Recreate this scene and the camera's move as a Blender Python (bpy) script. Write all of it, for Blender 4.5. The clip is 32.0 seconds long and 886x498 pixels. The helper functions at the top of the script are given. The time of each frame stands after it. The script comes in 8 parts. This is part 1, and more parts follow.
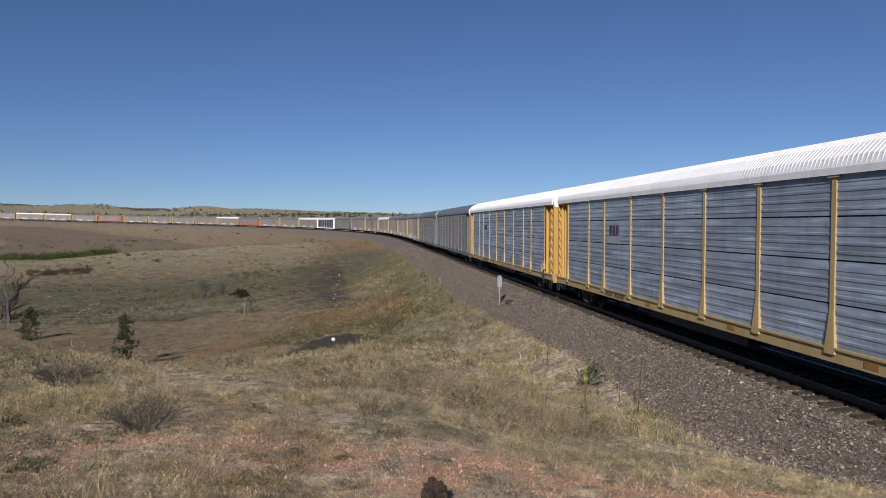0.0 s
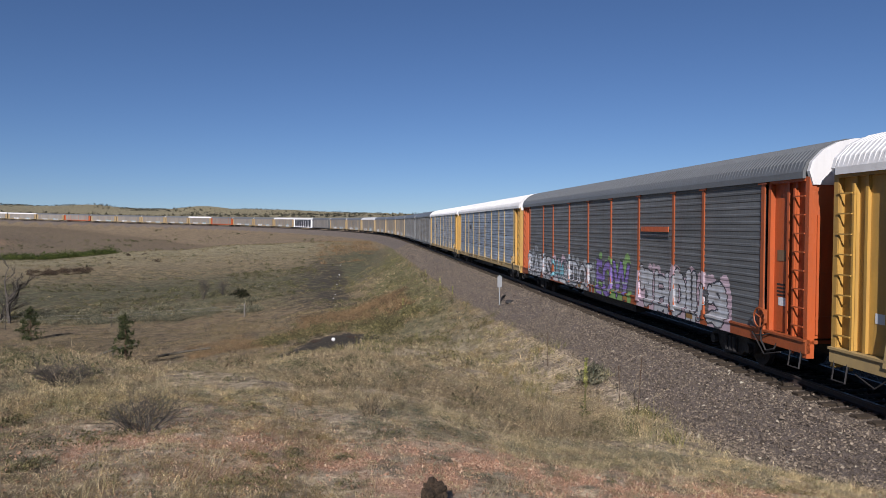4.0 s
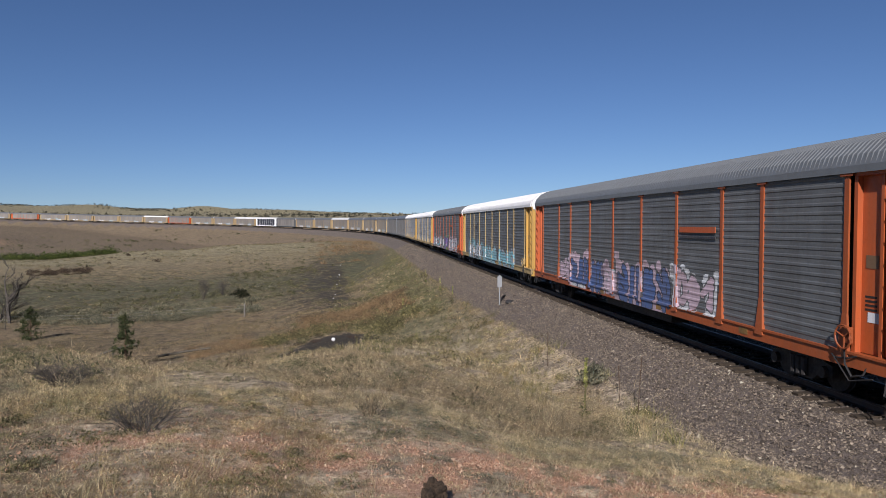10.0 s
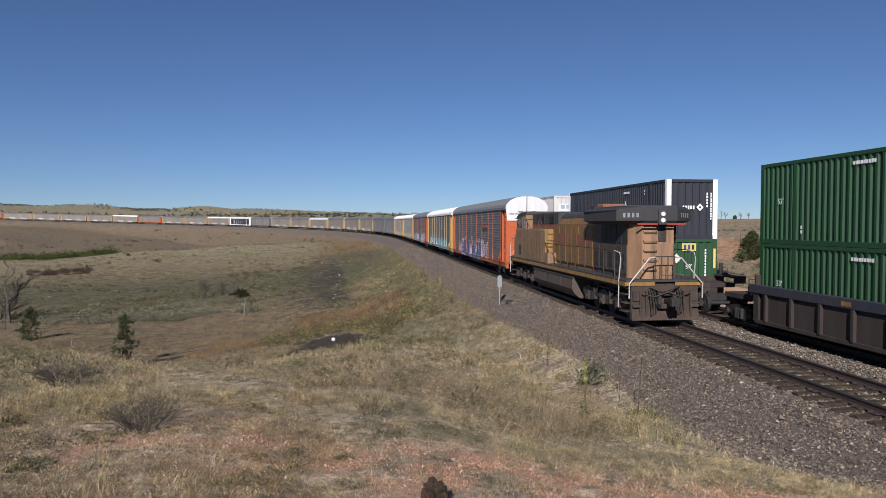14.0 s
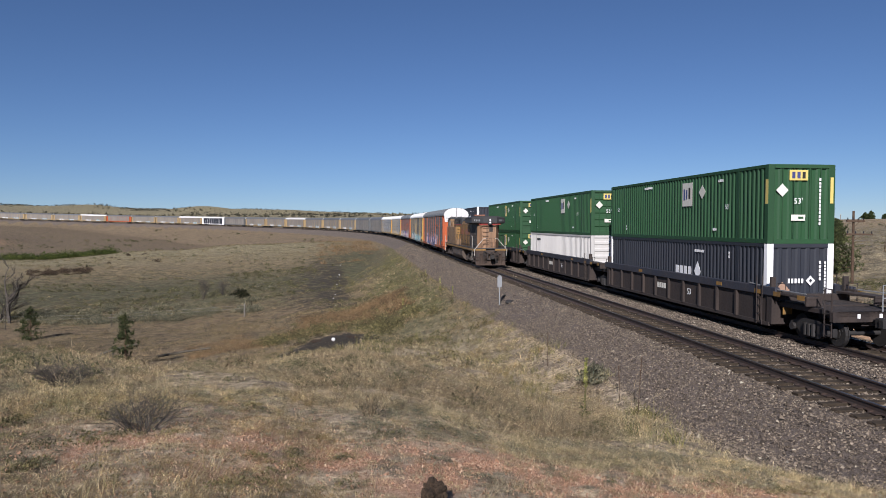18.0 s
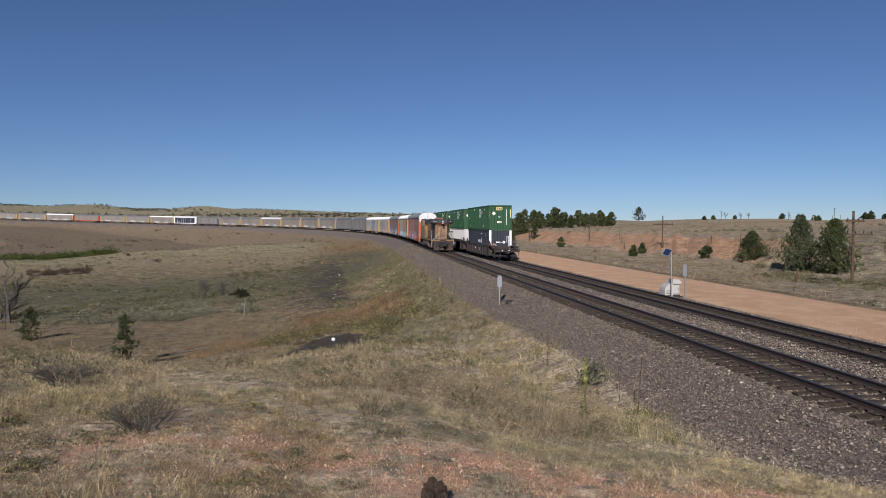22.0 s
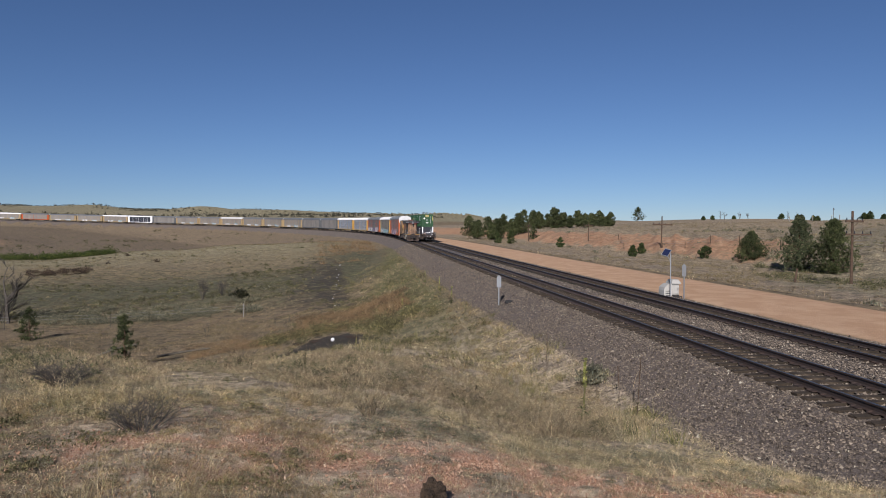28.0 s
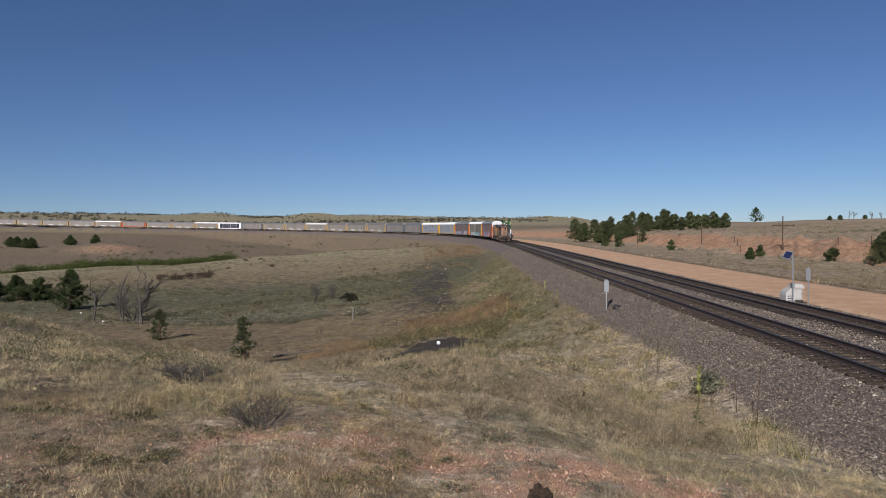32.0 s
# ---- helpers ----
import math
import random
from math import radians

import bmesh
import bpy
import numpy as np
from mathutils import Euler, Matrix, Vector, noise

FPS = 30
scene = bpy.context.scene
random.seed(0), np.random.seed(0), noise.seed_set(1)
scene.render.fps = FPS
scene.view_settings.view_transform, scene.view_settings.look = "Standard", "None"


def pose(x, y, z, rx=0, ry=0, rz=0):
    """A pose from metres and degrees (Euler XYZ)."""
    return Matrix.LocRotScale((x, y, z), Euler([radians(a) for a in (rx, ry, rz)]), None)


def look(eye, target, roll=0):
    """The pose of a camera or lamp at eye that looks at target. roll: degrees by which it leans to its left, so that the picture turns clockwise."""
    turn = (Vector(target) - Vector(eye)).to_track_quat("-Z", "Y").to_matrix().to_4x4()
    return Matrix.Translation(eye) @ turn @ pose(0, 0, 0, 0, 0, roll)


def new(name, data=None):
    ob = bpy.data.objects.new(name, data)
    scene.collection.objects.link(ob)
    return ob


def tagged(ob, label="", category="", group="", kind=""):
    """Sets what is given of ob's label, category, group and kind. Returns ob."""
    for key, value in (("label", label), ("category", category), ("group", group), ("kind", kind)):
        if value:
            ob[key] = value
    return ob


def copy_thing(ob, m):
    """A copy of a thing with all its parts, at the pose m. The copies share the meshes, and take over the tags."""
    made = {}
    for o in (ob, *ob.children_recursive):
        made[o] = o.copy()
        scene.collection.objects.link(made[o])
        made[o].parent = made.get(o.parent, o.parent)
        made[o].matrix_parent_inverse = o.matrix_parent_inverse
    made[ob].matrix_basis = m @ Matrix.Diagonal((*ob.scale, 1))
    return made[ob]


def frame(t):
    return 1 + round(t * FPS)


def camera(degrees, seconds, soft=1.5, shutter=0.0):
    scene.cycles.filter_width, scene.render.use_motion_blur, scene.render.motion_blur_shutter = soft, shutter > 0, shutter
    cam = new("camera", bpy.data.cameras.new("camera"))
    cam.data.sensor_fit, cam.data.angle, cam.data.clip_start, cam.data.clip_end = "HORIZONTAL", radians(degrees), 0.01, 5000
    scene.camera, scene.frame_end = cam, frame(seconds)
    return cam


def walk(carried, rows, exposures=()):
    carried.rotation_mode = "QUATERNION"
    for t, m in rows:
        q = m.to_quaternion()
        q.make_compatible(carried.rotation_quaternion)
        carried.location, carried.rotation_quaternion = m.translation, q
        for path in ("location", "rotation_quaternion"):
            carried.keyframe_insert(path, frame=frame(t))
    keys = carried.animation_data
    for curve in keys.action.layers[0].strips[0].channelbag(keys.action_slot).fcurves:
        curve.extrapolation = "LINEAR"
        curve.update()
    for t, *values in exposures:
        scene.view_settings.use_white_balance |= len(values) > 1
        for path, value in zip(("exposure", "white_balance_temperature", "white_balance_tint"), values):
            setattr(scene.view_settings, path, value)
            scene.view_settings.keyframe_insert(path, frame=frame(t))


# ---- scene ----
cam = camera(64.3, 32.0, soft=0.85, shutter=0.0)
EYE = (0.0, 0.0, 3.57)


def aim(yaw, pitch, roll=0.0):
    """The camera on its tripod, turned left by yaw and up by pitch."""
    a, b = radians(yaw), radians(pitch)
    way = Vector((-math.sin(a) * math.cos(b), math.cos(a) * math.cos(b), math.sin(b)))
    return look(EYE, Vector(EYE) + way, -roll)


walk(cam, [(0.0, aim(0, -1.318)), (24.5, aim(0, -1.318)), (25.0, aim(-0.01, -1.34)), (25.5, aim(-0.025, -1.34)), (27.0, aim(-0.07, -1.325)), (27.5, aim(-0.076, -1.318)),
           (28.0, aim(-0.058, -1.304)), (28.5, aim(0.873, -1.272, 0.12)), (29.0, aim(2.087, -1.211, 0.19)),
           (29.5, aim(3.304, -1.135, 0.234)), (30.0, aim(4.046, -1.119, 0.267)), (30.5, aim(4.734, -1.10, 0.30)),
           (31.0, aim(6.305, -1.033, 0.395)), (31.5, aim(7.278, -0.988, 0.441)), (32.0, aim(8.437, -0.938, 0.52))],
     exposures=[(0.0, 0.32, 5800, 17), (2.0, 0.33, 5800, 17), (7.0, 0.37, 5800, 17), (14.0, 0.38, 5800, 17), (17.0, 0.43, 5800, 17), (20.0, 0.41, 5800, 17), (21.0, 0.33, 5800, 17), (22.0, 0.31, 5800, 17), (24.0, 0.28, 5800, 17), (32.0, 0.28, 5800, 17)])

# ---------------------------------------------------------------- light
SUN_EL, SUN_AZ = radians(29.0), math.atan2(-0.198, -0.98)      # azimuth from +y towards +x
world = bpy.data.worlds.new("sky")
scene.world = world
world.use_nodes = True
wn = world.node_tree.nodes
wl = world.node_tree.links
sky = wn.new("ShaderNodeTexSky")
sky.sky_type = "NISHITA"
sky.sun_disc = False
sky.sun_elevation = SUN_EL
sky.sun_rotation = SUN_AZ
sky.altitude = 2400
sky.air_density = 1.0
sky.dust_density = 0.1
sky.ozone_density = 4.5
wn["Background"].inputs[1].default_value = 0.047
wl.new(sky.outputs[0], wn["Background"].inputs[0])
sun = new("sun", bpy.data.lights.new("sun", "SUN"))
sun.data.energy = 5.0
sun.data.angle = radians(0.53)
sun.data.color = (1.0, 0.93, 0.83)
sun_dir = Vector((math.sin(SUN_AZ) * math.cos(SUN_EL), math.cos(SUN_AZ) * math.cos(SUN_EL), math.sin(SUN_EL)))
sun.matrix_world = look(sun_dir * 50, (0, 0, 0))

# ---------------------------------------------------------------- line of the railway
GAP = 4.75            # between the two tracks' middles
FAR_DROP = 0.22       # the far track lies a little lower
GAUGE = 1.505         # between rail heads' middles
CAR = 28.315          # pitch of the rack cars
S_MIN, S_MAX = -240.0, 1300.0


def _line():
    s = np.arange(S_MIN, S_MAX, 1.0)
    bend = 0.00227 * np.clip((s - 111.8) / 131.0, 0, 1) - 0.00202 * np.clip((s - 735.5) / 60, 0, 1)
    th = 0.11715 + np.cumsum(bend)
    x, y = np.zeros(len(s)), np.zeros(len(s))
    x[1:] = np.cumsum(-np.sin(th))[:-1]
    y[1:] = np.cumsum(np.cos(th))[:-1]
    k = int(-S_MIN)
    x += 10.194 - x[k]
    y += 10.0 - y[k]
    q = np.maximum(s, 0) / 100
    z = 1.098 * s / 100 + 0.1246 * q * q
    return s, x, y, z, th


LS, LX, LY, LZ, LT = _line()


def line_at(s, off=0.0, up=0.0):
    """A place on the line, s metres along it, off metres to its right; and the heading there."""
    a = float(np.interp(s, LS, LT))
    return Vector((float(np.interp(s, LS, LX)) + off * math.cos(a), float(np.interp(s, LS, LY)) + off * math.sin(a),
                   float(np.interp(s, LS, LZ)) + up)), a


def line_pose(s, off=0.0, up=0.0):
    """A still thing beside the line: its x along the line."""
    p, a = line_at(s, off, up)
    return pose(p.x, p.y, p.z, 0, 0, math.degrees(a) + 90)


def car_pose(s_mid, half, off=0.0, up=0.0):
    """A car that stands with its two trucks on the line: x forward, y to its left."""
    a, _ = line_at(s_mid - half, off, up)
    b, _ = line_at(s_mid + half, off, up)
    d = (b - a).normalized()
    left = Vector((0, 0, 1)).cross(d).normalized()
    upv = d.cross(left)
    m = Matrix((d, left, upv)).transposed().to_4x4()
    m.translation = (a + b) / 2
    return m


def near_line(x, y):
    """For arrays of places: the distance along the line and the offset to its right."""
    k = np.arange(0, len(LS), 6)
    s_out, d_out = np.empty(len(x)), np.empty(len(x))
    for i in range(0, len(x), 20000):
        xx, yy = x[i:i + 20000], y[i:i + 20000]
        j = k[np.argmin((xx[:, None] - LX[k]) ** 2 + (yy[:, None] - LY[k]) ** 2, axis=1)]
        for _ in range(3):
            tx, ty = -np.sin(LT[j]), np.cos(LT[j])
            along = (xx - LX[j]) * tx + (yy - LY[j]) * ty
            j = np.clip(j + np.round(along).astype(int), 0, len(LS) - 1)
        tx, ty = -np.sin(LT[j]), np.cos(LT[j])
        along = (xx - LX[j]) * tx + (yy - LY[j]) * ty
        s_out[i:i + 20000] = LS[j] + along
        d_out[i:i + 20000] = (xx - LX[j]) * np.cos(LT[j]) + (yy - LY[j]) * np.sin(LT[j])
    return s_out, d_out


# ---------------------------------------------------------------- lie of the land
_rng = np.random.default_rng(7)
_LAT = _rng.random((256, 256))


def vnoise(x, y):
    """Smooth noise, 0 to 1, for arrays."""
    xi, yi = np.floor(x).astype(int), np.floor(y).astype(int)
    u, v = x - xi, y - yi
    u, v = u * u * (3 - 2 * u), v * v * (3 - 2 * v)
    a, b = _LAT[xi % 256, yi % 256], _LAT[(xi + 1) % 256, yi % 256]
    c, d = _LAT[xi % 256, (yi + 1) % 256], _LAT[(xi + 1) % 256, (yi + 1) % 256]
    return (a * (1 - u) + b * u) * (1 - v) + (c * (1 - u) + d * u) * v


def fbm(x, y, octaves=4):
    t, amp, tot = 0.0, 1.0, 0.0
    for o in range(octaves):
        t = t + amp * vnoise(x * 2 ** o + 17.3 * o, y * 2 ** o + 9.1 * o)
        tot += amp
        amp *= 0.5
    return t / tot


def smax(a, b, k):
    h = np.clip(0.5 + 0.5 * (a - b) / k, 0, 1)
    return b + (a - b) * h + k * h * (1 - h)


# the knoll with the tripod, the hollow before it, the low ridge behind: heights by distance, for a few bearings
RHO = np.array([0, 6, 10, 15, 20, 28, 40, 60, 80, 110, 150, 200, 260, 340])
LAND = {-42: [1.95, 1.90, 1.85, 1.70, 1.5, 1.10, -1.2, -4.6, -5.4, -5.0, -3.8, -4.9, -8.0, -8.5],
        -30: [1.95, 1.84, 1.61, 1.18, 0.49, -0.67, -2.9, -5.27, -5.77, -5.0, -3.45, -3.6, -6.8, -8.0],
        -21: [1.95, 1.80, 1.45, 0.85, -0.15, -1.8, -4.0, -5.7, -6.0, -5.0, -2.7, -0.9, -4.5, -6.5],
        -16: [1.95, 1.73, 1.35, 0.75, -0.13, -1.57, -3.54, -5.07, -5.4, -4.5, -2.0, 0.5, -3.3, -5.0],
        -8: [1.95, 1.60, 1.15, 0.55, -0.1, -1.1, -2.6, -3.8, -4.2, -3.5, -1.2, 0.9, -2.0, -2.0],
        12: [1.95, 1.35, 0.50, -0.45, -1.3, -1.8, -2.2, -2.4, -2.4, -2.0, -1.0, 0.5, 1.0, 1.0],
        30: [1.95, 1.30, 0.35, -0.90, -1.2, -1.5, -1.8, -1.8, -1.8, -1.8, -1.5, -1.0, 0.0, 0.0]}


def _pchip(xq, xs, ys):
    """Monotone smooth interpolation."""
    h, d = np.diff(xs), np.diff(ys) / np.diff(xs)
    m = np.zeros(len(xs))
    same = d[1:] * d[:-1] > 0
    w1, w2 = 2 * h[1:] + h[:-1], h[1:] + 2 * h[:-1]
    m[1:-1][same] = ((w1 + w2)[same] / (w1[same] / d[:-1][same] + w2[same] / d[1:][same]))
    m[0], m[-1] = d[0], 0
    i = np.clip(np.searchsorted(xs, xq) - 1, 0, len(xs) - 2)
    t = np.clip((xq - xs[i]) / h[i], 0, 1)
    return ((1 + 2 * t) * (1 - t) ** 2 * ys[i] + t * (1 - t) ** 2 * h[i] * m[i]
            + t * t * (3 - 2 * t) * ys[i + 1] + t * t * (t - 1) * h[i] * m[i + 1])


OFF = np.array([0, 1.5, 2.3, 3.4, 4.75, 6.1, 6.9, 8.2, 12, 16.5, 19, 23, 30, 35, 40, 46, 80, 140, 200, 320, 600])
RISE = np.array([-0.236, -0.245, -0.28, -0.41, -0.462, -0.475, -0.54, -0.75, -0.7, -0.75, -1.15, -1.0, -1.2, -1.3, 0.7, 2.0, 3.3, 5.6, 6.8, 7.5, 8.0])


def land(x, y, fine=True):
    """Height of the ground, and what covers it, for arrays of places."""
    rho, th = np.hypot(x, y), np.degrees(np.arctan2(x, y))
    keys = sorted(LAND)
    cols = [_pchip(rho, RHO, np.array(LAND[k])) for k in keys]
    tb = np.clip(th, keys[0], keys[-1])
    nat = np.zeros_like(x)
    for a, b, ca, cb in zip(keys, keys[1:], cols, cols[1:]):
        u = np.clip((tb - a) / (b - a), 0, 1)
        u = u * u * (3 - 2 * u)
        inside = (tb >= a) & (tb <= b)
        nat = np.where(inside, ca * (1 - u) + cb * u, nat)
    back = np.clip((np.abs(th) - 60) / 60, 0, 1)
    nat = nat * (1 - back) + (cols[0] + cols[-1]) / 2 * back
    s, d = near_line(x, y)
    zt = np.interp(s, LS, LZ)
    # the ground comes up to the fill in the distance
    up = np.clip((rho - 330) / 260, 0, 1) ** 1.2
    nat = nat + up * np.maximum(zt - 5.0 - nat, 0) * np.clip((s - 150) / 150, 0, 1)
    calm = np.clip(1.6 - rho / 260, 0, 1)
    rough = calm * (fbm(x / 9, y / 9) - 0.5) * np.clip(rho / 30, 0.25, 1.0) * 0.9 + (fbm(x / 60 + 5, y / 60, 3) - 0.5) * np.clip((rho - 60) / 150, 0, 1) * 3.0
    nat = nat + rough
    hollow = nat
    # left of the line: the stone bank of the line, or the natural ground where that is higher
    ad = -d
    bank = zt - 0.236 - 0.015 * np.clip((ad - 0.9) / 0.5, 0, 1) - 0.05 * np.clip((ad - 1.4) / 0.5, 0, 1) - np.maximum(ad - 1.95, 0) / 2.25
    cut = zt - 0.80 + np.maximum(ad - 2.7, 0) * 0.75
    soft_bank = zt - 0.28 - 2.6 - np.maximum(ad - 7.7, 0) / 1.75
    left = smax(np.minimum(hollow, cut), np.maximum(bank, np.minimum(soft_bank + 1.0, soft_bank + 0.3 * fbm(x / 3, y / 3))), 0.25)
    # right of the line: the second track, a dirt road, a red cutting and the hill
    far = np.clip((s - 330) / 200, 0, 1)
    shape = _pchip(np.clip(d, 0, 599), OFF, RISE)
    plain = np.where(d > 7, -0.5 + 0.020 * np.maximum(d - 7, 0), -0.3)
    knob = np.clip((fbm(x / 70 + 3, y / 70 + 8, 3) - 0.35) * 2.2, 0.3, 1.3)
    right = zt + shape * (1 - far) * np.where(d > 32, 0.72 + 0.28 * knob, 1) + plain * far
    right = right + np.where(d > 17, calm * (fbm(x / 7, y / 7) - 0.5) * 0.7 * np.clip((d - 17) / 10, 0, 1), 0)
    right = right + np.where((d > 34) & (d < 52), calm * ((fbm(x / 3.1, y / 3.1) - 0.5) * 1.6 + (fbm(th * 2.4, rho / 22, 3) - 0.5) * 1.1 * np.clip((rho - 78) / 25, 0, 1)), 0) * (1 - far)
    z = np.where(d < 0, left, right)
    # open country
    out = np.clip((rho - 520) / 700, 0, 1) * np.clip((np.abs(d) - 40) / 200, 0, 1)
    hills = (fbm(x / 420 + 2.2, y / 420 + 4.7, 4) - 0.42) * 75 + 0.019 * (rho - 500)
    z = z + out * np.maximum(hills, -2) * 0.34 * (1 - 0.26 * np.clip((-th - 19) / 12, 0, 1)) * np.clip((3 - th) / 9, 0, 1) * np.clip((th + 120) / 40, 0, 1)
    z = z - np.maximum(rho - 2600, 0) * 0.03 - np.clip((th - 2) / 8, 0, 1) * np.maximum(rho - 420, 0) * 0.03 * np.clip((90 - th) / 30, 0, 1)
    # rocky knobs on the skyline, a bare red knoll before the fill
    z = z + 17 * np.exp(-((x + 537) / 85) ** 2 - ((y - 1615) / 90) ** 2) + 11 * np.exp(-((x + 748) / 70) ** 2 - ((y - 1530) / 90) ** 2)
    z = z + 4.0 * np.exp(-((x + 262) / 26) ** 2 - ((y - 392) / 30) ** 2)
    if fine:
        soil = (d < -3.0) | (d > 17)
        z = z + soil * (fbm(x / 0.55, y / 0.55, 3) - 0.5) * 0.10 * np.clip(1.6 - rho / 60, 0, 1)
        z = z + (np.abs(d - GAP / 2) < 8) * (fbm(x / 0.22, y / 0.22, 2) - 0.5) * 0.035
    return z, s, d, rho, th


def ground_z(x, y):
    return float(land(np.array([float(x)]), np.array([float(y)]), False)[0][0])

# ---------------------------------------------------------------- materials
def _nodes(name):
    m = bpy.data.materials.new(name)
    m.use_nodes = True
    return m, m.node_tree.nodes, m.node_tree.links, m.node_tree.nodes["Principled BSDF"]


def _noise(n, l, vec, scale, detail=4.0, rough=0.55):
    t = n.new("ShaderNodeTexNoise")
    t.inputs["Scale"].default_value, t.inputs["Detail"].default_value, t.inputs["Roughness"].default_value = scale, detail, rough
    l.new(vec, t.inputs["Vector"])
    return t.outputs["Fac"]


def _ramp(n, l, fac, stops):
    r = n.new("ShaderNodeValToRGB")
    el = r.color_ramp.elements
    while len(el) < len(stops):
        el.new(0.5)
    for e, (p, c) in zip(el, stops):
        e.position, e.color = p, (*c, 1) if len(c) == 3 else c
    l.new(fac, r.inputs[0])
    return r.outputs[0]


def _mix(n, l, fac, a, b, mode="MIX"):
    m = n.new("ShaderNodeMix")
    m.data_type, m.blend_type = "RGBA", mode
    for sock, v in ((m.inputs[0], fac), (m.inputs[6], a), (m.inputs[7], b)):
        if isinstance(v, (int, float)):
            sock.default_value = v
        elif isinstance(v, tuple):
            sock.default_value = (*v, 1)
        else:
            l.new(v, sock)
    return m.outputs[2]


def _bump(n, l, b, height, strength, dist):
    p = n.new("ShaderNodeBump")
    p.inputs["Strength"].default_value, p.inputs["Distance"].default_value = strength, dist
    l.new(height, p.inputs["Height"])
    l.new(p.outputs[0], b.inputs["Normal"])


def _streaks(n, l, vec, scale):
    """Noise drawn out downwards, for run marks."""
    mp = n.new("ShaderNodeMapping")
    mp.inputs["Scale"].default_value = (scale, scale, scale * 0.12)
    l.new(vec, mp.inputs["Vector"])
    return _noise(n, l, mp.outputs[0], 1.0, 5.0, 0.6)


def paint(name, colour, rough=0.5, metal=0.0, dirt=(0.13, 0.10, 0.075), amount=0.5, grain=14.0, wash=0.0):
    """Weathered paint or metal: run marks, dust and small chips; wash: pale and dull bands along the sheet's ribs. No two pieces have the same marks."""
    m, n, l, b = _nodes(name)
    tc = n.new("ShaderNodeTexCoord").outputs["Object"]
    oi = n.new("ShaderNodeObjectInfo").outputs["Random"]
    away = n.new("ShaderNodeVectorMath")
    away.operation = "MULTIPLY_ADD"
    away.inputs[1].default_value = (37.0, 53.0, 71.0)
    l.new(oi, away.inputs[0])
    l.new(tc, away.inputs[2])
    co = away.outputs[0]
    st = _streaks(n, l, co, 3.0)
    blot = _noise(n, l, co, 0.7, 5.0)
    fine = _noise(n, l, co, grain, 4.0)
    fac = _ramp(n, l, st, [(0.42, (0, 0, 0)), (0.78, (amount,) * 3)])
    fac2 = _ramp(n, l, blot, [(0.45, (0, 0, 0)), (0.8, (amount * 0.8,) * 3)])
    c = _mix(n, l, fac, colour, dirt)
    c = _mix(n, l, fac2, c, tuple(0.5 * a + 0.5 * d for a, d in zip(colour, dirt)))
    if wash:
        mp = n.new("ShaderNodeMapping")
        mp.inputs["Scale"].default_value = (0.5, 0.5, 5.2)
        l.new(co, mp.inputs["Vector"])
        band_ = _noise(n, l, mp.outputs[0], 1.0, 5.0, 0.65)
        lo, hi = 1 - 0.35 * wash, 1 + 0.5 * wash
        c = _mix(n, l, 1.0, c, _ramp(n, l, band_, [(0.34, (lo,) * 3), (0.52, (1.0,) * 3), (0.68, (hi,) * 3)]), "MULTIPLY")
    chip = _ramp(n, l, _noise(n, l, co, grain * 0.6, 6.0, 0.75), [(0.60, (0, 0, 0)), (0.68, (amount * 0.7,) * 3)])
    c = _mix(n, l, chip, c, dirt)
    var = _ramp(n, l, oi, [(0, (0.88,) * 3), (1, (1.08,) * 3)])
    c = _mix(n, l, 1.0, c, var, "MULTIPLY")
    l.new(c, b.inputs["Base Color"])
    l.new(_ramp(n, l, fine, [(0.3, (rough * 0.8,) * 3), (0.7, (min(1, rough * 1.25),) * 3)]), b.inputs["Roughness"])
    b.inputs["Metallic"].default_value = metal
    _bump(n, l, b, fine, 0.15, 0.01)
    return m


def warm(c):
    """Takes some blue out of an earthy colour."""
    return (c[0] * 1.03, c[1] * 1.0, c[2] * 0.80)


def matt(name, stops, scale=3.0, rough=0.9, bump=0.4, dist=0.03, per_island=False, fine=30.0):
    """A dull natural stuff whose colour runs through the stops."""
    m, n, l, b = _nodes(name)
    co = n.new("ShaderNodeTexCoord").outputs["Object"]
    if per_island:
        fac = n.new("ShaderNodeNewGeometry").outputs["Random Per Island"]
    else:
        fac = _noise(n, l, co, scale, 6.0, 0.6)
    c = _ramp(n, l, fac, [(p, warm(q)) for p, q in stops])
    f2 = _noise(n, l, co, fine, 3.0)
    c = _mix(n, l, 1.0, c, _ramp(n, l, f2, [(0.3, (0.78,) * 3), (0.7, (1.15,) * 3)]), "MULTIPLY")
    l.new(c, b.inputs["Base Color"])
    b.inputs["Roughness"].default_value = rough
    b.inputs["Specular IOR Level"].default_value = 0.25
    if bump:
        _bump(n, l, b, f2, bump, dist)
    return m


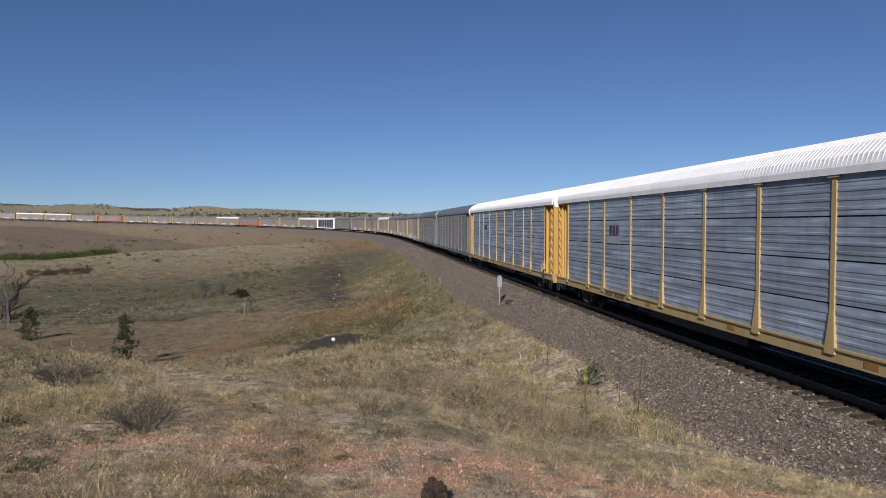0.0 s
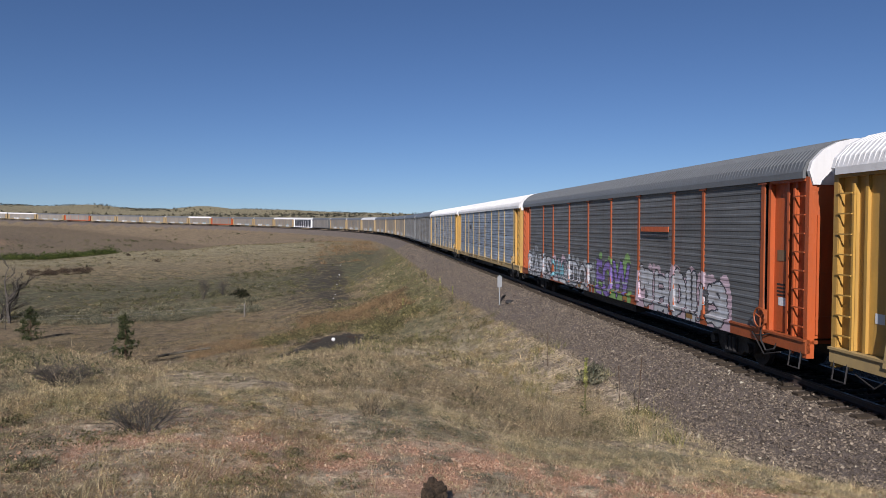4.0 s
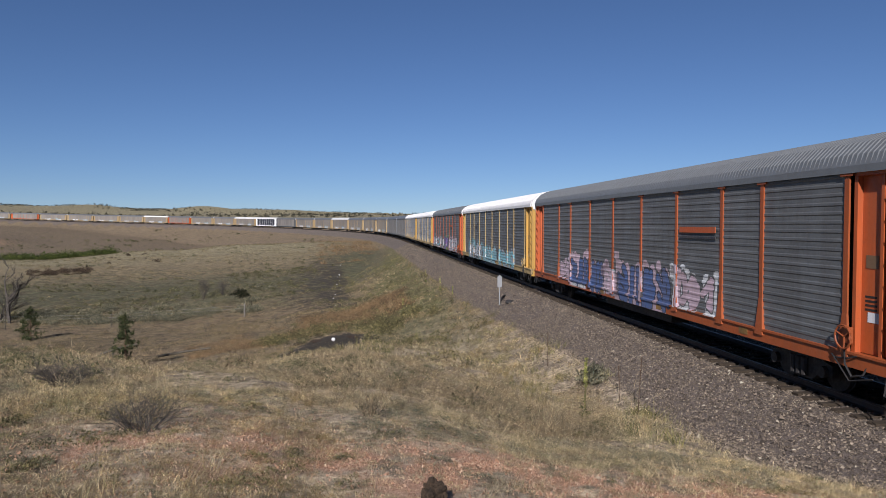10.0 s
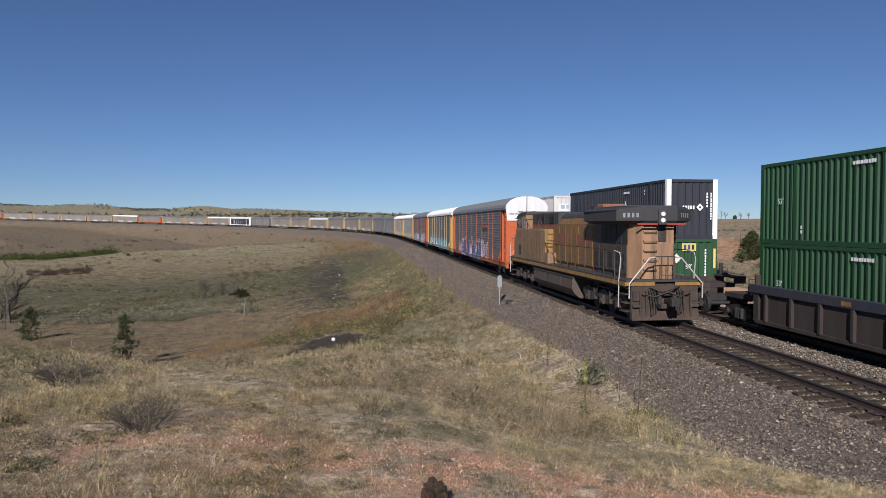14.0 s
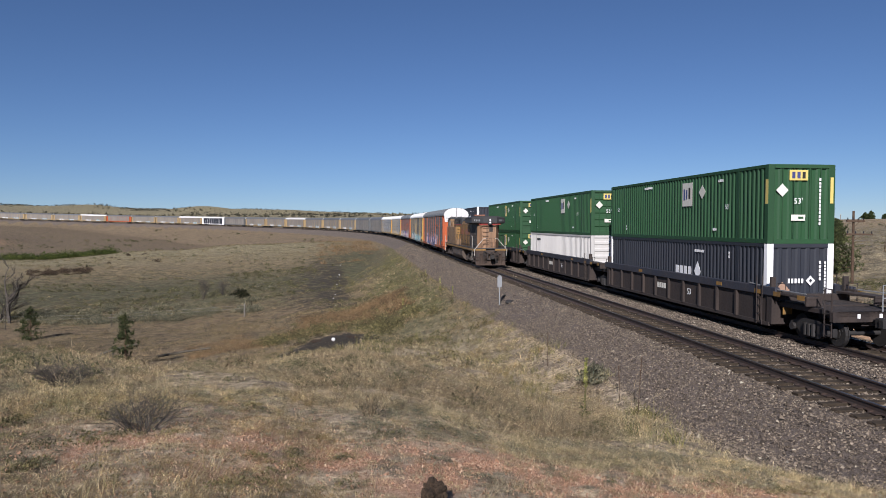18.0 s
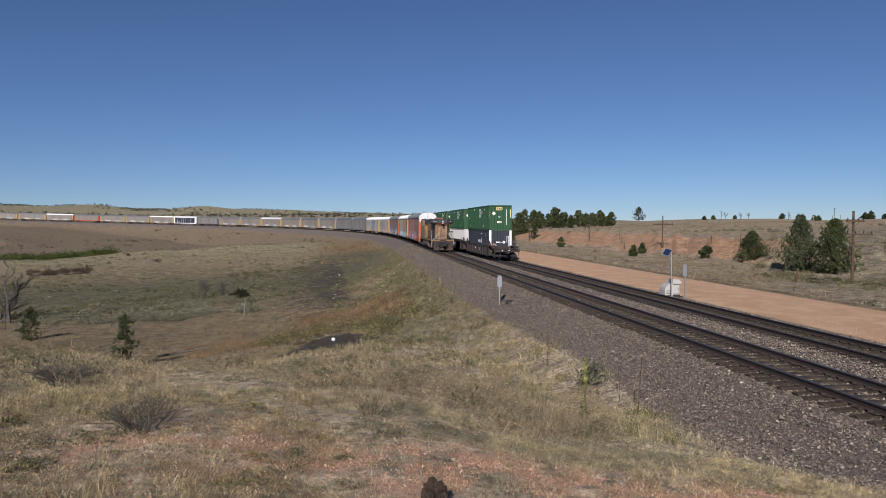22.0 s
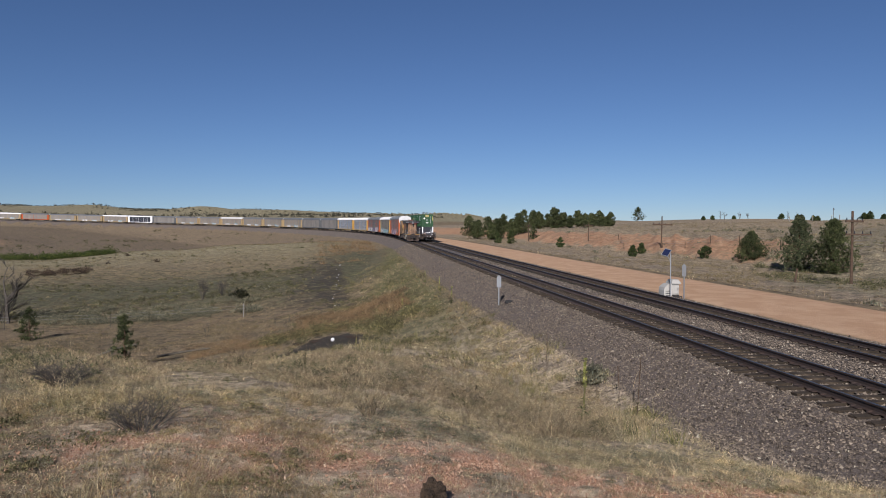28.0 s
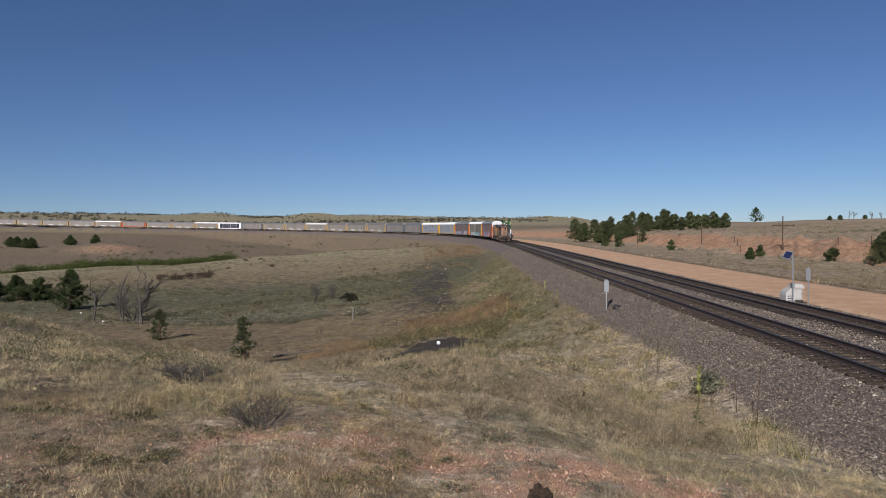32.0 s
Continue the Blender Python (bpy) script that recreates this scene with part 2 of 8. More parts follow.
def leafy(name, stops):
    """Thin leaves, needles and blades: each its own tone, some light through them."""
    m, n, l, b = _nodes(name)
    r = n.new("ShaderNodeNewGeometry").outputs["Random Per Island"]
    oi = n.new("ShaderNodeObjectInfo").outputs["Random"]
    c = _ramp(n, l, r, [(p, warm(q)) for p, q in stops])
    c = _mix(n, l, 1.0, c, _ramp(n, l, oi, [(0, (0.8,) * 3), (1, (1.15,) * 3)]), "MULTIPLY")
    # growth differs from patch to patch and from clump to clump
    at = n.new("ShaderNodeNewGeometry").outputs["Position"]
    c = _mix(n, l, 1.0, c, _ramp(n, l, _noise(n, l, at, 0.33, 5.0, 0.6), [(0.33, (0.74, 0.75, 0.77)), (0.5, (1.0, 1.0, 1.0)), (0.66, (1.28, 1.24, 1.16))]), "MULTIPLY")
    c = _mix(n, l, 1.0, c, _ramp(n, l, _noise(n, l, at, 2.3, 3.0, 0.6), [(0.34, (0.62, 0.66, 0.67)), (0.66, (1.34, 1.27, 1.20))]), "MULTIPLY")
    # the finest noise also puts shaded gaps between tufts into the colour
    c = _mix(n, l, 1.0, c, _ramp(n, l, _noise(n, l, at, 7.5, 2.0, 0.6), [(0.36, (0.48, 0.49, 0.50)), (0.5, (1.0,) * 3), (0.64, (1.38, 1.35, 1.28))]), "MULTIPLY")
    l.new(c, b.inputs["Base Color"])
    b.inputs["Roughness"].default_value = 0.75
    b.inputs["Specular IOR Level"].default_value = 0.2
    tr = n.new("ShaderNodeBsdfTranslucent")
    l.new(c, tr.inputs[0])
    mx = n.new("ShaderNodeMixShader")
    mx.inputs[0].default_value = 0.25
    l.new(b.outputs[0], mx.inputs[1])
    l.new(tr.outputs[0], mx.inputs[2])
    l.new(mx.outputs[0], n["Material Output"].inputs["Surface"])
    return m


def ground_material():
    """Dry grassland with bare red soil, stone bank, dirt road and dark silt, told apart by what lies where."""
    m, n, l, b = _nodes("dry_ground")
    co = n.new("ShaderNodeNewGeometry").outputs["Position"]
    cov = n.new("ShaderNodeAttribute")
    cov.attribute_name = "cover"
    sep = n.new("ShaderNodeSeparateColor")
    l.new(cov.outputs["Color"], sep.inputs[0])
    cov2 = n.new("ShaderNodeAttribute")
    cov2.attribute_name = "cover_two"
    sep2 = n.new("ShaderNodeSeparateColor")
    l.new(cov2.outputs["Color"], sep2.inputs[0])
    big = _noise(n, l, co, 0.06, 6.0, 0.6)
    mid = _noise(n, l, co, 0.7, 6.0, 0.65)
    fine = _noise(n, l, co, 9.0, 6.0, 0.7)
    grit = _noise(n, l, co, 42.0, 4.0, 0.7)
    grass = _mix(n, l, _ramp(n, l, mid, [(0.35, (0, 0, 0)), (0.65, (1, 1, 1))]), (0.205, 0.149, 0.085), (0.278, 0.212, 0.126))
    grass = _mix(n, l, _ramp(n, l, big, [(0.4, (0, 0, 0)), (0.65, (0.8,) * 3)]), grass, (0.184, 0.147, 0.085))
    grass = _mix(n, l, _ramp(n, l, fine, [(0.42, (0, 0, 0)), (0.60, (0.75,) * 3)]), grass, (0.10, 0.074, 0.044))
    soil = _mix(n, l, _ramp(n, l, grit, [(0.4, (0, 0, 0)), (0.62, (1, 1, 1))]), (0.37, 0.205, 0.125), (0.60, 0.40, 0.275))
    soil = _mix(n, l, _ramp(n, l, fine, [(0.5, (0, 0, 0)), (0.7, (0.7,) * 3)]), soil, (0.29, 0.16, 0.09))
    # wheel tracks, by the distance across the road
    across = n.new("ShaderNodeAttribute")
    across.attribute_name = "cover_four"
    apart = n.new("ShaderNodeSeparateColor")
    l.new(across.outputs["Color"], apart.inputs[0])
    sway = n.new("ShaderNodeMath")
    sway.operation = "MULTIPLY_ADD"
    sway.inputs[1].default_value = 0.07
    l.new(_noise(n, l, co, 0.22, 3.0), sway.inputs[0])
    l.new(apart.outputs[2], sway.inputs[2])
    rut = _ramp(n, l, sway.outputs[0], [(0.12, (0.75,) * 3), (0.24, (0.5,) * 3), (0.36, (0.3,) * 3), (0.44, (0.65,) * 3), (0.56, (0.3,) * 3), (0.70, (0.55,) * 3), (0.86, (0.15,) * 3)])
    road = _mix(n, l, rut, (0.455, 0.285, 0.16), (0.565, 0.38, 0.235))
    road = _mix(n, l, _ramp(n, l, mid, [(0.44, (0, 0, 0)), (0.58, (0.8,) * 3)]), road, (0.42, 0.255, 0.14))
    road = _mix(n, l, _ramp(n, l, fine, [(0.50, (0, 0, 0)), (0.66, (0.55,) * 3)]), road, (0.40, 0.235, 0.125))
    road = _mix(n, l, _ramp(n, l, grit, [(0.60, (0, 0, 0)), (0.74, (0.7,) * 3)]), road, (0.66, 0.52, 0.40))
    stone = _mix(n, l, _ramp(n, l, grit, [(0.38, (0, 0, 0)), (0.62, (1, 1, 1))]), (0.075, 0.062, 0.052), (0.19, 0.157, 0.13))
    silt = _mix(n, l, mid, (0.036, 0.031, 0.024), (0.078, 0.064, 0.045))
    bank = _mix(n, l, _ramp(n, l, mid, [(0.36, (0, 0, 0)), (0.62, (1, 1, 1))]), (0.25, 0.125, 0.066), (0.40, 0.25, 0.145))
    bank = _mix(n, l, _ramp(n, l, _noise(n, l, co, 2.2, 5.0, 0.7), [(0.5, (0, 0, 0)), (0.62, (0.8,) * 3)]), bank, (0.20, 0.135, 0.08))
    brown = _mix(n, l, mid, (0.125, 0.094, 0.060), (0.188, 0.147, 0.096))
    # dry ridge grass; also laid over the far hills in place of haze
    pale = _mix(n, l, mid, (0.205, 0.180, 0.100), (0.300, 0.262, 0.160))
    dusky = _mix(n, l, mid, (0.062, 0.063, 0.036), (0.122, 0.116, 0.066))
    green = _mix(n, l, mid, (0.088, 0.095, 0.036), (0.154, 0.140, 0.060))
    edge = n.new("ShaderNodeMath")
    edge.operation = "MULTIPLY_ADD"
    edge.inputs[1].default_value, edge.inputs[2].default_value = 0.9, -0.45
    l.new(fine, edge.inputs[0])
    edge2 = n.new("ShaderNodeMath")
    edge2.operation = "MULTIPLY_ADD"
    edge2.inputs[1].default_value, edge2.inputs[2].default_value = 1.2, -0.6
    l.new(mid, edge2.inputs[0])

    edge3 = n.new("ShaderNodeMath")
    edge3.operation = "MULTIPLY_ADD"
    edge3.inputs[1].default_value, edge3.inputs[2].default_value = 6.0, -3.0
    l.new(_noise(n, l, co, 0.6, 8.0, 0.8), edge3.inputs[0])

    def mask(v, e, soft=0.12):
        a = n.new("ShaderNodeMath")
        a.operation = "ADD"
        l.new(v, a.inputs[0])
        l.new(e.outputs[0], a.inputs[1])
        return _ramp(n, l, a.outputs[0], [(0.5 - soft, (0, 0, 0)), (0.5 + soft, (1, 1, 1))])

    cov4 = n.new("ShaderNodeAttribute")
    cov4.attribute_name = "cover_four"
    sep4 = n.new("ShaderNodeSeparateColor")
    l.new(cov4.outputs["Color"], sep4.inputs[0])
    cov3 = n.new("ShaderNodeAttribute")
    cov3.attribute_name = "cover_three"
    sep3 = n.new("ShaderNodeSeparateColor")
    l.new(cov3.outputs["Color"], sep3.inputs[0])
    c = _mix(n, l, sep3.outputs[0], grass, brown)
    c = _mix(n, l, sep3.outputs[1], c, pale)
    c = _mix(n, l, mask(sep3.outputs[2], edge2, 0.3), c, dusky)
    c = _mix(n, l, mask(sep2.outputs[2], edge2, 0.3), c, green)
    c = _mix(n, l, sep4.outputs[1], c, _mix(n, l, _ramp(n, l, fine, [(0.36, (0, 0, 0)), (0.64, (1, 1, 1))]), (0.27, 0.215, 0.145), (0.54, 0.442, 0.31)))
    # tussocks and bare ground between them, at two sizes
    tuss = _noise(n, l, co, 0.9, 3.0, 0.8)
    c = _mix(n, l, 1.0, c, _ramp(n, l, tuss, [(0.36, (0.58, 0.58, 0.6)), (0.5, (1.0,) * 3), (0.64, (1.32, 1.3, 1.22))]), "MULTIPLY")
    # finer noise paints dark, shaded gaps between tussocks into the ground
    c = _mix(n, l, 1.0, c, _ramp(n, l, _noise(n, l, co, 6.0, 3.0, 0.7), [(0.36, (0.55,) * 3), (0.5, (1.0,) * 3), (0.64, (1.25,) * 3)]), "MULTIPLY")
    speck = _noise(n, l, co, 2.6, 5.0, 0.75)
    c = _mix(n, l, 1.0, c, _ramp(n, l, speck, [(0.32, (0.62,) * 3), (0.5, (1.0,) * 3), (0.68, (1.3,) * 3)]), "MULTIPLY")
    c = _mix(n, l, mask(sep.outputs[0], edge2), c, soil)
    c = _mix(n, l, _mix(n, l, 1.0, mask(sep2.outputs[0], edge3, 0.16), _ramp(n, l, sep2.outputs[0], [(0.10, (0, 0, 0)), (0.30, (1, 1, 1))]), "MULTIPLY"), c, silt)
    c = _mix(n, l, mask(sep2.outputs[1], edge2), c, bank)
    c = _mix(n, l, mask(sep.outputs[1], edge), c, road)
    c = _mix(n, l, mask(sep.outputs[2], edge), c, stone)
    c = _mix(n, l, mask(sep4.outputs[0], edge, 0.2), c, (0.026, 0.023, 0.020))
    l.new(c, b.inputs["Base Color"])
    b.inputs["Roughness"].default_value = 0.95
    b.inputs["Specular IOR Level"].default_value = 0.15
    h = n.new("ShaderNodeMath")
    h.operation = "ADD"
    l.new(fine, h.inputs[0])
    l.new(grit, h.inputs[1])
    _bump(n, l, b, h.outputs[0], 0.7, 0.05)
    return m


M_GROUND = ground_material()
M_RAIL = paint("rail_steel", (0.055, 0.042, 0.036), 0.55, 0.3, (0.10, 0.055, 0.035), 0.5)
M_RAILTOP = paint("worn_rail_head", (0.16, 0.15, 0.145), 0.45, 0.8, (0.08, 0.06, 0.05), 0.4)
M_TIE = matt("weathered_tie", [(0.3, (0.020, 0.016, 0.013)), (0.55, (0.050, 0.038, 0.031)), (0.78, (0.125, 0.096, 0.078))], 2.5, 0.95)
M_STONE = matt("ballast_stone", [(0.0, (0.050, 0.041, 0.039)), (0.30, (0.115, 0.094, 0.087)), (0.60, (0.18, 0.147, 0.134)), (0.9, (0.26, 0.215, 0.195)), (0.985, (0.31, 0.265, 0.24)), (1.0, (0.48, 0.45, 0.42))], per_island=True, bump=0.2)
M_BLACK = paint("black_running_gear", (0.014, 0.013, 0.012), 0.7, 0.0, (0.04, 0.031, 0.025), 0.5)
M_GALV = paint("galvanised_grey", (0.132, 0.137, 0.135), 0.55, 0.2, (0.085, 0.08, 0.072), 0.7, wash=0.55)
M_GALVBLUE = paint("galvanised_blue_grey", (0.27, 0.31, 0.36), 0.5, 0.25, (0.15, 0.17, 0.205), 0.6, wash=0.9)
M_GALVBROWN = paint("galvanised_brown_grey", (0.235, 0.215, 0.185), 0.5, 0.2, (0.14, 0.115, 0.09), 0.5)
M_ROOFWHITE = paint("white_roof", (0.66, 0.65, 0.62), 0.5, 0.0, (0.40, 0.37, 0.32), 0.35)
M_ROOFGREY = paint("galvanised_roof", (0.155, 0.163, 0.163), 0.5, 0.3, (0.115, 0.112, 0.105), 0.4)
M_YELLOW = paint("railcar_yellow", (0.48, 0.275, 0.052), 0.5, 0.0, (0.13, 0.085, 0.045), 0.55)
M_ORANGE = paint("railcar_orange", (0.42, 0.085, 0.017), 0.5, 0.0, (0.14, 0.055, 0.03), 0.5)
M_WHITE = paint("white_paint", (0.80, 0.79, 0.77), 0.5, 0.0, (0.5, 0.46, 0.42), 0.25)
M_GREEN = paint("container_green", (0.0115, 0.057, 0.016), 0.6, 0.0, (0.018, 0.040, 0.02), 0.5)
M_NAVY = paint("container_blue_black", (0.0155, 0.0185, 0.026), 0.6, 0.0, (0.032, 0.032, 0.036), 0.5)
M_BOXWHITE = paint("container_white", (0.49, 0.475, 0.44), 0.45, 0.0, (0.38, 0.35, 0.31), 0.4)
M_WELL = paint("well_car_brown", (0.024, 0.017, 0.014), 0.85, 0.0, (0.055, 0.038, 0.028), 0.8)
M_WELLBLUE = paint("well_car_blue_black", (0.022, 0.025, 0.036), 0.65, 0.0, (0.055, 0.044, 0.04), 0.6)
M_ARMOUR = paint("locomotive_yellow", (0.19, 0.101, 0.024), 0.6, 0.0, (0.042, 0.029, 0.018), 0.9, grain=6.0)
M_CAB = paint("faded_locomotive_yellow", (0.225, 0.135, 0.06), 0.65, 0.0, (0.06, 0.043, 0.03), 0.75, grain=6.0)
M_LOCOGREY = paint("locomotive_grey", (0.030, 0.030, 0.030), 0.65, 0.0, (0.058, 0.05, 0.043), 0.6)
M_LOCODARK = paint("locomotive_underframe", (0.026, 0.021, 0.018), 0.75, 0.0, (0.095, 0.066, 0.046), 0.7)
M_RED = paint("red_paint", (0.30, 0.028, 0.02), 0.5, 0.0, (0.2, 0.08, 0.06), 0.35)
M_GLASS = paint("dark_glass", (0.02, 0.022, 0.025), 0.08, 0.0, (0.04, 0.04, 0.04), 0.2)
M_WOOD = matt("grey_pole_wood", [(0.3, (0.045, 0.03, 0.024)), (0.7, (0.105, 0.072, 0.058))], 4.0, 0.95)
M_DARKDEAD = matt("dark_dead_wood", [(0.3, (0.035, 0.031, 0.032)), (0.7, (0.105, 0.093, 0.094))], 6.0, 0.95)
M_GREASY = matt("greasy_stone", [(0.0, (0.012, 0.011, 0.010)), (0.6, (0.032, 0.028, 0.026)), (1.0, (0.075, 0.066, 0.06))], per_island=True, bump=0.2)
M_DEAD = matt("bleached_dead_wood", [(0.3, (0.045, 0.04, 0.038)), (0.7, (0.14, 0.125, 0.115))], 6.0, 0.95)
M_BARK = matt("pine_bark", [(0.3, (0.05, 0.035, 0.026)), (0.7, (0.14, 0.095, 0.07))], 6.0, 0.95)
M_NEEDLE = leafy("pine_needles", [(0.0, (0.022, 0.036, 0.016)), (0.5, (0.05, 0.072, 0.03)), (1.0, (0.095, 0.12, 0.055))])
M_PALENEEDLE = leafy("grey_green_pine_needles", [(0.0, (0.030, 0.041, 0.026)), (0.5, (0.075, 0.092, 0.055)), (1.0, (0.15, 0.172, 0.108))])
M_MIDNEEDLE = leafy("mid_green_pine_needles", [(0.0, (0.026, 0.036, 0.018)), (0.5, (0.066, 0.083, 0.040)), (1.0, (0.135, 0.155, 0.082))])
# pine needles with the distance haze mixed into their colour
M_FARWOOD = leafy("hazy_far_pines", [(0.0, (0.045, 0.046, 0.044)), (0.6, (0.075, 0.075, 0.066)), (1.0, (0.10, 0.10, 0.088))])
M_BROWNGREEN = leafy("dark_olive_leaves", [(0.0, (0.018, 0.02, 0.012)), (0.6, (0.042, 0.045, 0.026)), (1.0, (0.075, 0.075, 0.045))])
M_PALEPOST = paint("pale_weathered_post", (0.25, 0.235, 0.205), 0.7, 0.0, (0.14, 0.12, 0.10), 0.5)
M_SHRUB = leafy("creek_shrub_leaves", [(0.0, (0.03, 0.05, 0.014)), (0.6, (0.08, 0.11, 0.03)), (1.0, (0.13, 0.15, 0.05))])
M_GRASS = leafy("dry_grass_blades", [(0.0, (0.12, 0.092, 0.062)), (0.25, (0.33, 0.265, 0.185)), (0.55, (0.50, 0.42, 0.31)), (0.78, (0.66, 0.585, 0.465)), (0.88, (0.40, 0.365, 0.25)), (1.0, (0.20, 0.215, 0.135))])
M_GRASSFAR = leafy("dull_dry_grass", [(0.0, (0.13, 0.105, 0.07)), (0.5, (0.22, 0.182, 0.122)), (0.85, (0.32, 0.27, 0.19)), (1.0, (0.18, 0.158, 0.105))])
M_GRASSGOLD = leafy("golden_weed", [(0.0, (0.10, 0.074, 0.042)), (0.6, (0.225, 0.17, 0.098)), (1.0, (0.30, 0.25, 0.155))])
M_RUST = leafy("rust_weed", [(0.0, (0.115, 0.077, 0.052)), (0.6, (0.205, 0.142, 0.095)), (1.0, (0.28, 0.218, 0.152))])
M_VERGE = leafy("brown_verge_weed", [(0.0, (0.085, 0.062, 0.038)), (0.6, (0.165, 0.125, 0.078)), (1.0, (0.25, 0.20, 0.13))])
M_SAGE = leafy("grey_sage", [(0.0, (0.09, 0.088, 0.07)), (0.6, (0.20, 0.195, 0.16)), (1.0, (0.30, 0.295, 0.25))])
M_DUSKSAGE = leafy("dusky_sage", [(0.0, (0.05, 0.052, 0.03)), (0.6, (0.10, 0.10, 0.062)), (1.0, (0.15, 0.145, 0.095))])
M_BROWNBRUSH = leafy("brown_dead_brush", [(0.0, (0.035, 0.026, 0.022)), (0.6, (0.075, 0.055, 0.045)), (1.0, (0.12, 0.092, 0.078))])
M_STRAW = leafy("straw_tussock", [(0.0, (0.15, 0.12, 0.083)), (0.5, (0.25, 0.208, 0.145)), (1.0, (0.37, 0.315, 0.23))])
M_OLIVE = leafy("olive_weed", [(0.0, (0.055, 0.055, 0.03)), (0.6, (0.135, 0.125, 0.07)), (1.0, (0.24, 0.22, 0.135))])
M_MULLEIN = leafy("mullein_spike", [(0.0, (0.20, 0.23, 0.075)), (0.6, (0.32, 0.34, 0.13)), (1.0, (0.42, 0.42, 0.19))])
M_WEED = leafy("green_weed", [(0.0, (0.10, 0.10, 0.05)), (0.6, (0.20, 0.19, 0.10)), (1.0, (0.31, 0.28, 0.165))])
M_TWIG = leafy("grey_twigs", [(0.0, (0.075, 0.058, 0.044)), (0.5, (0.225, 0.178, 0.132)), (0.85, (0.36, 0.295, 0.23)), (1.0, (0.50, 0.43, 0.35))])
M_PEBBLE = matt("red_grit", [(0.0, (0.15, 0.078, 0.056)), (0.35, (0.30, 0.17, 0.125)), (0.8, (0.43, 0.275, 0.215)), (1.0, (0.58, 0.47, 0.41))], per_island=True, bump=0.2)
M_STEEL = paint("galvanised_post", (0.30, 0.31, 0.31), 0.45, 0.5, (0.25, 0.22, 0.19), 0.3)
M_PANEL = paint("solar_cells", (0.015, 0.02, 0.05), 0.15, 0.0, (0.03, 0.03, 0.05), 0.2)
M_ROCK = matt("dark_rock", [(0.3, (0.022, 0.017, 0.014)), (0.6, (0.075, 0.052, 0.04)), (0.8, (0.16, 0.12, 0.095))], 9.0, 0.95, 0.9, 0.05, fine=60.0)
M_STRIPE = paint("bright_yellow_stripe", (0.27, 0.145, 0.03), 0.6, 0.0, (0.06, 0.042, 0.026), 0.95)
M_TAN = paint("faded_tan_end", (0.29, 0.165, 0.085), 0.6, 0.0, (0.075, 0.052, 0.035), 1.0, grain=6.0)
M_SOOT = paint("sooty_door", (0.055, 0.039, 0.026), 0.6, 0.0, (0.025, 0.021, 0.018), 0.6)
M_RUSTY = paint("rusty_stack", (0.22, 0.09, 0.05), 0.8, 0.0, (0.08, 0.06, 0.05), 0.5)
M_REDBROWN = paint("red_lettering", (0.17, 0.042, 0.03), 0.6, 0.0, (0.2, 0.11, 0.06), 0.5)
M_TANK = paint("dusty_tank", (0.086, 0.063, 0.045), 0.8, 0.0, (0.045, 0.032, 0.023), 0.7)
M_PILOT = paint("brown_pilot", (0.034, 0.022, 0.015), 0.9, 0.0, (0.082, 0.051, 0.033), 0.7)
M_LENS = paint("lamp_lens", (0.75, 0.75, 0.72), 0.1, 0.2, (0.5, 0.5, 0.48), 0.2)
M_ORANGEPOST = paint("faded_orange_posts", (0.30, 0.068, 0.014), 0.55, 0.0, (0.11, 0.042, 0.02), 0.5)
M_YELLOWPOST = paint("faded_yellow_posts", (0.39, 0.275, 0.11), 0.55, 0.0, (0.19, 0.145, 0.08), 0.5)
M_BOXGREY = paint("dull_white_box", (0.40, 0.385, 0.34), 0.55, 0.0, (0.24, 0.205, 0.16), 0.5)

# ---------------------------------------------------------------- mesh helpers
def mesh_from(name, verts, faces, smooth=False):
    me = bpy.data.meshes.new(name)
    me.from_pydata(verts, [], faces)
    if smooth:
        me.shade_smooth()
    return me


def part(name, bm, material, parent=None, label="", smooth=False):
    """Links a bmesh (or a mesh) as one mesh object under a thing or a part."""
    if isinstance(bm, bmesh.types.BMesh):
        me = bpy.data.meshes.new(name)
        bm.to_mesh(me)
        bm.free()
    else:
        me = bm
    if material and not me.materials:
        me.materials.append(material)
    if smooth:
        me.shade_smooth()
    ob = new(name, me)
    if parent:
        ob.parent = parent
    if label:
        ob["label"] = label
    return ob


def thing(name, label, category, group="", m=None, kind=""):
    ob = new(name)
    ob.empty_display_size = 0.2
    if m is not None:
        ob.matrix_basis = m
    return tagged(ob, label, category, group, kind)


def box(bm, x0, x1, y0, y1, z0, z1, bevel=0.0):
    v = [bm.verts.new(p) for p in ((x0, y0, z0), (x1, y0, z0), (x1, y1, z0), (x0, y1, z0), (x0, y0, z1), (x1, y0, z1), (x1, y1, z1), (x0, y1, z1))]
    fs = [bm.faces.new([v[i] for i in f]) for f in ((3, 2, 1, 0), (4, 5, 6, 7), (0, 1, 5, 4), (1, 2, 6, 5), (2, 3, 7, 6), (3, 0, 4, 7))]
    if bevel:
        es = list({e for f in fs for e in f.edges})
        bmesh.ops.bevel(bm, geom=es, offset=bevel, segments=1, affect="EDGES", profile=0.5)
    return bm


def boxes(*rows, bevel=0.0):
    bm = bmesh.new()
    for r in rows:
        box(bm, *r, bevel=bevel)
    return bm


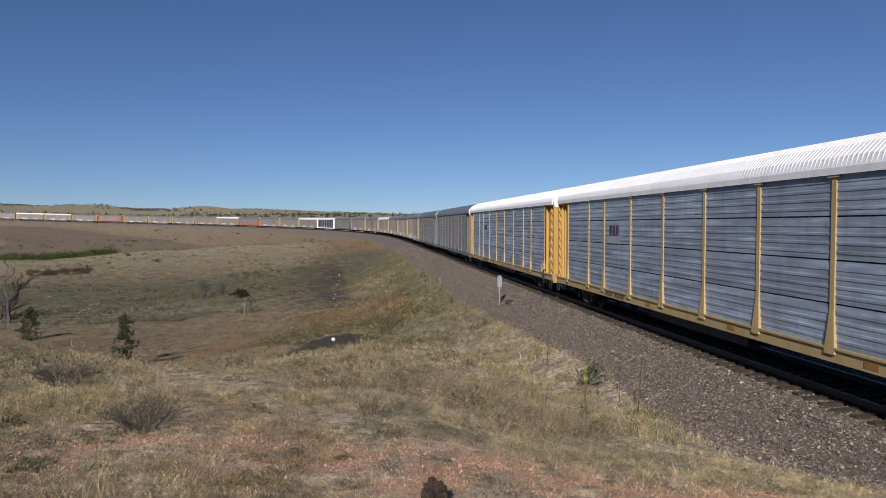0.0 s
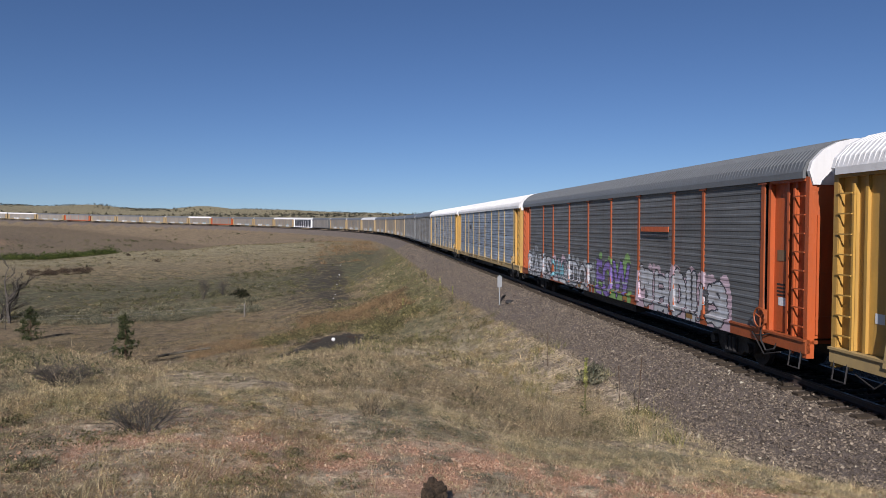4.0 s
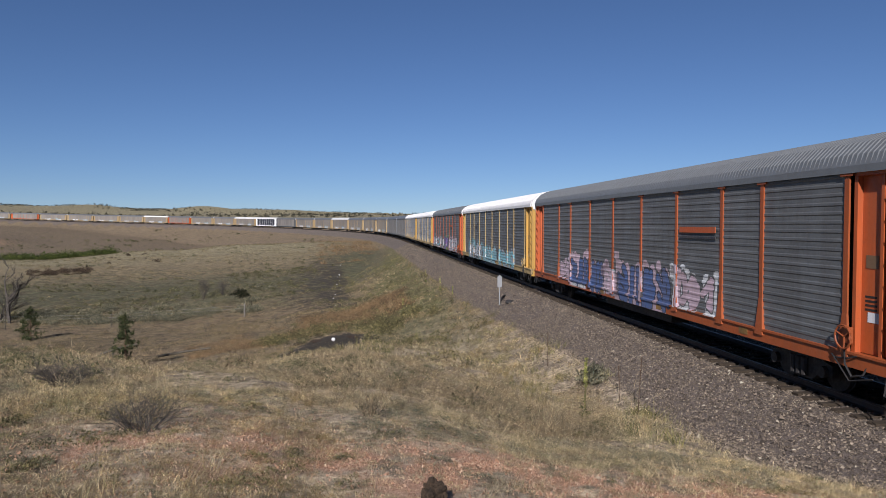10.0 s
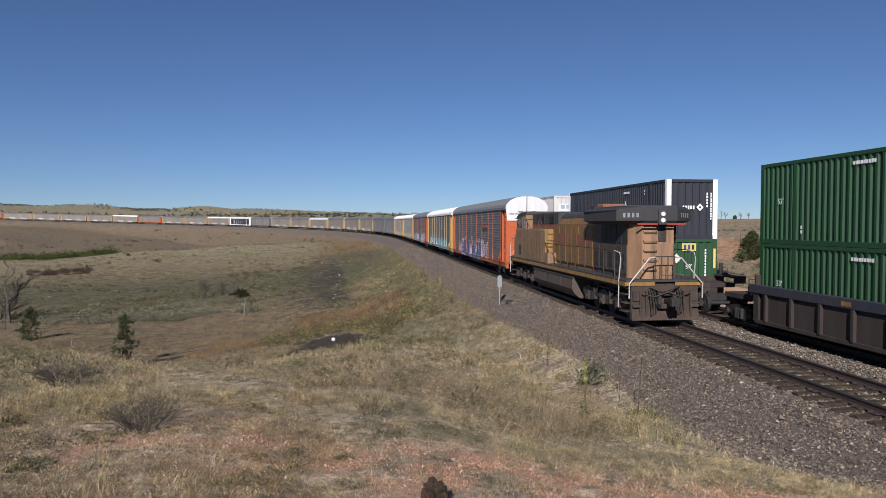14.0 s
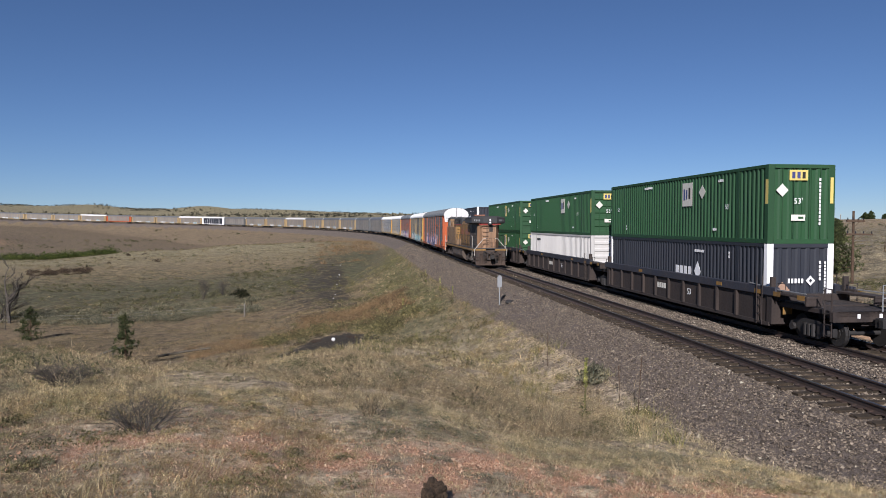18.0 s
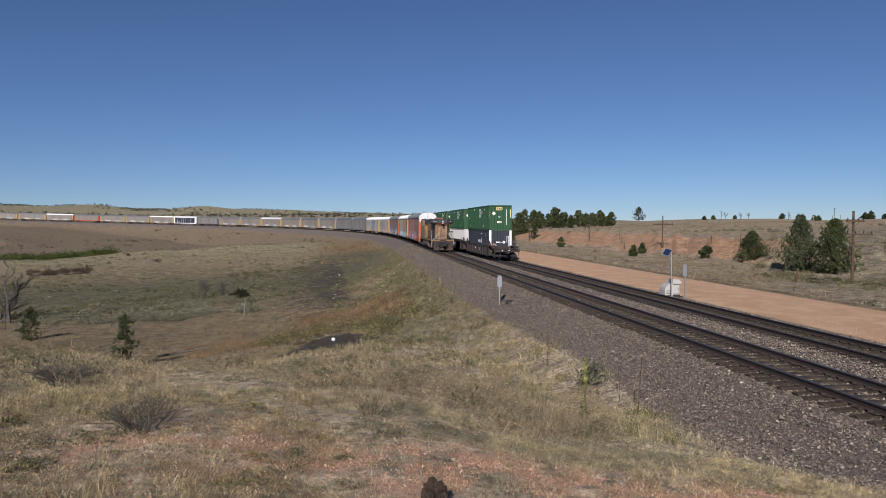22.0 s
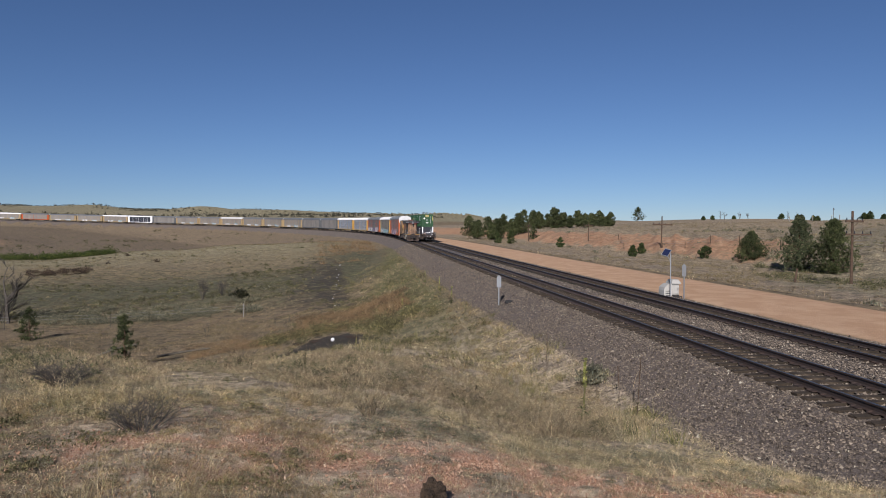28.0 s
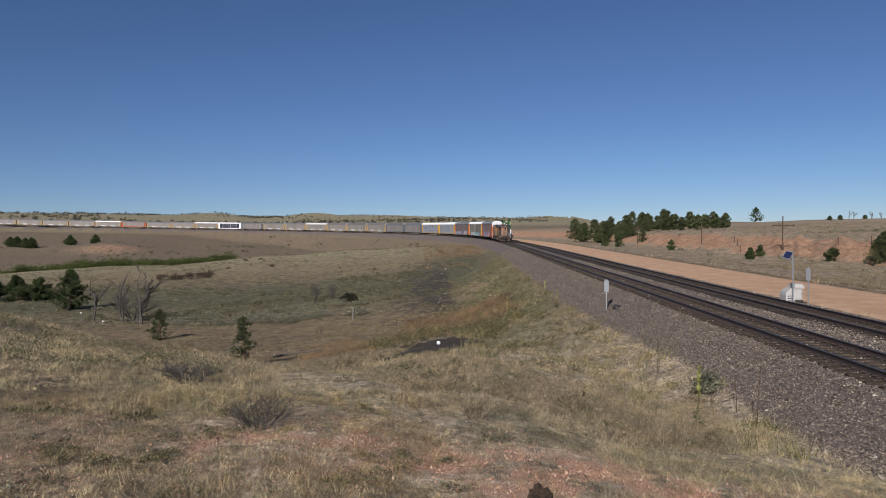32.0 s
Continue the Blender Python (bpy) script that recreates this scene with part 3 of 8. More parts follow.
def tube(bm, pts, r, sides=8, r_end=None, caps=True):
    """A round bar along points, tapering to r_end."""
    pts = [Vector(p) for p in pts]
    rings = []
    for i, p in enumerate(pts):
        d = (pts[min(i + 1, len(pts) - 1)] - pts[max(i - 1, 0)]).normalized()
        a = d.orthogonal().normalized() if abs(d.z) > 0.98 else d.cross(Vector((0, 0, 1))).normalized()
        b = d.cross(a)
        rr = r if r_end is None else r + (r_end - r) * i / (len(pts) - 1)
        rings.append([bm.verts.new(p + (a * math.cos(t) + b * math.sin(t)) * rr) for t in (2 * math.pi * k / sides for k in range(sides))])
    for ra, rb in zip(rings, rings[1:]):
        for k in range(sides):
            bm.faces.new((ra[k], ra[(k + 1) % sides], rb[(k + 1) % sides], rb[k]))
    if caps:
        bm.faces.new(rings[0][::-1])
        bm.faces.new(rings[-1])
    return bm


def prism(bm, outline, y0, y1):
    """An outline of (x, z), drawn out from y0 to y1."""
    a = [bm.verts.new((x, y0, z)) for x, z in outline]
    b = [bm.verts.new((x, y1, z)) for x, z in outline]
    bm.faces.new(a)
    bm.faces.new(b[::-1])
    for i in range(len(a)):
        j = (i + 1) % len(a)
        bm.faces.new((a[j], a[i], b[i], b[j]))
    bmesh.ops.recalc_face_normals(bm, faces=bm.faces)
    return bm


def disc(bm, c, r, w, axis="y", sides=20):
    """A wheel-like round slab about an axis."""
    c = Vector(c)
    d = {"x": Vector((1, 0, 0)), "y": Vector((0, 1, 0)), "z": Vector((0, 0, 1))}[axis] * (w / 2)
    return tube(bm, [c - d, c + d], r, sides)


# ---------------------------------------------------------------- ground
def make_ground():
    ang = np.concatenate([np.arange(-180, -56, 4.0), np.arange(-56, -44, 0.8), np.arange(-44, 36, 0.18), np.arange(36, 50, 0.8), np.arange(50, 180, 4.0)])
    rad = np.concatenate([[0.0], np.geomspace(0.8, 60, 175), np.geomspace(61, 700, 140), np.geomspace(715, 4400, 54)])
    A, R = np.meshgrid(np.radians(ang), rad[1:], indexing="ij")
    x = np.concatenate([[0.0], (np.sin(A) * R).ravel()])
    y = np.concatenate([[0.0], (np.cos(A) * R).ravel()])
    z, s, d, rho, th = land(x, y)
    na, nr = len(ang), len(rad) - 1
    i = np.arange(na)[:, None] * nr + np.arange(nr - 1)[None, :] + 1
    j = (np.arange(na)[:, None] + 1) % na * nr + np.arange(nr - 1)[None, :] + 1
    quads = np.stack([i, i + 1, j + 1, j], -1).reshape(-1, 4)[:, ::-1]
    tris = np.stack([np.zeros(na, int), (np.arange(na) + 1) % na * nr + 1, np.arange(na) * nr + 1], -1)
    me = bpy.data.meshes.new("ground")
    me.vertices.add(len(x))
    me.vertices.foreach_set("co", np.stack([x, y, z], 1).astype(np.float32).ravel())
    loops = np.concatenate([quads.ravel(), tris.ravel()])
    me.loops.add(len(loops))
    me.loops.foreach_set("vertex_index", loops.astype(np.int32))
    me.polygons.add(len(quads) + len(tris))
    me.polygons.foreach_set("loop_start", np.concatenate([np.arange(len(quads)) * 4, len(quads) * 4 + np.arange(len(tris)) * 3]).astype(np.int32))
    me.update(calc_edges=True)
    me.validate()
    me.shade_smooth()
    c1, c2, c3, c4 = cover(x, y, s, d, rho, th)
    for name, c in (("cover", c1), ("cover_two", c2), ("cover_three", c3), ("cover_four", c4)):
        at = me.color_attributes.new(name, "FLOAT_COLOR", "POINT")
        at.data.foreach_set("color", np.concatenate([c, np.ones((len(x), 1))], 1).astype(np.float32).ravel())
    me.materials.append(M_GROUND)
    return tagged(new("ground", me), "dry grassland with bare red soil patches", "ground", kind="structure")


def stone_edge(s):
    """How far left of the line the crushed stone reaches."""
    return np.interp(s, [0, 4, 9, 14, 28, 40, 120, 320], [4.9, 4.6, 3.75, 3.55, 4.15, 4.4, 4.4, 6.4])


def band(v, a, b, soft):
    return np.clip((v - a) / soft + 0.5, 0, 1) * np.clip((b - v) / soft + 0.5, 0, 1)


def bare_strip(x, y, rho):
    """How bare the red gravel lies before the tripod."""
    strip = np.exp(-((rho - 6.25 - 0.08 * x) / 0.95) ** 2) * np.clip(0.6 + 0.15 * (x + 2.2), 0.5, 1.0)
    return strip * np.clip(2.6 * (fbm(x / 0.42 + 3, y / 0.60, 4) - 0.30), 0, 1.25)


def cover(x, y, s, d, rho, th):
    """Shares of soil, road, stone; silt, red bank, green."""
    soil = np.where(d < -3, 0.06 + 0.24 * np.clip(2.1 - rho / 6, 0, 1) + 0.60 * bare_strip(x, y, rho) + 0.5 * (fbm(x / 0.35, y / 0.35, 3) - 0.5) * np.clip(2 - rho / 9, 0, 1), 0.1)
    near = 1 - np.clip((s - 330) / 60, 0, 1)
    road = band(d, 8.2, 15.4, 1.4) * near
    edge = stone_edge(s) + 0.7 * (fbm(x / 1.2, y / 1.2, 3) - 0.5)
    stone = band(d, -edge, GAP + 3.2, 0.5)
    off = x + 12.6 + 0.17 * (y - 88)
    silt = np.where(off > 0, np.exp(-(off / 1.2) ** 2), np.exp(-(off / 6.5) ** 2)) * band(y, 66, 138, 44) * (0.28 + 0.8 * fbm(x / 3, y / 7, 3))
    silt = np.maximum(1.15 * silt, 1.25 * np.exp(-((x + 6.2) / 2.1) ** 4 - ((y - 37.5) / 8.0) ** 4))
    bank = (0.62 + 0.45 * (fbm(x / 6, y / 6, 3) - 0.4)) * band(d, 35, 46, 4) * np.clip((s - 30) / 40, 0, 1) * near * np.clip((s - 25) / 60, 0.0, 1)
    bank = np.maximum(bank, 0.55 * np.exp(-((x + 255) / 32) ** 2 - ((y - 378) / 34) ** 2))
    green = 0.25 * np.exp(-((x + 27) / 18) ** 2 - ((y - 94) / 9) ** 2) + 0.9 * np.exp(-((x + 130) / 55) ** 2 - ((y - 268) / 22) ** 2)
    brown = np.clip((rho - 225) / 40, 0, 1) * np.clip((-d - 4) / 6, 0, 1) * np.clip((900 - rho) / 200, 0, 1) * 0.9
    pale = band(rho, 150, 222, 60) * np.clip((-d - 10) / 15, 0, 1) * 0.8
    # distance haze painted as a paler ground colour on the far hills
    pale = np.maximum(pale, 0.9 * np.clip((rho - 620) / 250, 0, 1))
    dusky = band(rho, 86, 132, 34) * np.clip((-d - 9) / 5, 0, 1) * np.clip((50 + th) / 10, 0, 1) * 0.72
    dusky = np.maximum(dusky, 0.8 * np.exp(-((x + 15 + 0.06 * (y - 110)) / 9) ** 2) * band(y, 95, 165, 30))
    dusky = np.maximum(dusky, 0.85 * np.exp(-((x + 2.4) / 2.5) ** 4 - ((y - 42.5) / 5.5) ** 4))
    dusky = np.where(d > 22, 0.68 * np.clip((th - 23) / 4, 0, 1) * np.clip((210 - rho) / 60, 0, 1), dusky)
    green = np.maximum(green, 0.66 * band(d, -12, -4.4, 2) * band(s, 16, 150, 16) * np.clip((x + 9 + 0.05 * (y - 60)) / 3, 0, 1))
    brown = np.where(d > 16, 0.9 * band(d, 16, 25, 3) * np.clip((200 - s) / 60, 0, 1), brown)
    brown = np.maximum(brown, 0.8 * np.clip((-26 - th) / 6, 0, 1) * band(rho, 14, 60, 10) * (d < 0))
    litter = np.clip(1.7 - rho / 30, 0, 1) * np.clip((th + 34) / 8, 0.3, 1) * (d < -3) * np.clip(0.95 + 0.10 * (x + 2.5), 0.6, 1)
    litter = np.where(d > 17, 0.34 * np.clip((420 - rho) / 60, 0, 1), litter)
    oiled = np.clip((s - 22.5) / 1.5, 0, 1) * np.clip((170 - s) / 50, 0.4, 1)
    grease = oiled * band(d, GAP - 1.75, GAP + 1.7, 0.4) + (1 - oiled) * 0.5 * band(d, GAP - 0.6, GAP + 0.6, 0.4) + 0.42 * band(d, -0.55, 0.55, 0.4)
    return np.stack([soil, road, stone], 1), np.stack([silt, bank, green], 1), np.stack([brown, pale, dusky], 1), np.stack([grease, litter, np.clip((d - 7.5) / 10, 0, 1)], 1)


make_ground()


# ---------------------------------------------------------------- tracks
def rail_run(name, off, drop, s0, s1, step):
    """One rail: foot, web and head, swept along the line."""
    prof = [(-0.07, 0.0), (0.07, 0.0), (0.07, 0.012), (0.01, 0.03), (0.01, 0.125), (0.037, 0.14), (0.037, 0.172), (-0.037, 0.172), (-0.037, 0.14), (-0.01, 0.125), (-0.01, 0.03), (-0.07, 0.012)]
    ss = np.arange(s0, s1 + step, step)
    vs, fs, top = [], [], []
    n = len(prof)
    for i, s in enumerate(ss):
        p, a = line_at(s, off, -0.172 - drop)
        vs += [(p.x + u * math.cos(a), p.y + u * math.sin(a), p.z + w) for u, w in prof]
        if i:
            for k in range(n):
                fs.append(((i - 1) * n + k, (i - 1) * n + (k + 1) % n, i * n + (k + 1) % n, i * n + k))
                top.append(k == 6)
    me = mesh_from(name, vs, [f[::-1] for f in fs])
    me.materials.append(M_RAIL)
    me.materials.append(M_RAILTOP)
    me.polygons.foreach_set("material_index", np.array(top, np.int32))
    return me


def make_track(name, label, off, drop):
    th = thing(name, label, "railway track", kind="structure")
    for o in (-GAUGE / 2, GAUGE / 2):
        part("rail", rail_run("rail", off + o, drop, -60, 900, 4.0), None, th)
    return th


TRACKS = [make_track("track_near", "dark steel rails on weathered wooden ties", 0.0, 0.0),
          make_track("track_far", "dark steel rails beside a dirt road", GAP, FAR_DROP)]


# ---------------------------------------------------------------- ties and stones
def _tie_mesh(seed):
    rnd = random.Random(seed)
    bm = bmesh.new()
    box(bm, -0.115, 0.115, -1.37, 1.37, -0.18, 0.0, bevel=0.012)
    for v in bm.verts:
        v.co += Vector((rnd.uniform(-0.012, 0.012), rnd.uniform(-0.03, 0.03), rnd.uniform(-0.008, 0.004)))
    return bm


def tie_pose(rnd, s, off, drop):
    p, a = line_at(s, off + rnd.uniform(-0.05, 0.05), -0.176 - drop + rnd.uniform(-0.012, 0.0))
    return pose(p.x, p.y, p.z, rnd.uniform(-0.4, 0.4), 0, math.degrees(a) + 90 + rnd.uniform(-1.2, 1.2))


def lay_ties():
    rnd = random.Random(3)
    kinds = []
    for k in range(5):
        bm = _tie_mesh(k)
        me = bpy.data.meshes.new("tie")
        bm.to_mesh(me)
        bm.free()
        me.materials.append(M_TIE)
        kinds.append(me)
    for tr, off, drop in ((TRACKS[0], 0.0, 0.0), (TRACKS[1], GAP, FAR_DROP)):
        for i in range(290):
            ob = part("tie", rnd.choice(kinds), None, tr)
            ob.matrix_basis = tie_pose(rnd, -3.0 + i * 0.495, off, drop)
        rest = bmesh.new()
        for i in range(290, 760):
            m = tie_pose(rnd, -3.0 + i * 0.495, off, drop)
            n0 = len(rest.verts)
            box(rest, -0.115, 0.115, -1.37, 1.37, -0.18, 0.0)
            rest.verts.ensure_lookup_table()
            for v in rest.verts[n0:]:
                v.co = m @ v.co
        for i in range(1, 110):
            m = tie_pose(rnd, -3.0 - i * 0.495, off, drop)
            n0 = len(rest.verts)
            box(rest, -0.115, 0.115, -1.37, 1.37, -0.18, 0.0)
            rest.verts.ensure_lookup_table()
            for v in rest.verts[n0:]:
                v.co = m @ v.co
        tagged(part("distant_ties", rest, M_TIE, tr), kind="stuff")
        # plates and anchors at the rail foot
        pl = bmesh.new()
        for i in range(130):
            m = line_pose(-3.0 + i * 0.495, off, -0.172 - drop)
            n0 = len(pl.verts)
            for o in (-GAUGE / 2, GAUGE / 2):
                box(pl, -0.09, 0.09, o - 0.18, o + 0.18, 0.0, 0.016)
                for e in (-0.13, 0.13):
                    box(pl, -0.02 + 0.15, 0.02 + 0.15, o + e * 0.8 - 0.06, o + e * 0.8 + 0.06, -0.03, 0.035)
            pl.verts.ensure_lookup_table()
            for v in pl.verts[n0:]:
                v.co = m @ v.co
        tagged(part("tie_plates", pl, M_RAIL, tr), kind="stuff")


lay_ties()


def soup(name, tri, material, label, category, kind="stuff"):
    """Many loose triangles, array (n, 3, 3), as one mesh."""
    me = bpy.data.meshes.new(name)
    n = len(tri)
    me.vertices.add(3 * n)
    me.vertices.foreach_set("co", tri.astype(np.float32).ravel())
    me.loops.add(3 * n)
    me.loops.foreach_set("vertex_index", np.arange(3 * n, dtype=np.int32))
    me.polygons.add(n)
    me.polygons.foreach_set("loop_start", np.arange(0, 3 * n, 3, dtype=np.int32))
    me.update(calc_edges=True)
    me.materials.append(material)
    return tagged(new(name, me), label, category, kind=kind) if label else me


def scatter_stones():
    """Broken stone between and beside the rails."""
    rng = np.random.default_rng(11)
    lots = []
    for s0, s1, d0, d1, per, size in ((-2, 24, -5.2, -1.25, 540, 0.038), (24, 60, -5.4, -1.25, 190, 0.048), (60, 130, -6, -1.2, 40, 0.075), (-2, 30, -1.3, GAP + 2.6, 230, 0.046), (30, 80, -1.3, GAP + 2.6, 60, 0.06)):
        n = int((s1 - s0) * (d1 - d0) * per)
        lots.append(np.stack([rng.uniform(s0, s1, n), rng.uniform(d0, d1, n), size * rng.lognormal(0, 0.28, n)], 1))
    q = np.concatenate(lots)
    # the stones thin out at the foot of the bank
    edge = stone_edge(q[:, 0]) + 0.1
    q = q[(q[:, 1] > -edge) | (rng.random(len(q)) < 0.16)]
    # the ties lie clear of stones, but for a few
    phase = np.abs((q[:, 0] + 3.0) / 0.495 - np.round((q[:, 0] + 3.0) / 0.495)) * 0.495
    on_tie = ((np.abs(q[:, 1]) < 1.38) | (np.abs(q[:, 1] - GAP) < 1.38)) & (phase < 0.14)
    q = q[~on_tie | (rng.random(len(q)) < 0.08)]
    a = np.interp(q[:, 0], LS, LT)
    x = np.interp(q[:, 0], LS, LX) + q[:, 1] * np.cos(a)
    y = np.interp(q[:, 0], LS, LY) + q[:, 1] * np.sin(a)
    z = land(x, y)[0]
    n = len(q)
    base = np.array([(1, 0, 0), (-1, 0, 0), (0, 1, 0), (0, -1, 0), (0, 0, 1), (0, 0, -1)], float)
    v = base[None] * rng.uniform(0.55, 1.25, (n, 6, 1)) + rng.normal(0, 0.32, (n, 6, 3))
    t = rng.uniform(0, 2 * np.pi, n)
    c, s_ = np.cos(t), np.sin(t)
    vx = v[:, :, 0] * c[:, None] - v[:, :, 1] * s_[:, None]
    vy = v[:, :, 0] * s_[:, None] + v[:, :, 1] * c[:, None]
    k = q[:, 2][:, None] * 0.62
    P = np.stack([x[:, None] + vx * k, y[:, None] + vy * k, z[:, None] + v[:, :, 2] * k * 0.85 + k * (0.15 + 0.35 * rng.random((n, 1)))], -1)
    f = np.array([(0, 2, 4), (2, 1, 4), (1, 3, 4), (3, 0, 4)])
    greasy = (np.abs(q[:, 1] - GAP) < 1.7) & (q[:, 0] > 22.5 + rng.normal(0, 0.8, n)) | (np.abs(q[:, 1] - GAP) < 0.5)
    me = bpy.data.meshes.new("ballast_stones")
    me.vertices.add(6 * n)
    me.vertices.foreach_set("co", P.astype(np.float32).ravel())
    idx = (f[None] + 6 * np.arange(n)[:, None, None]).ravel()
    me.loops.add(len(idx))
    me.loops.foreach_set("vertex_index", idx.astype(np.int32))
    me.polygons.add(4 * n)
    me.polygons.foreach_set("loop_start", np.arange(0, 12 * n, 3, dtype=np.int32))
    me.update(calc_edges=True)
    me.materials.append(M_STONE)
    me.materials.append(M_GREASY)
    me.polygons.foreach_set("material_index", np.repeat(greasy.astype(np.int32), 4))
    tagged(new("ballast_stones", me), "grey-brown crushed stone along the tracks", "gravel", kind="stuff")


scatter_stones()

# ---------------------------------------------------------------- running gear
_cache = {}


def cached(key, make):
    """One mesh for alike pieces."""
    if key not in _cache:
        got = make()
        if isinstance(got, bmesh.types.BMesh):
            me = bpy.data.meshes.new(str(key[0]))
            got.to_mesh(me)
            got.free()
            got = me
        _cache[key] = got
    return _cache[key]


def _wheelset_mesh(r):
    bm = bmesh.new()
    for y in (-0.7525, 0.7525):
        disc(bm, (0, y, 0), r, 0.10, "y", 18)
        disc(bm, (0, y - math.copysign(0.06, y), 0), r + 0.028, 0.03, "y", 18)
        disc(bm, (0, y + math.copysign(0.055, y), 0), r * 0.45, 0.05, "y", 12)
        disc(bm, (0, y * 1.38, 0), 0.11, 0.24, "y", 12)
        for k in range(3):
            a = k * 2.094
            box(bm, *sorted((math.cos(a) * r * 0.62 - 0.04, math.cos(a) * r * 0.62 + 0.04)), *sorted((y + math.copysign(0.05, y), y + math.copysign(0.062, y))),
                *sorted((math.sin(a) * r * 0.62 - 0.04, math.sin(a) * r * 0.62 + 0.04)))
    tube(bm, [(0, -1.1, 0), (0, 1.1, 0)], 0.085, 12)
    return bm


def _side_frame_mesh(base, r):
    """Cast frame of a freight truck, seen from its side."""
    h = base / 2
    bm = bmesh.new()
    prism(bm, [(-h - 0.22, r - 0.1), (-h - 0.22, r + 0.16), (-h + 0.1, r + 0.24), (-0.32, r + 0.34), (0.32, r + 0.34), (h - 0.1, r + 0.24), (h + 0.22, r + 0.16), (h + 0.22, r - 0.1),
               (h - 0.18, r - 0.06), (0.42, r - 0.27), (-0.42, r - 0.27), (-h + 0.18, r - 0.06)], 0.94, 1.10)
    for x in (-0.2, 0.0, 0.2):
        tube(bm, [(x, 1.13, r - 0.2), (x, 1.13, r + 0.2)], 0.085, 8)
    for x in (-h, h):
        disc(bm, (x, 1.16, r), 0.13, 0.1, "y", 12)
    return bm


WHEELSETS = []


def truck(parent, x, base=1.78, r=0.44, spin=False):
    """A four-wheel truck as a part: two side frames, a bolster and two wheelsets."""
    t = part("truck", cached(("truck", r), lambda: boxes((-0.2, 0.2, -1.0, 1.0, r + 0.02, r + 0.34), (-0.12, 0.12, -0.2, 0.2, r + 0.34, r + 0.44))), M_BLACK, parent)
    t.location = (x, 0, 0)
    for side in (1, -1):
        f = part("side_frame", cached(("side_frame", base, r), lambda: _side_frame_mesh(base, r)), M_BLACK, t)
        f.rotation_euler = (0, 0, 0 if side > 0 else math.pi)
    for dx in (-base / 2, base / 2):
        w = part("wheelset", cached(("wheelset", r), lambda: _wheelset_mesh(r)), M_BLACK, t)
        w.location = (dx, 0, r)
        if spin:
            WHEELSETS.append((w, dx, r))
    return t


def coupler(parent, x, way, z=0.88):
    c = part("coupler", cached(("coupler",), lambda: boxes((-0.55, 0.1, -0.07, 0.07, -0.09, 0.09), (0.0, 0.36, -0.16, 0.14, -0.16, 0.16), (0.2, 0.42, -0.2, -0.06, -0.14, 0.14), bevel=0.02)), M_BLACK, parent)
    c.location = (x, 0, z)
    c.rotation_euler = (0, 0, 0 if way > 0 else math.pi)
    return c


def words(text, size, deep=0.004):
    """Raised letters in the x-z plane, centred, facing -y."""
    cu = bpy.data.curves.new("lettering", "FONT")
    cu.body, cu.size, cu.extrude, cu.align_x, cu.align_y, cu.resolution_u = text, size, deep / 2, "CENTER", "CENTER", 2
    tmp = bpy.data.objects.new("lettering", cu)
    me = bpy.data.meshes.new_from_object(tmp)
    bpy.data.objects.remove(tmp)
    me.transform(Matrix.Rotation(radians(90), 4, "X"))
    me.materials.clear()
    return me


# ---------------------------------------------------------------- rack cars
POSTS = [-12.0, -8.95, -7.0, -4.2, -1.4, 1.4, 4.2, 7.0, 8.95, 12.0]
EAVE, SILL_TOP, SILL_LOW, CREST = 4.82, 1.12, 0.80, 5.63
WALL_Y = 1.42


def _corrugated(w, h, pitch=0.19, deep=0.013):
    """A sheet in x and z with ribs along x, its face towards +y."""
    prof = []
    z = 0.0
    while z + pitch <= h + 1e-6:
        prof += [(z, 0.0), (z + pitch * 0.50, 0.0), (z + pitch * 0.62, deep), (z + pitch * 0.88, deep)]
        z += pitch
    prof.append((h, 0.0))
    bm = bmesh.new()
    a = [bm.verts.new((-w / 2, y, z)) for z, y in prof]
    b = [bm.verts.new((w / 2, y, z)) for z, y in prof]
    c = [bm.verts.new((x, -0.02, z)) for x, z in ((-w / 2, 0), (w / 2, 0), (w / 2, h), (-w / 2, h))]
    for i in range(len(prof) - 1):
        bm.faces.new((b[i], a[i], a[i + 1], b[i + 1]))
    bm.faces.new((c[0], c[1], c[2], c[3]))
    bm.faces.new((a[0], b[0], c[1], c[0]))
    bm.faces.new((b[-1], a[-1], c[3], c[2]))
    bm.faces.new([*a[::-1], c[0], c[3]])
    bm.faces.new([*b, c[2], c[1]])
    return bm


def _post_mesh(wide=0.14):
    """A side post: a channel with a head plate and a flared foot."""
    w = wide / 2
    bm = bmesh.new()
    box(bm, -w, w, 0.0, 0.038, SILL_TOP + 0.1, EAVE - 0.14)
    box(bm, -w * 2.6, w * 2.6, 0.0, 0.065, EAVE - 0.15, EAVE - 0.05)
    v = [bm.verts.new(p) for p in ((-w * 2.4, 0, 0.97), (w * 2.4, 0, 0.97), (w * 2.4, 0.085, 0.97), (-w * 2.4, 0.085, 0.97),
                                   (-w, 0, SILL_TOP + 0.75), (w, 0, SILL_TOP + 0.75), (w, 0.042, SILL_TOP + 0.75), (-w, 0.042, SILL_TOP + 0.75))]
    for f in ((3, 2, 1, 0), (4, 5, 6, 7), (0, 1, 5, 4), (1, 2, 6, 5), (2, 3, 7, 6), (3, 0, 4, 7)):
        bm.faces.new([v[i] for i in f])
    return bm


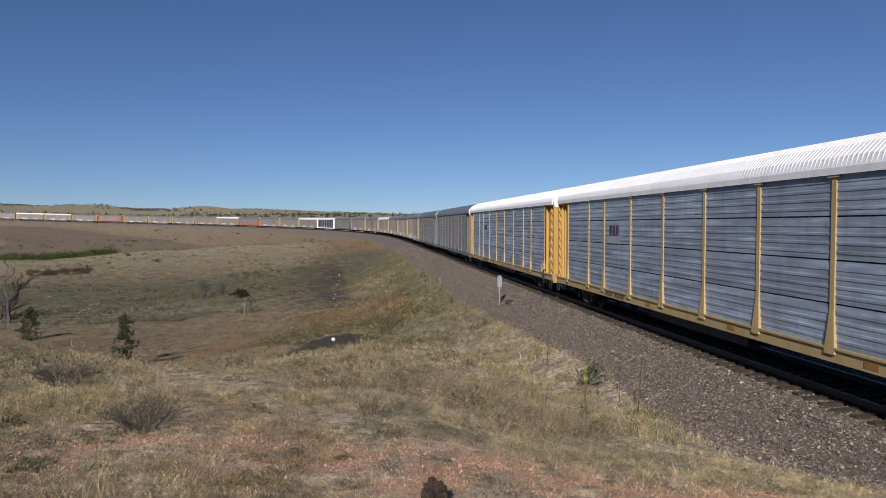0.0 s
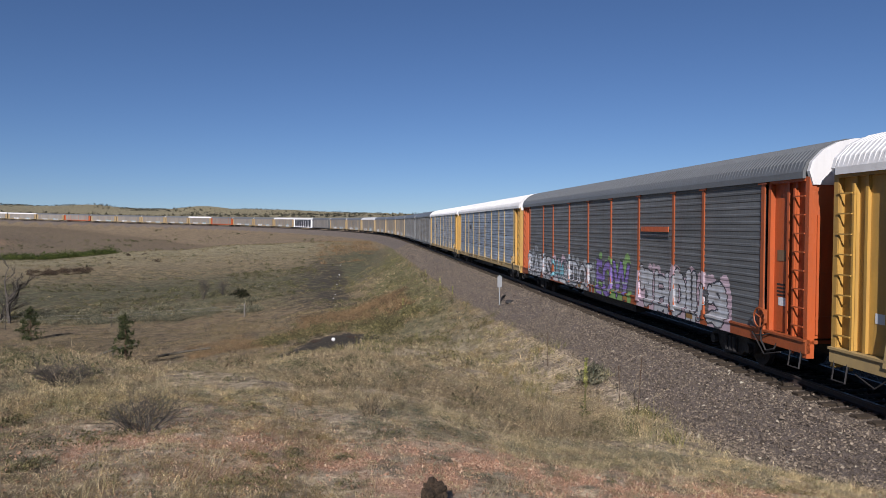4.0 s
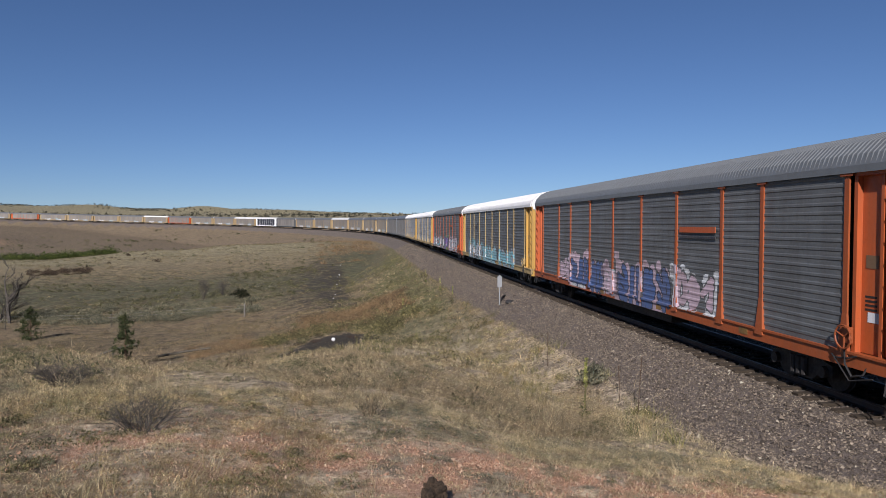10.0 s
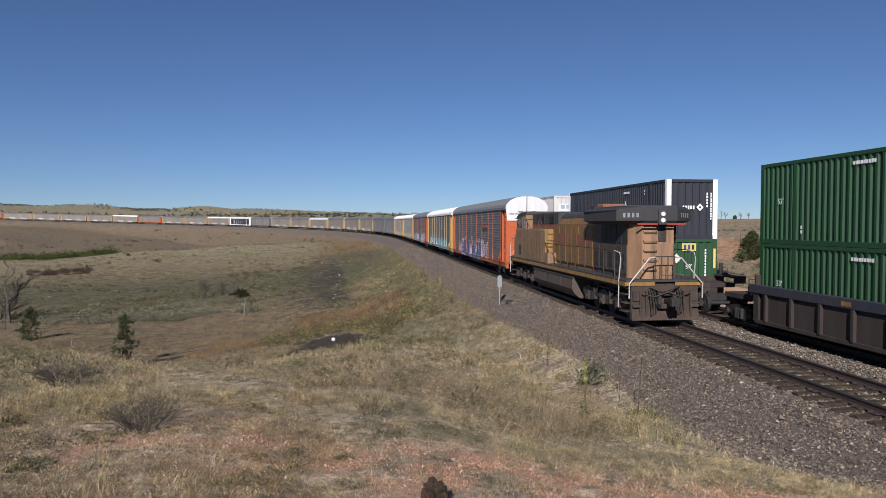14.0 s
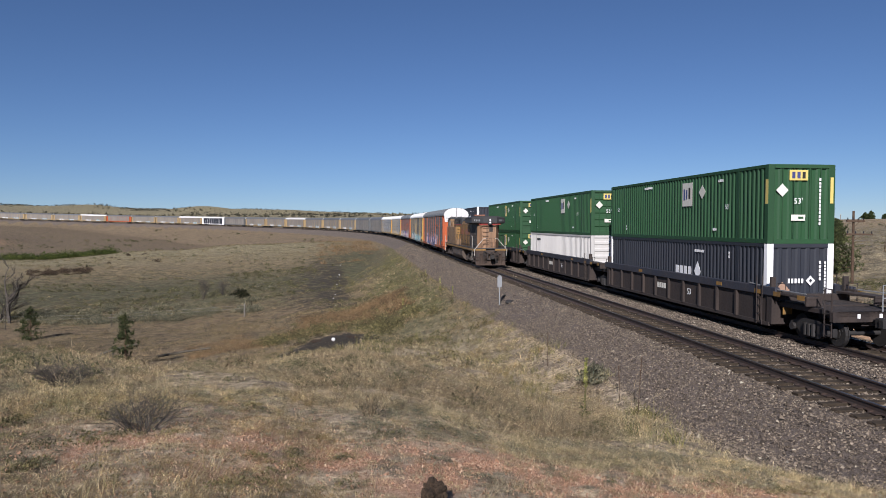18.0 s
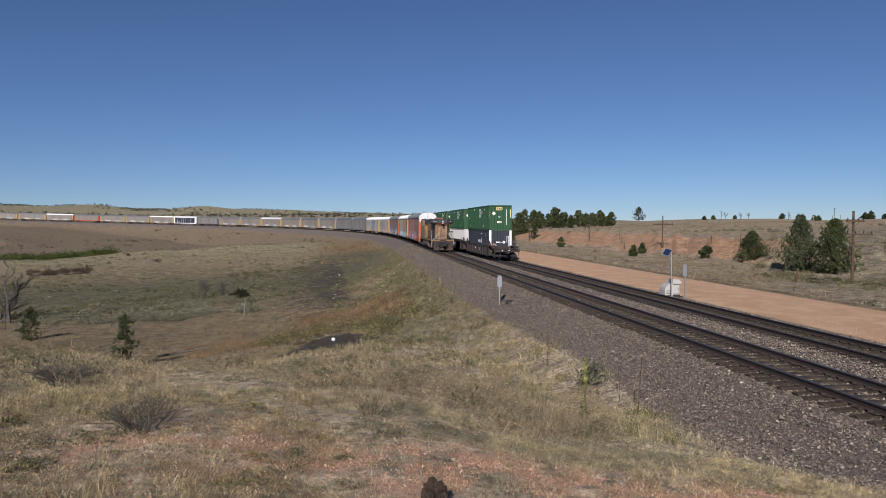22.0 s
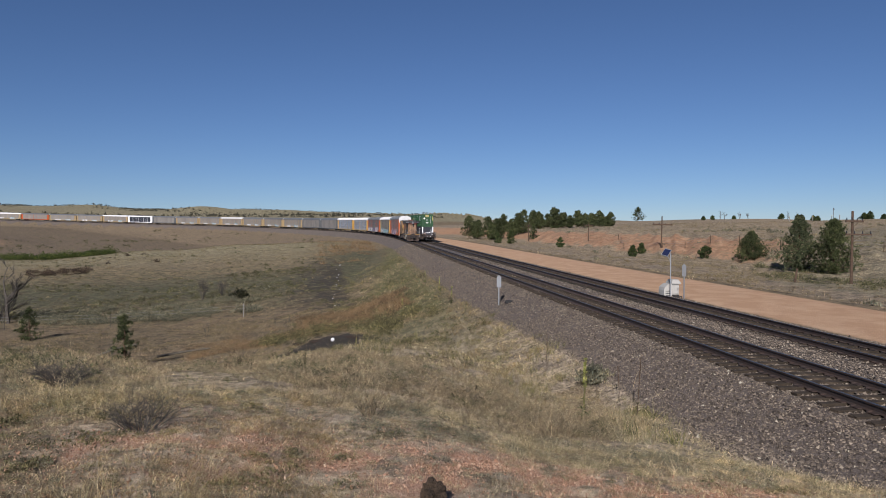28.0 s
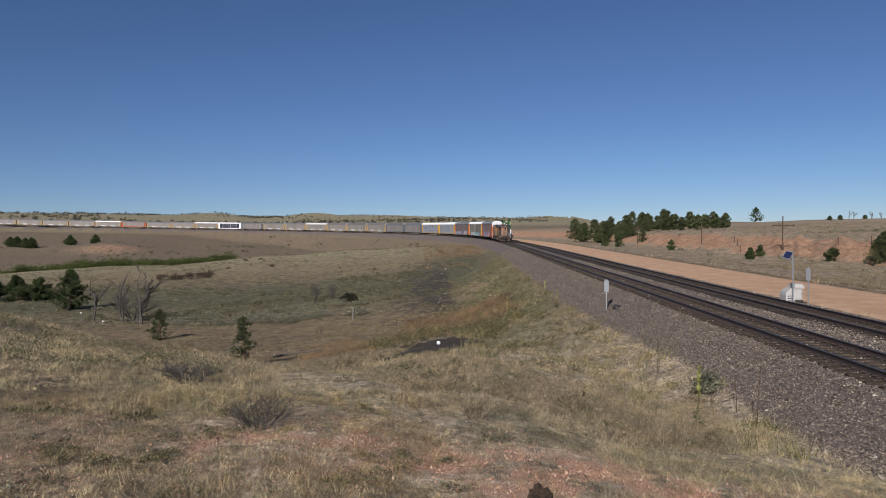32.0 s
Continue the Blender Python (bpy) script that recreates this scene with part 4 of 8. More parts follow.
def _roof_mesh(fine):
    """Arched roof with ribs across it."""
    arc = [(1.50, EAVE - 0.10), (1.50, EAVE + 0.05), (1.41, EAVE + 0.27), (1.14, EAVE + 0.54), (0.78, EAVE + 0.71), (0.40, EAVE + 0.79), (0, CREST)]
    arc = arc + [(-y, z) for y, z in arc[-2::-1]]
    half = 13.62
    xs = []
    if fine:
        n = 190
        p = 2 * half / n
        for i in range(n):
            x = -half + i * p
            xs += [(x, 0.0), (x + p * 0.45, 0.0), (x + p * 0.6, 0.016), (x + p * 0.85, 0.016)]
        xs.append((half, 0.0))
    else:
        xs = [(-half + i * 2 * half / 8, 0.0) for i in range(9)]
    vs, fs = [], []
    for x, up in xs:
        for i, (y, z) in enumerate(arc):
            e = up if 1 < i < len(arc) - 2 else 0.0
            vs.append((x, y + math.copysign(e * 0.6, y) if y else 0, z + e * 0.8))
    k = len(arc)
    for i in range(len(xs) - 1):
        for j in range(k - 1):
            fs.append((i * k + j, (i + 1) * k + j, (i + 1) * k + j + 1, i * k + j + 1))
    fs.append(tuple(range(k)))
    fs.append(tuple(range((len(xs) - 1) * k, len(xs) * k))[::-1])
    me = mesh_from("roof", vs, fs)
    return me


def _end_mesh(top):
    """One leaf of the closed end doors."""
    return boxes((-0.06, 0.0, 0.015, 1.36, SILL_TOP + 0.02, top))


def _end_top_mesh(low):
    bm = bmesh.new()
    arc = [(1.36, low), (1.46, EAVE + 0.05), (1.40, EAVE + 0.26), (1.13, EAVE + 0.53), (0.78, EAVE + 0.70), (0.40, EAVE + 0.78), (0.03, EAVE + 0.8), (0.03, low)]
    for sg in (1, -1):
        a = [bm.verts.new((-0.06, sg * y, z)) for y, z in arc]
        b = [bm.verts.new((0.04, sg * y, z)) for y, z in arc]
        bm.faces.new(a)
        bm.faces.new(b[::-1])
        for i in range(len(a)):
            bm.faces.new((a[(i + 1) % len(a)], a[i], b[i], b[(i + 1) % len(a)]))
        box(bm, 0.04, 0.06, min(sg * 0.55, sg * 0.6), max(sg * 0.55, sg * 0.6), 4.6, 5.4)
    bmesh.ops.recalc_face_normals(bm, faces=bm.faces)
    return bm


def _ladder_mesh(h0, h1):
    bm = bmesh.new()
    for x in (-0.22, 0.22):
        box(bm, x - 0.03, x + 0.03, 0, 0.05, h0, h1)
    n = int((h1 - h0) / 0.42)
    for i in range(n):
        z = h0 + 0.25 + i * 0.42
        box(bm, -0.22, 0.22, 0.055, 0.085, z - 0.014, z + 0.014)
    return bm


def _brake_mesh():
    """Geared hand brake: a rim with spokes before a small housing."""
    bm = bmesh.new()
    box(bm, -0.12, 0.12, 0.0, 0.10, -0.14, 0.20, bevel=0.02)
    ring = [(0.24 * math.cos(a), 0.15, 0.24 * math.sin(a)) for a in (2 * math.pi * k / 14 for k in range(15))]
    tube(bm, ring, 0.022, 5, caps=False)
    for k in range(3):
        a = 2 * math.pi * k / 3 + 0.4
        tube(bm, [(0, 0.13, 0), (0.24 * math.cos(a), 0.15, 0.24 * math.sin(a))], 0.016, 4)
    return bm


def _chain_mesh():
    bm = bmesh.new()
    tube(bm, [(0.05, 0.08, -0.12), (0.0, 0.10, -0.55), (-0.18, 0.08, -0.78), (-0.45, 0.04, -0.70), (-0.55, -0.02, -0.45)], 0.022, 5)
    tube(bm, [(-0.3, 0.06, -0.35), (-0.1, 0.09, -0.42), (0.35, 0.05, -0.48)], 0.018, 5)
    return bm


M_LOCODARK_SIGN = paint("dim_placard", (0.16, 0.10, 0.05), 0.6, 0.0, (0.1, 0.07, 0.05), 0.5)


def rack_car(label, wall, roof, trim, rows=1, near=True, end_top=None, posts=None, low_cap=False):
    """A covered rack car: frame, posts, corrugated wall sheets, arched ribbed roof, doors and trucks."""
    car = thing("autorack_railcar", label, "railcar", "rack cars of the train")
    side_len = 13.75
    frame_bm = boxes((-side_len, side_len, -1.46, -1.34, SILL_LOW, SILL_TOP), (-side_len, side_len, 1.34, 1.46, SILL_LOW, SILL_TOP),
                     (-side_len, side_len, 1.46, 1.50, SILL_TOP - 0.05, SILL_TOP), (-side_len, side_len, -1.50, -1.46, SILL_TOP - 0.05, SILL_TOP),
                     (-side_len, side_len, -1.34, 1.34, SILL_TOP - 0.10, SILL_TOP - 0.02))
    posts = posts or trim
    part("side_sill", frame_bm, posts, car)
    part("centre_sill", cached(("centre_sill",), lambda: boxes((-13.3, 13.3, -0.3, 0.3, 0.62, 1.0), (-3.2, 3.0, 0.5, 1.1, 0.45, 0.95), (3.4, 4.6, -1.0, -0.4, 0.5, 0.95))), M_BLACK, car)
    # added black box: the shaded inside, seen through gaps between wall sheets
    part("lining", cached(("lining",), lambda: boxes((-11.95, 11.95, -1.36, 1.36, SILL_TOP, EAVE - 0.05))), M_BLACK, car)
    use(part("roof", cached(("roof", near), lambda: _roof_mesh(near)), None, car), roof)
    for sg in (1, -1):
        for x in POSTS:
            p = use(part("side_post", cached(("side_post",), _post_mesh), None, car), posts)
            p.location, p.rotation_euler = (x, sg * WALL_Y, 0), (0, 0, 0 if sg > 0 else math.pi)
        for x0, x1 in zip(POSTS, POSTS[1:]):
            w = round(x1 - x0 - 0.12, 3)
            full = EAVE - SILL_TOP - 0.06
            h = (full - 0.035 * (rows - 1)) / rows
            for k in range(rows):
                q = use(part("wall_sheet", cached(("wall_sheet", w, rows), lambda: _corrugated(w, h)), None, car), wall)
                q.location, q.rotation_euler = ((x0 + x1) / 2, sg * WALL_Y, SILL_TOP + k * (h + 0.035)), (0, 0, 0 if sg > 0 else math.pi)
    for way in (1, -1):
        for sg in (1, -1):
            e = use(part("end_door", cached(("end_door", low_cap), lambda: _end_mesh(3.95 if low_cap else EAVE - 0.26)), None, car), trim)
            e.location, e.scale = (way * 13.72, 0, 0), (way, sg, 1)
            if near:
                for yy in (0.42, 1.18):
                    b_ = use(part("hinge_bar", cached(("hinge_bar",), lambda: boxes((0.0, 0.03, -0.03, 0.03, SILL_TOP + 0.1, 3.9))), None, e), trim)
                    b_.location = (0, yy, 0)
                for zz in (1.6, 2.6, 3.5):
                    b_ = use(part("door_rib", cached(("door_rib",), lambda: boxes((0.0, 0.02, 0.06, 1.3, -0.03, 0.03))), None, e), trim)
                    b_.location = (0, 0, zz)
        t = use(part("end_cap", cached(("end_cap", low_cap), lambda: _end_top_mesh(3.96 if low_cap else EAVE - 0.25)), None, car), end_top or M_ROOFWHITE)
        t.location, t.rotation_euler = (way * 13.76, 0, 0), (0, 0, 0 if way > 0 else math.pi)
        for sg in (1, -1):
            turn = 0 if sg > 0 else math.pi
            w = use(part("end_panel", cached(("end_panel",), lambda: boxes((-0.75, 0.75, -0.04, 0.0, SILL_TOP, EAVE - 0.06))), None, car), trim)
            for nm, dims in (("panel_rib", (-0.12, -0.04, 0.0, 0.07, SILL_TOP, EAVE - 0.1)), ("panel_rib", (0.2, 0.26, 0.0, 0.07, SILL_TOP, EAVE - 0.1)),
                             ("panel_post", (-0.80, -0.70, -0.04, 0.12, SILL_TOP - 0.1, EAVE - 0.1)), ("corner_post", (0.66, 0.80, -0.04, 0.14, SILL_LOW - 0.1, EAVE - 0.06)),
                             ("header", (-0.70, 0.66, -0.02, 0.15, EAVE - 0.16, EAVE - 0.06))):
                use(part(nm, cached((nm, dims), lambda: boxes(dims)), None, w), trim)
            if near and way < 0 and sg > 0:
                brake = use(part("hand_brake", cached(("hand_brake",), _brake_mesh), None, car), posts)
                brake.location = (-12.15, 1.44, 1.42)
                part("brake_chain", cached(("brake_chain",), _chain_mesh), M_BLACK, brake)
                for k in range(4):
                    b_ = part("stencil_bar", cached(("stencil_bar",), lambda: boxes((-0.16, 0.16, 0.0, 0.004, -0.022, 0.022))), M_BLACK, w)
                    b_.location = (-0.42, 0.002, 2.0 + 0.085 * k)
                b_ = part("placard", cached(("placard",), lambda: boxes((-0.17, 0.17, 0.0, 0.01, -0.13, 0.13))), M_LOCODARK_SIGN, w)
                b_.location = (-0.40, 0.002, 2.95)
            w.location, w.rotation_euler = (way * 12.95, sg * 1.28, 0), (0, 0, turn if way > 0 else turn)
            if way < 0:
                w.scale = (-1, 1, 1) if sg > 0 else (1, 1, 1)
            elif sg < 0:
                w.scale = (-1, 1, 1)
            if near:
                la = use(part("ladder", cached(("ladder",), lambda: _ladder_mesh(0.72, EAVE - 0.3)), None, car), trim)
                la.location, la.rotation_euler = (way * 13.4, sg * 1.36, 0), (0, 0, turn)
        coupler(car, way * 13.78, way)
        truck(car, way * 10.06, spin=near)
    return car


def use(ob, material):
    """Gives an object that shares its mesh a material of its own."""
    if not ob.data.materials:
        ob.data.materials.append(None)
    ob.material_slots[0].link = "OBJECT"
    ob.material_slots[0].material = material
    return ob


# ---------------------------------------------------------------- spray paint and marks on the rack cars
M_SP = {"blue": paint("spray_blue", (0.07, 0.12, 0.27), 0.55), "ink": paint("spray_black", (0.025, 0.026, 0.035), 0.6), "pink": paint("spray_pink", (0.50, 0.38, 0.42), 0.6), "silver": paint("spray_silver", (0.50, 0.51, 0.52), 0.45, 0.2),
        "cyan": paint("spray_cyan", (0.16, 0.36, 0.40), 0.55), "white": paint("spray_white", (0.62, 0.63, 0.62), 0.6), "purple": paint("spray_purple", (0.20, 0.13, 0.40), 0.55), "green": paint("spray_green", (0.20, 0.36, 0.10), 0.55),
        "grey": paint("spray_grey", (0.28, 0.30, 0.31), 0.55)}


def side_face(x, z):
    """How far out the left side stands at x and z: sill, ribbed sheets and posts."""
    a = ((z - SILL_TOP) / 0.19) % 1.0
    y = WALL_Y + np.interp(a, (0, 0.50, 0.62, 0.88, 1.0), (0, 0, 0.015, 0.015, 0))
    k = np.clip((z - 0.97) / (SILL_TOP + 0.75 - 0.97), 0, 1)
    wide, deep = 0.168 + (0.07 - 0.168) * k, 0.085 + (0.042 - 0.085) * k
    off = np.min(np.abs(x[..., None] - np.array(POSTS)), axis=-1)
    y = np.where((off < wide + 0.012) & (z > 0.97), WALL_Y + deep, y)
    y = np.where(z < SILL_TOP, np.maximum(np.where(off < wide, y, 0), np.where(z > SILL_TOP - 0.055, 1.50, 1.46)), y)
    return y + 0.005


def letter_shapes(text, fat):
    """The corners and triangles of a word in bold letters."""
    cu = bpy.data.curves.new("lettering", "FONT")
    cu.body, cu.offset, cu.resolution_u = text, fat, 3
    tmp = bpy.data.objects.new("lettering", cu)
    me = bpy.data.meshes.new_from_object(tmp)
    bpy.data.objects.remove(tmp)
    me.calc_loop_triangles()
    v = np.array([p.co[:2] for p in me.vertices])
    tri = np.array([t.vertices[:] for t in me.loop_triangles])
    bpy.data.meshes.remove(me)
    return v, tri


def fill_letters(v, tri, X, Z, box_, lo, hi):
    """Marks the places that the letters cover, stretched from lo..hi to the box; they run towards -x, as one reads them from outside."""
    x0, x1, z0, z1 = box_
    u = np.stack([x1 - (v[:, 0] - lo[0]) / (hi[0] - lo[0]) * (x1 - x0), z0 + (v[:, 1] - lo[1]) / (hi[1] - lo[1]) * (z1 - z0)], 1)
    u[:, 1] += 0.05 * np.sin(u[:, 0] * 2.1)
    got = np.zeros(X.shape, bool)
    for a, b, c in u[tri]:
        i0, i1 = np.searchsorted(X[:, 0], (min(a[0], b[0], c[0]), max(a[0], b[0], c[0])))
        x, z = X[i0:i1], Z[i0:i1]
        if not x.size:
            continue
        d = (b[0] - a[0]) * (c[1] - a[1]) - (c[0] - a[0]) * (b[1] - a[1])
        if abs(d) < 1e-9:
            continue
        p = ((b[0] - x) * (c[1] - z) - (c[0] - x) * (b[1] - z)) / d
        q = ((c[0] - x) * (a[1] - z) - (a[0] - x) * (c[1] - z)) / d
        got[i0:i1] |= (p >= 0) & (q >= 0) & (p + q <= 1)
    return got


def graffiti(car, groups, seed, step=0.055):
    """Spray paint that follows the ribs, posts and sill of the left side: letters or looped strokes with an outline, on a cloud of colour."""
    rng = np.random.default_rng(seed)
    zs = np.arange(SILL_LOW + 0.005, SILL_TOP + 1.55, 0.026 if step < 0.1 else 0.05)
    for x0, x1, z0, z1, fill, line, cloud, n in groups:
        xs = np.arange(x0 - 0.5, x1 + 0.5, step)
        X, Z = np.meshgrid((xs[1:] + xs[:-1]) / 2, (zs[1:] + zs[:-1]) / 2, indexing="ij")
        near_, puff = np.full(X.shape, 9.0), np.full(X.shape, 9.0)
        count = len(n) if isinstance(n, str) else n
        w = (x1 - x0) / count
        if isinstance(n, str):
            v, tri = letter_shapes(n, 0.028)
            body = fill_letters(v, tri, X, Z, (x0, x1, z0, z1), v.min(0), v.max(0))
            fat = body.copy()
            for da in (-2, -1, 0, 1, 2):
                for db in (-3, -2, -1, 0, 1, 2, 3):
                    if (da / 1.4) ** 2 + (db / 2.8) ** 2 < 1.35:
                        fat |= np.roll(np.roll(body, da, 0), db, 1)
            ink = fat & ~body
            shade = body & (np.sin(Z * 21 + X * 1.7) > 0.55) & (Z < (z0 + z1) / 2)
        else:
            for k in range(n):
                cx = x0 + (k + 0.5) * w
                h0, h1 = z0 + rng.uniform(0, 0.1), z1 - rng.uniform(0, 0.2)
                segs = []
                for _ in range(rng.integers(3, 5)):
                    m = rng.integers(3)
                    if m == 0:
                        xx = cx + rng.uniform(-0.36, 0.36) * w
                        segs.append([(xx, h0), (xx + rng.uniform(-0.12, 0.12) * w, h1)])
                    elif m == 1:
                        segs.append([(cx - 0.36 * w, rng.uniform(h0, h1)), (cx + 0.36 * w, rng.uniform(h0, h1))])
                    else:
                        t = np.linspace(rng.uniform(0, 3), rng.uniform(4, 6.3), 8)
                        segs.append([(cx + 0.32 * w * np.cos(a), (h0 + h1) / 2 + (h1 - h0) * 0.42 * np.sin(a)) for a in t])
                for sg in segs:
                    for (ax, az), (bx, bz) in zip(sg, sg[1:]):
                        l2 = (bx - ax) ** 2 + (bz - az) ** 2 + 1e-9
                        t = np.clip(((X - ax) * (bx - ax) + (Z - az) * (bz - az)) / l2, 0, 1)
                        near_ = np.minimum(near_, np.hypot(X - ax - t * (bx - ax), Z - az - t * (bz - az)))
            wob = 0.012 * np.sin(X * 9 + seed) + 0.012 * np.sin(Z * 13 + X * 3)
            lit = 0.135 + 0.02 * np.sin(X * 2.3)
            ink = (near_ + wob > lit) & (near_ + wob < lit + 0.055)
            body = near_ + wob <= lit
            shade = np.zeros(X.shape, bool)
        for _ in range(count * 4):
            px_, pz_ = rng.uniform(x0 - 0.3, x1 + 0.3), z1 + rng.normal(-0.12, 0.16)
            puff = np.minimum(puff, np.hypot(X - px_, Z - pz_) / rng.uniform(0.7, 1.6))
        low = z0 + (0.30 + 0.12 * np.sin(X * 1.3 + seed)) * (z1 - z0)
        mist = ~ink & ~body & ((puff < 0.17) | ((Z < z1 - 0.15) & (Z > z0 - 0.1) & (np.sin(X * 3.1 + seed) > -0.75) & (X > x0 - 0.15) & (X < x1 + 0.15) & ((Z < low) | (near_ < 0.42))))
        for mask, col in ((body & ~shade, fill), (ink, line), (mist, cloud), (shade, "grey")):
            if col is None or not mask.any():
                continue
            ii, jj = np.nonzero(mask)
            x_ = np.stack([xs[ii + a] for a, b in ((0, 0), (0, 1), (1, 1), (1, 0))], 1)
            z_ = np.stack([zs[jj + b] for a, b in ((0, 0), (0, 1), (1, 1), (1, 0))], 1)
            v = np.stack([x_, side_face(x_, z_), z_], -1).reshape(-1, 3)
            me = mesh_from("graffiti", v.tolist(), np.arange(len(v)).reshape(-1, 4).tolist())
            part("graffiti", me, M_SP[col], car, col + " spray paint")


def rack_marks(car, style):
    """Plain emblem shapes, data plates and sill marks on the left side."""
    y = WALL_Y + 0.034
    if style == "emblem":
        for k in range(3):
            part("emblem", boxes((5.35 + k * 0.36, 5.62 + k * 0.36, y, y + 0.006, 3.30, 3.66), bevel=0.0), M_SP["ink"], car)
        part("emblem_plate", boxes((5.2, 6.5, y, y + 0.004, 2.95, 3.2)), M_SP["grey"], car)
    if style == "bracket":
        for k in range(3):
            part("emblem", boxes((5.4 + k * 0.3, 5.62 + k * 0.3, y, y + 0.006, 3.32, 3.62)), M_SP["ink"], car)
        for x0, x1, far in ((5.1, 5.16, 5.3), (6.56, 6.5, 6.36)):
            bm = bmesh.new()
            prism(bm, [(x0, 3.1), (x1, 3.1), (x1, 3.74), (far, 3.74), (far, 3.8), (x0, 3.8)], y, y + 0.006)
            part("emblem_frame", bm, M_SP["ink"], car)
    if style == "bar":
        part("placard_bar", boxes((-6.7, -4.5, y, y + 0.03, 3.45, 3.62)), M_ORANGE, car)
        # the bar's shadow on the wall, drawn as a black strip
        part("placard_slot", boxes((-6.7, -4.5, y, y + 0.02, 3.28, 3.34)), M_SP["ink"], car)
    for k in range(9):
        x = 6.6 - k * 0.2 - (0.2 if k > 3 else 0)
        part("sill_mark", boxes((x - 0.07, x + 0.07, 1.462, 1.468, 0.86, 1.02)), M_SP["white"] if style == "bar" else M_SP["ink"], car)
    for x in (2.5, -3.0, -8.2):
        part("yellow_label", boxes((x - 0.2, x + 0.2, 1.463, 1.47, 0.87, 1.02)), M_STRIPE, car)
    for way in (1, -1):
        part("end_sign", boxes((way * 12.55 - 0.2, way * 12.55 + 0.1, 1.285, 1.29, 1.75, 1.95)), M_SP["white"], car)
        bm = bmesh.new()
        tube(bm, [(way * 13.6, 1.44, 0.85), (way * 13.6, 1.50, 0.45), (way * 13.2, 1.50, 0.45), (way * 13.2, 1.44, 0.85)], 0.022, 6)
        part("stirrup_step", bm, M_BLACK, car)
        bm = bmesh.new()
        tube(bm, [(way * 11.7, 1.50, 1.0), (way * 12.3, 1.55, 0.55), (way * 12.9, 1.5, 0.7)], 0.016, 5)
        part("brake_hose", bm, M_BLACK, car)


def end_words(car):
    """The warning on the closed rear doors, and the small signs below it."""
    for sg in (1, -1):
        p = part("lettering", words("EXCESS HEIGHT CAR", 0.112), M_SP["ink"], car)
        p.matrix_basis = pose(-13.83, sg * 0.72, 4.42, 0, 0, -90)
        for k, (z, n_) in enumerate(((2.75, 5), (2.3, 3), (2.2, 3), (2.1, 4))):
            part("serial_marks", boxes(*[(-13.745, -13.738, sg * (0.5 + q * 0.12) - 0.04, sg * (0.5 + q * 0.12) + 0.04, z - 0.03, z + 0.03) for q in range(n_)]), M_SP["ink"], car)
        bm = bmesh.new()
        tube(bm, [(-13.84, sg * 0.12, 4.55), (-13.9, sg * 0.12, 4.55), (-13.9, sg * 0.62, 4.6), (-13.84, sg * 0.62, 4.6)], 0.02, 6)
        part("door_handle", bm, M_BLACK, car)


CARS = []           # (thing, place in the train)
Y_, O_, W_ = M_YELLOW, M_ORANGE, M_WHITE
near_kinds = [("grey corrugated rack car with orange posts and graffiti", M_GALV, M_ROOFGREY, O_, 1),
              ("grey corrugated rack car with yellow posts and white roof", M_GALV, M_ROOFWHITE, Y_, 1),
              ("grey corrugated rack car with orange posts and silver graffiti", M_GALV, M_ROOFGREY, O_, 1),
              ("blue-grey rack car with yellow posts and white roof", M_GALVBLUE, M_ROOFWHITE, Y_, 4),
              ("blue-grey rack car with yellow posts and white roof", M_GALVBLUE, M_ROOFWHITE, Y_, 4)]
for i, (lab, wall_m, roof_m, trim_m, rows_n) in enumerate(near_kinds):
    CARS.append((rack_car(lab, wall_m, roof_m, trim_m, rows_n, posts=M_ORANGEPOST if trim_m is O_ else M_YELLOWPOST, low_cap=i == 0), i))
graffiti(CARS[0][0], [(6.9, 8.6, 1.15, 1.95, "pink", None, "pink", 2), (2.4, 6.9, 0.95, 2.15, "blue", "ink", "pink", 5), (0.9, 2.4, 1.0, 1.9, "pink", "grey", "pink", 2), (-3.9, 0.9, 0.85, 2.2, "blue", "ink", "pink", 4), (-6.6, -4.2, 1.2, 2.2, "pink", None, "white", 3)], 4)
graffiti(CARS[1][0], [(3.2, 9.6, 0.85, 2.1, "silver", "ink", "cyan", 6), (-3.2, 2.4, 0.85, 1.85, "cyan", "white", "cyan", 5), (-9.2, -4.2, 0.9, 1.9, "cyan", "grey", "grey", 5)], 9)
graffiti(CARS[2][0], [(7.5, 12.1, 0.84, 2.05, "silver", "ink", "grey", "BAMS"), (5.1, 7.3, 0.95, 1.9, "cyan", "ink", "pink", "DAM"), (0.9, 4.95, 0.84, 1.95, "silver", "ink", "grey", "REDOT"), (-3.4, 0.3, 0.84, 2.25, "purple", "ink", "green", "EOW"), (-10.4, -4.3, 0.84, 2.2, "silver", "ink", "pink", 5)], 14)
for k, st in ((0, "bar"), (1, "bracket"), (2, "bar"), (3, "emblem"), (4, "emblem")):
    rack_marks(CARS[k][0], st)
end_words(CARS[0][0])
M_YELLOWFAR = paint("faded_cream_yellow", (0.35, 0.255, 0.125), 0.6, 0.0, (0.17, 0.13, 0.085), 0.6)
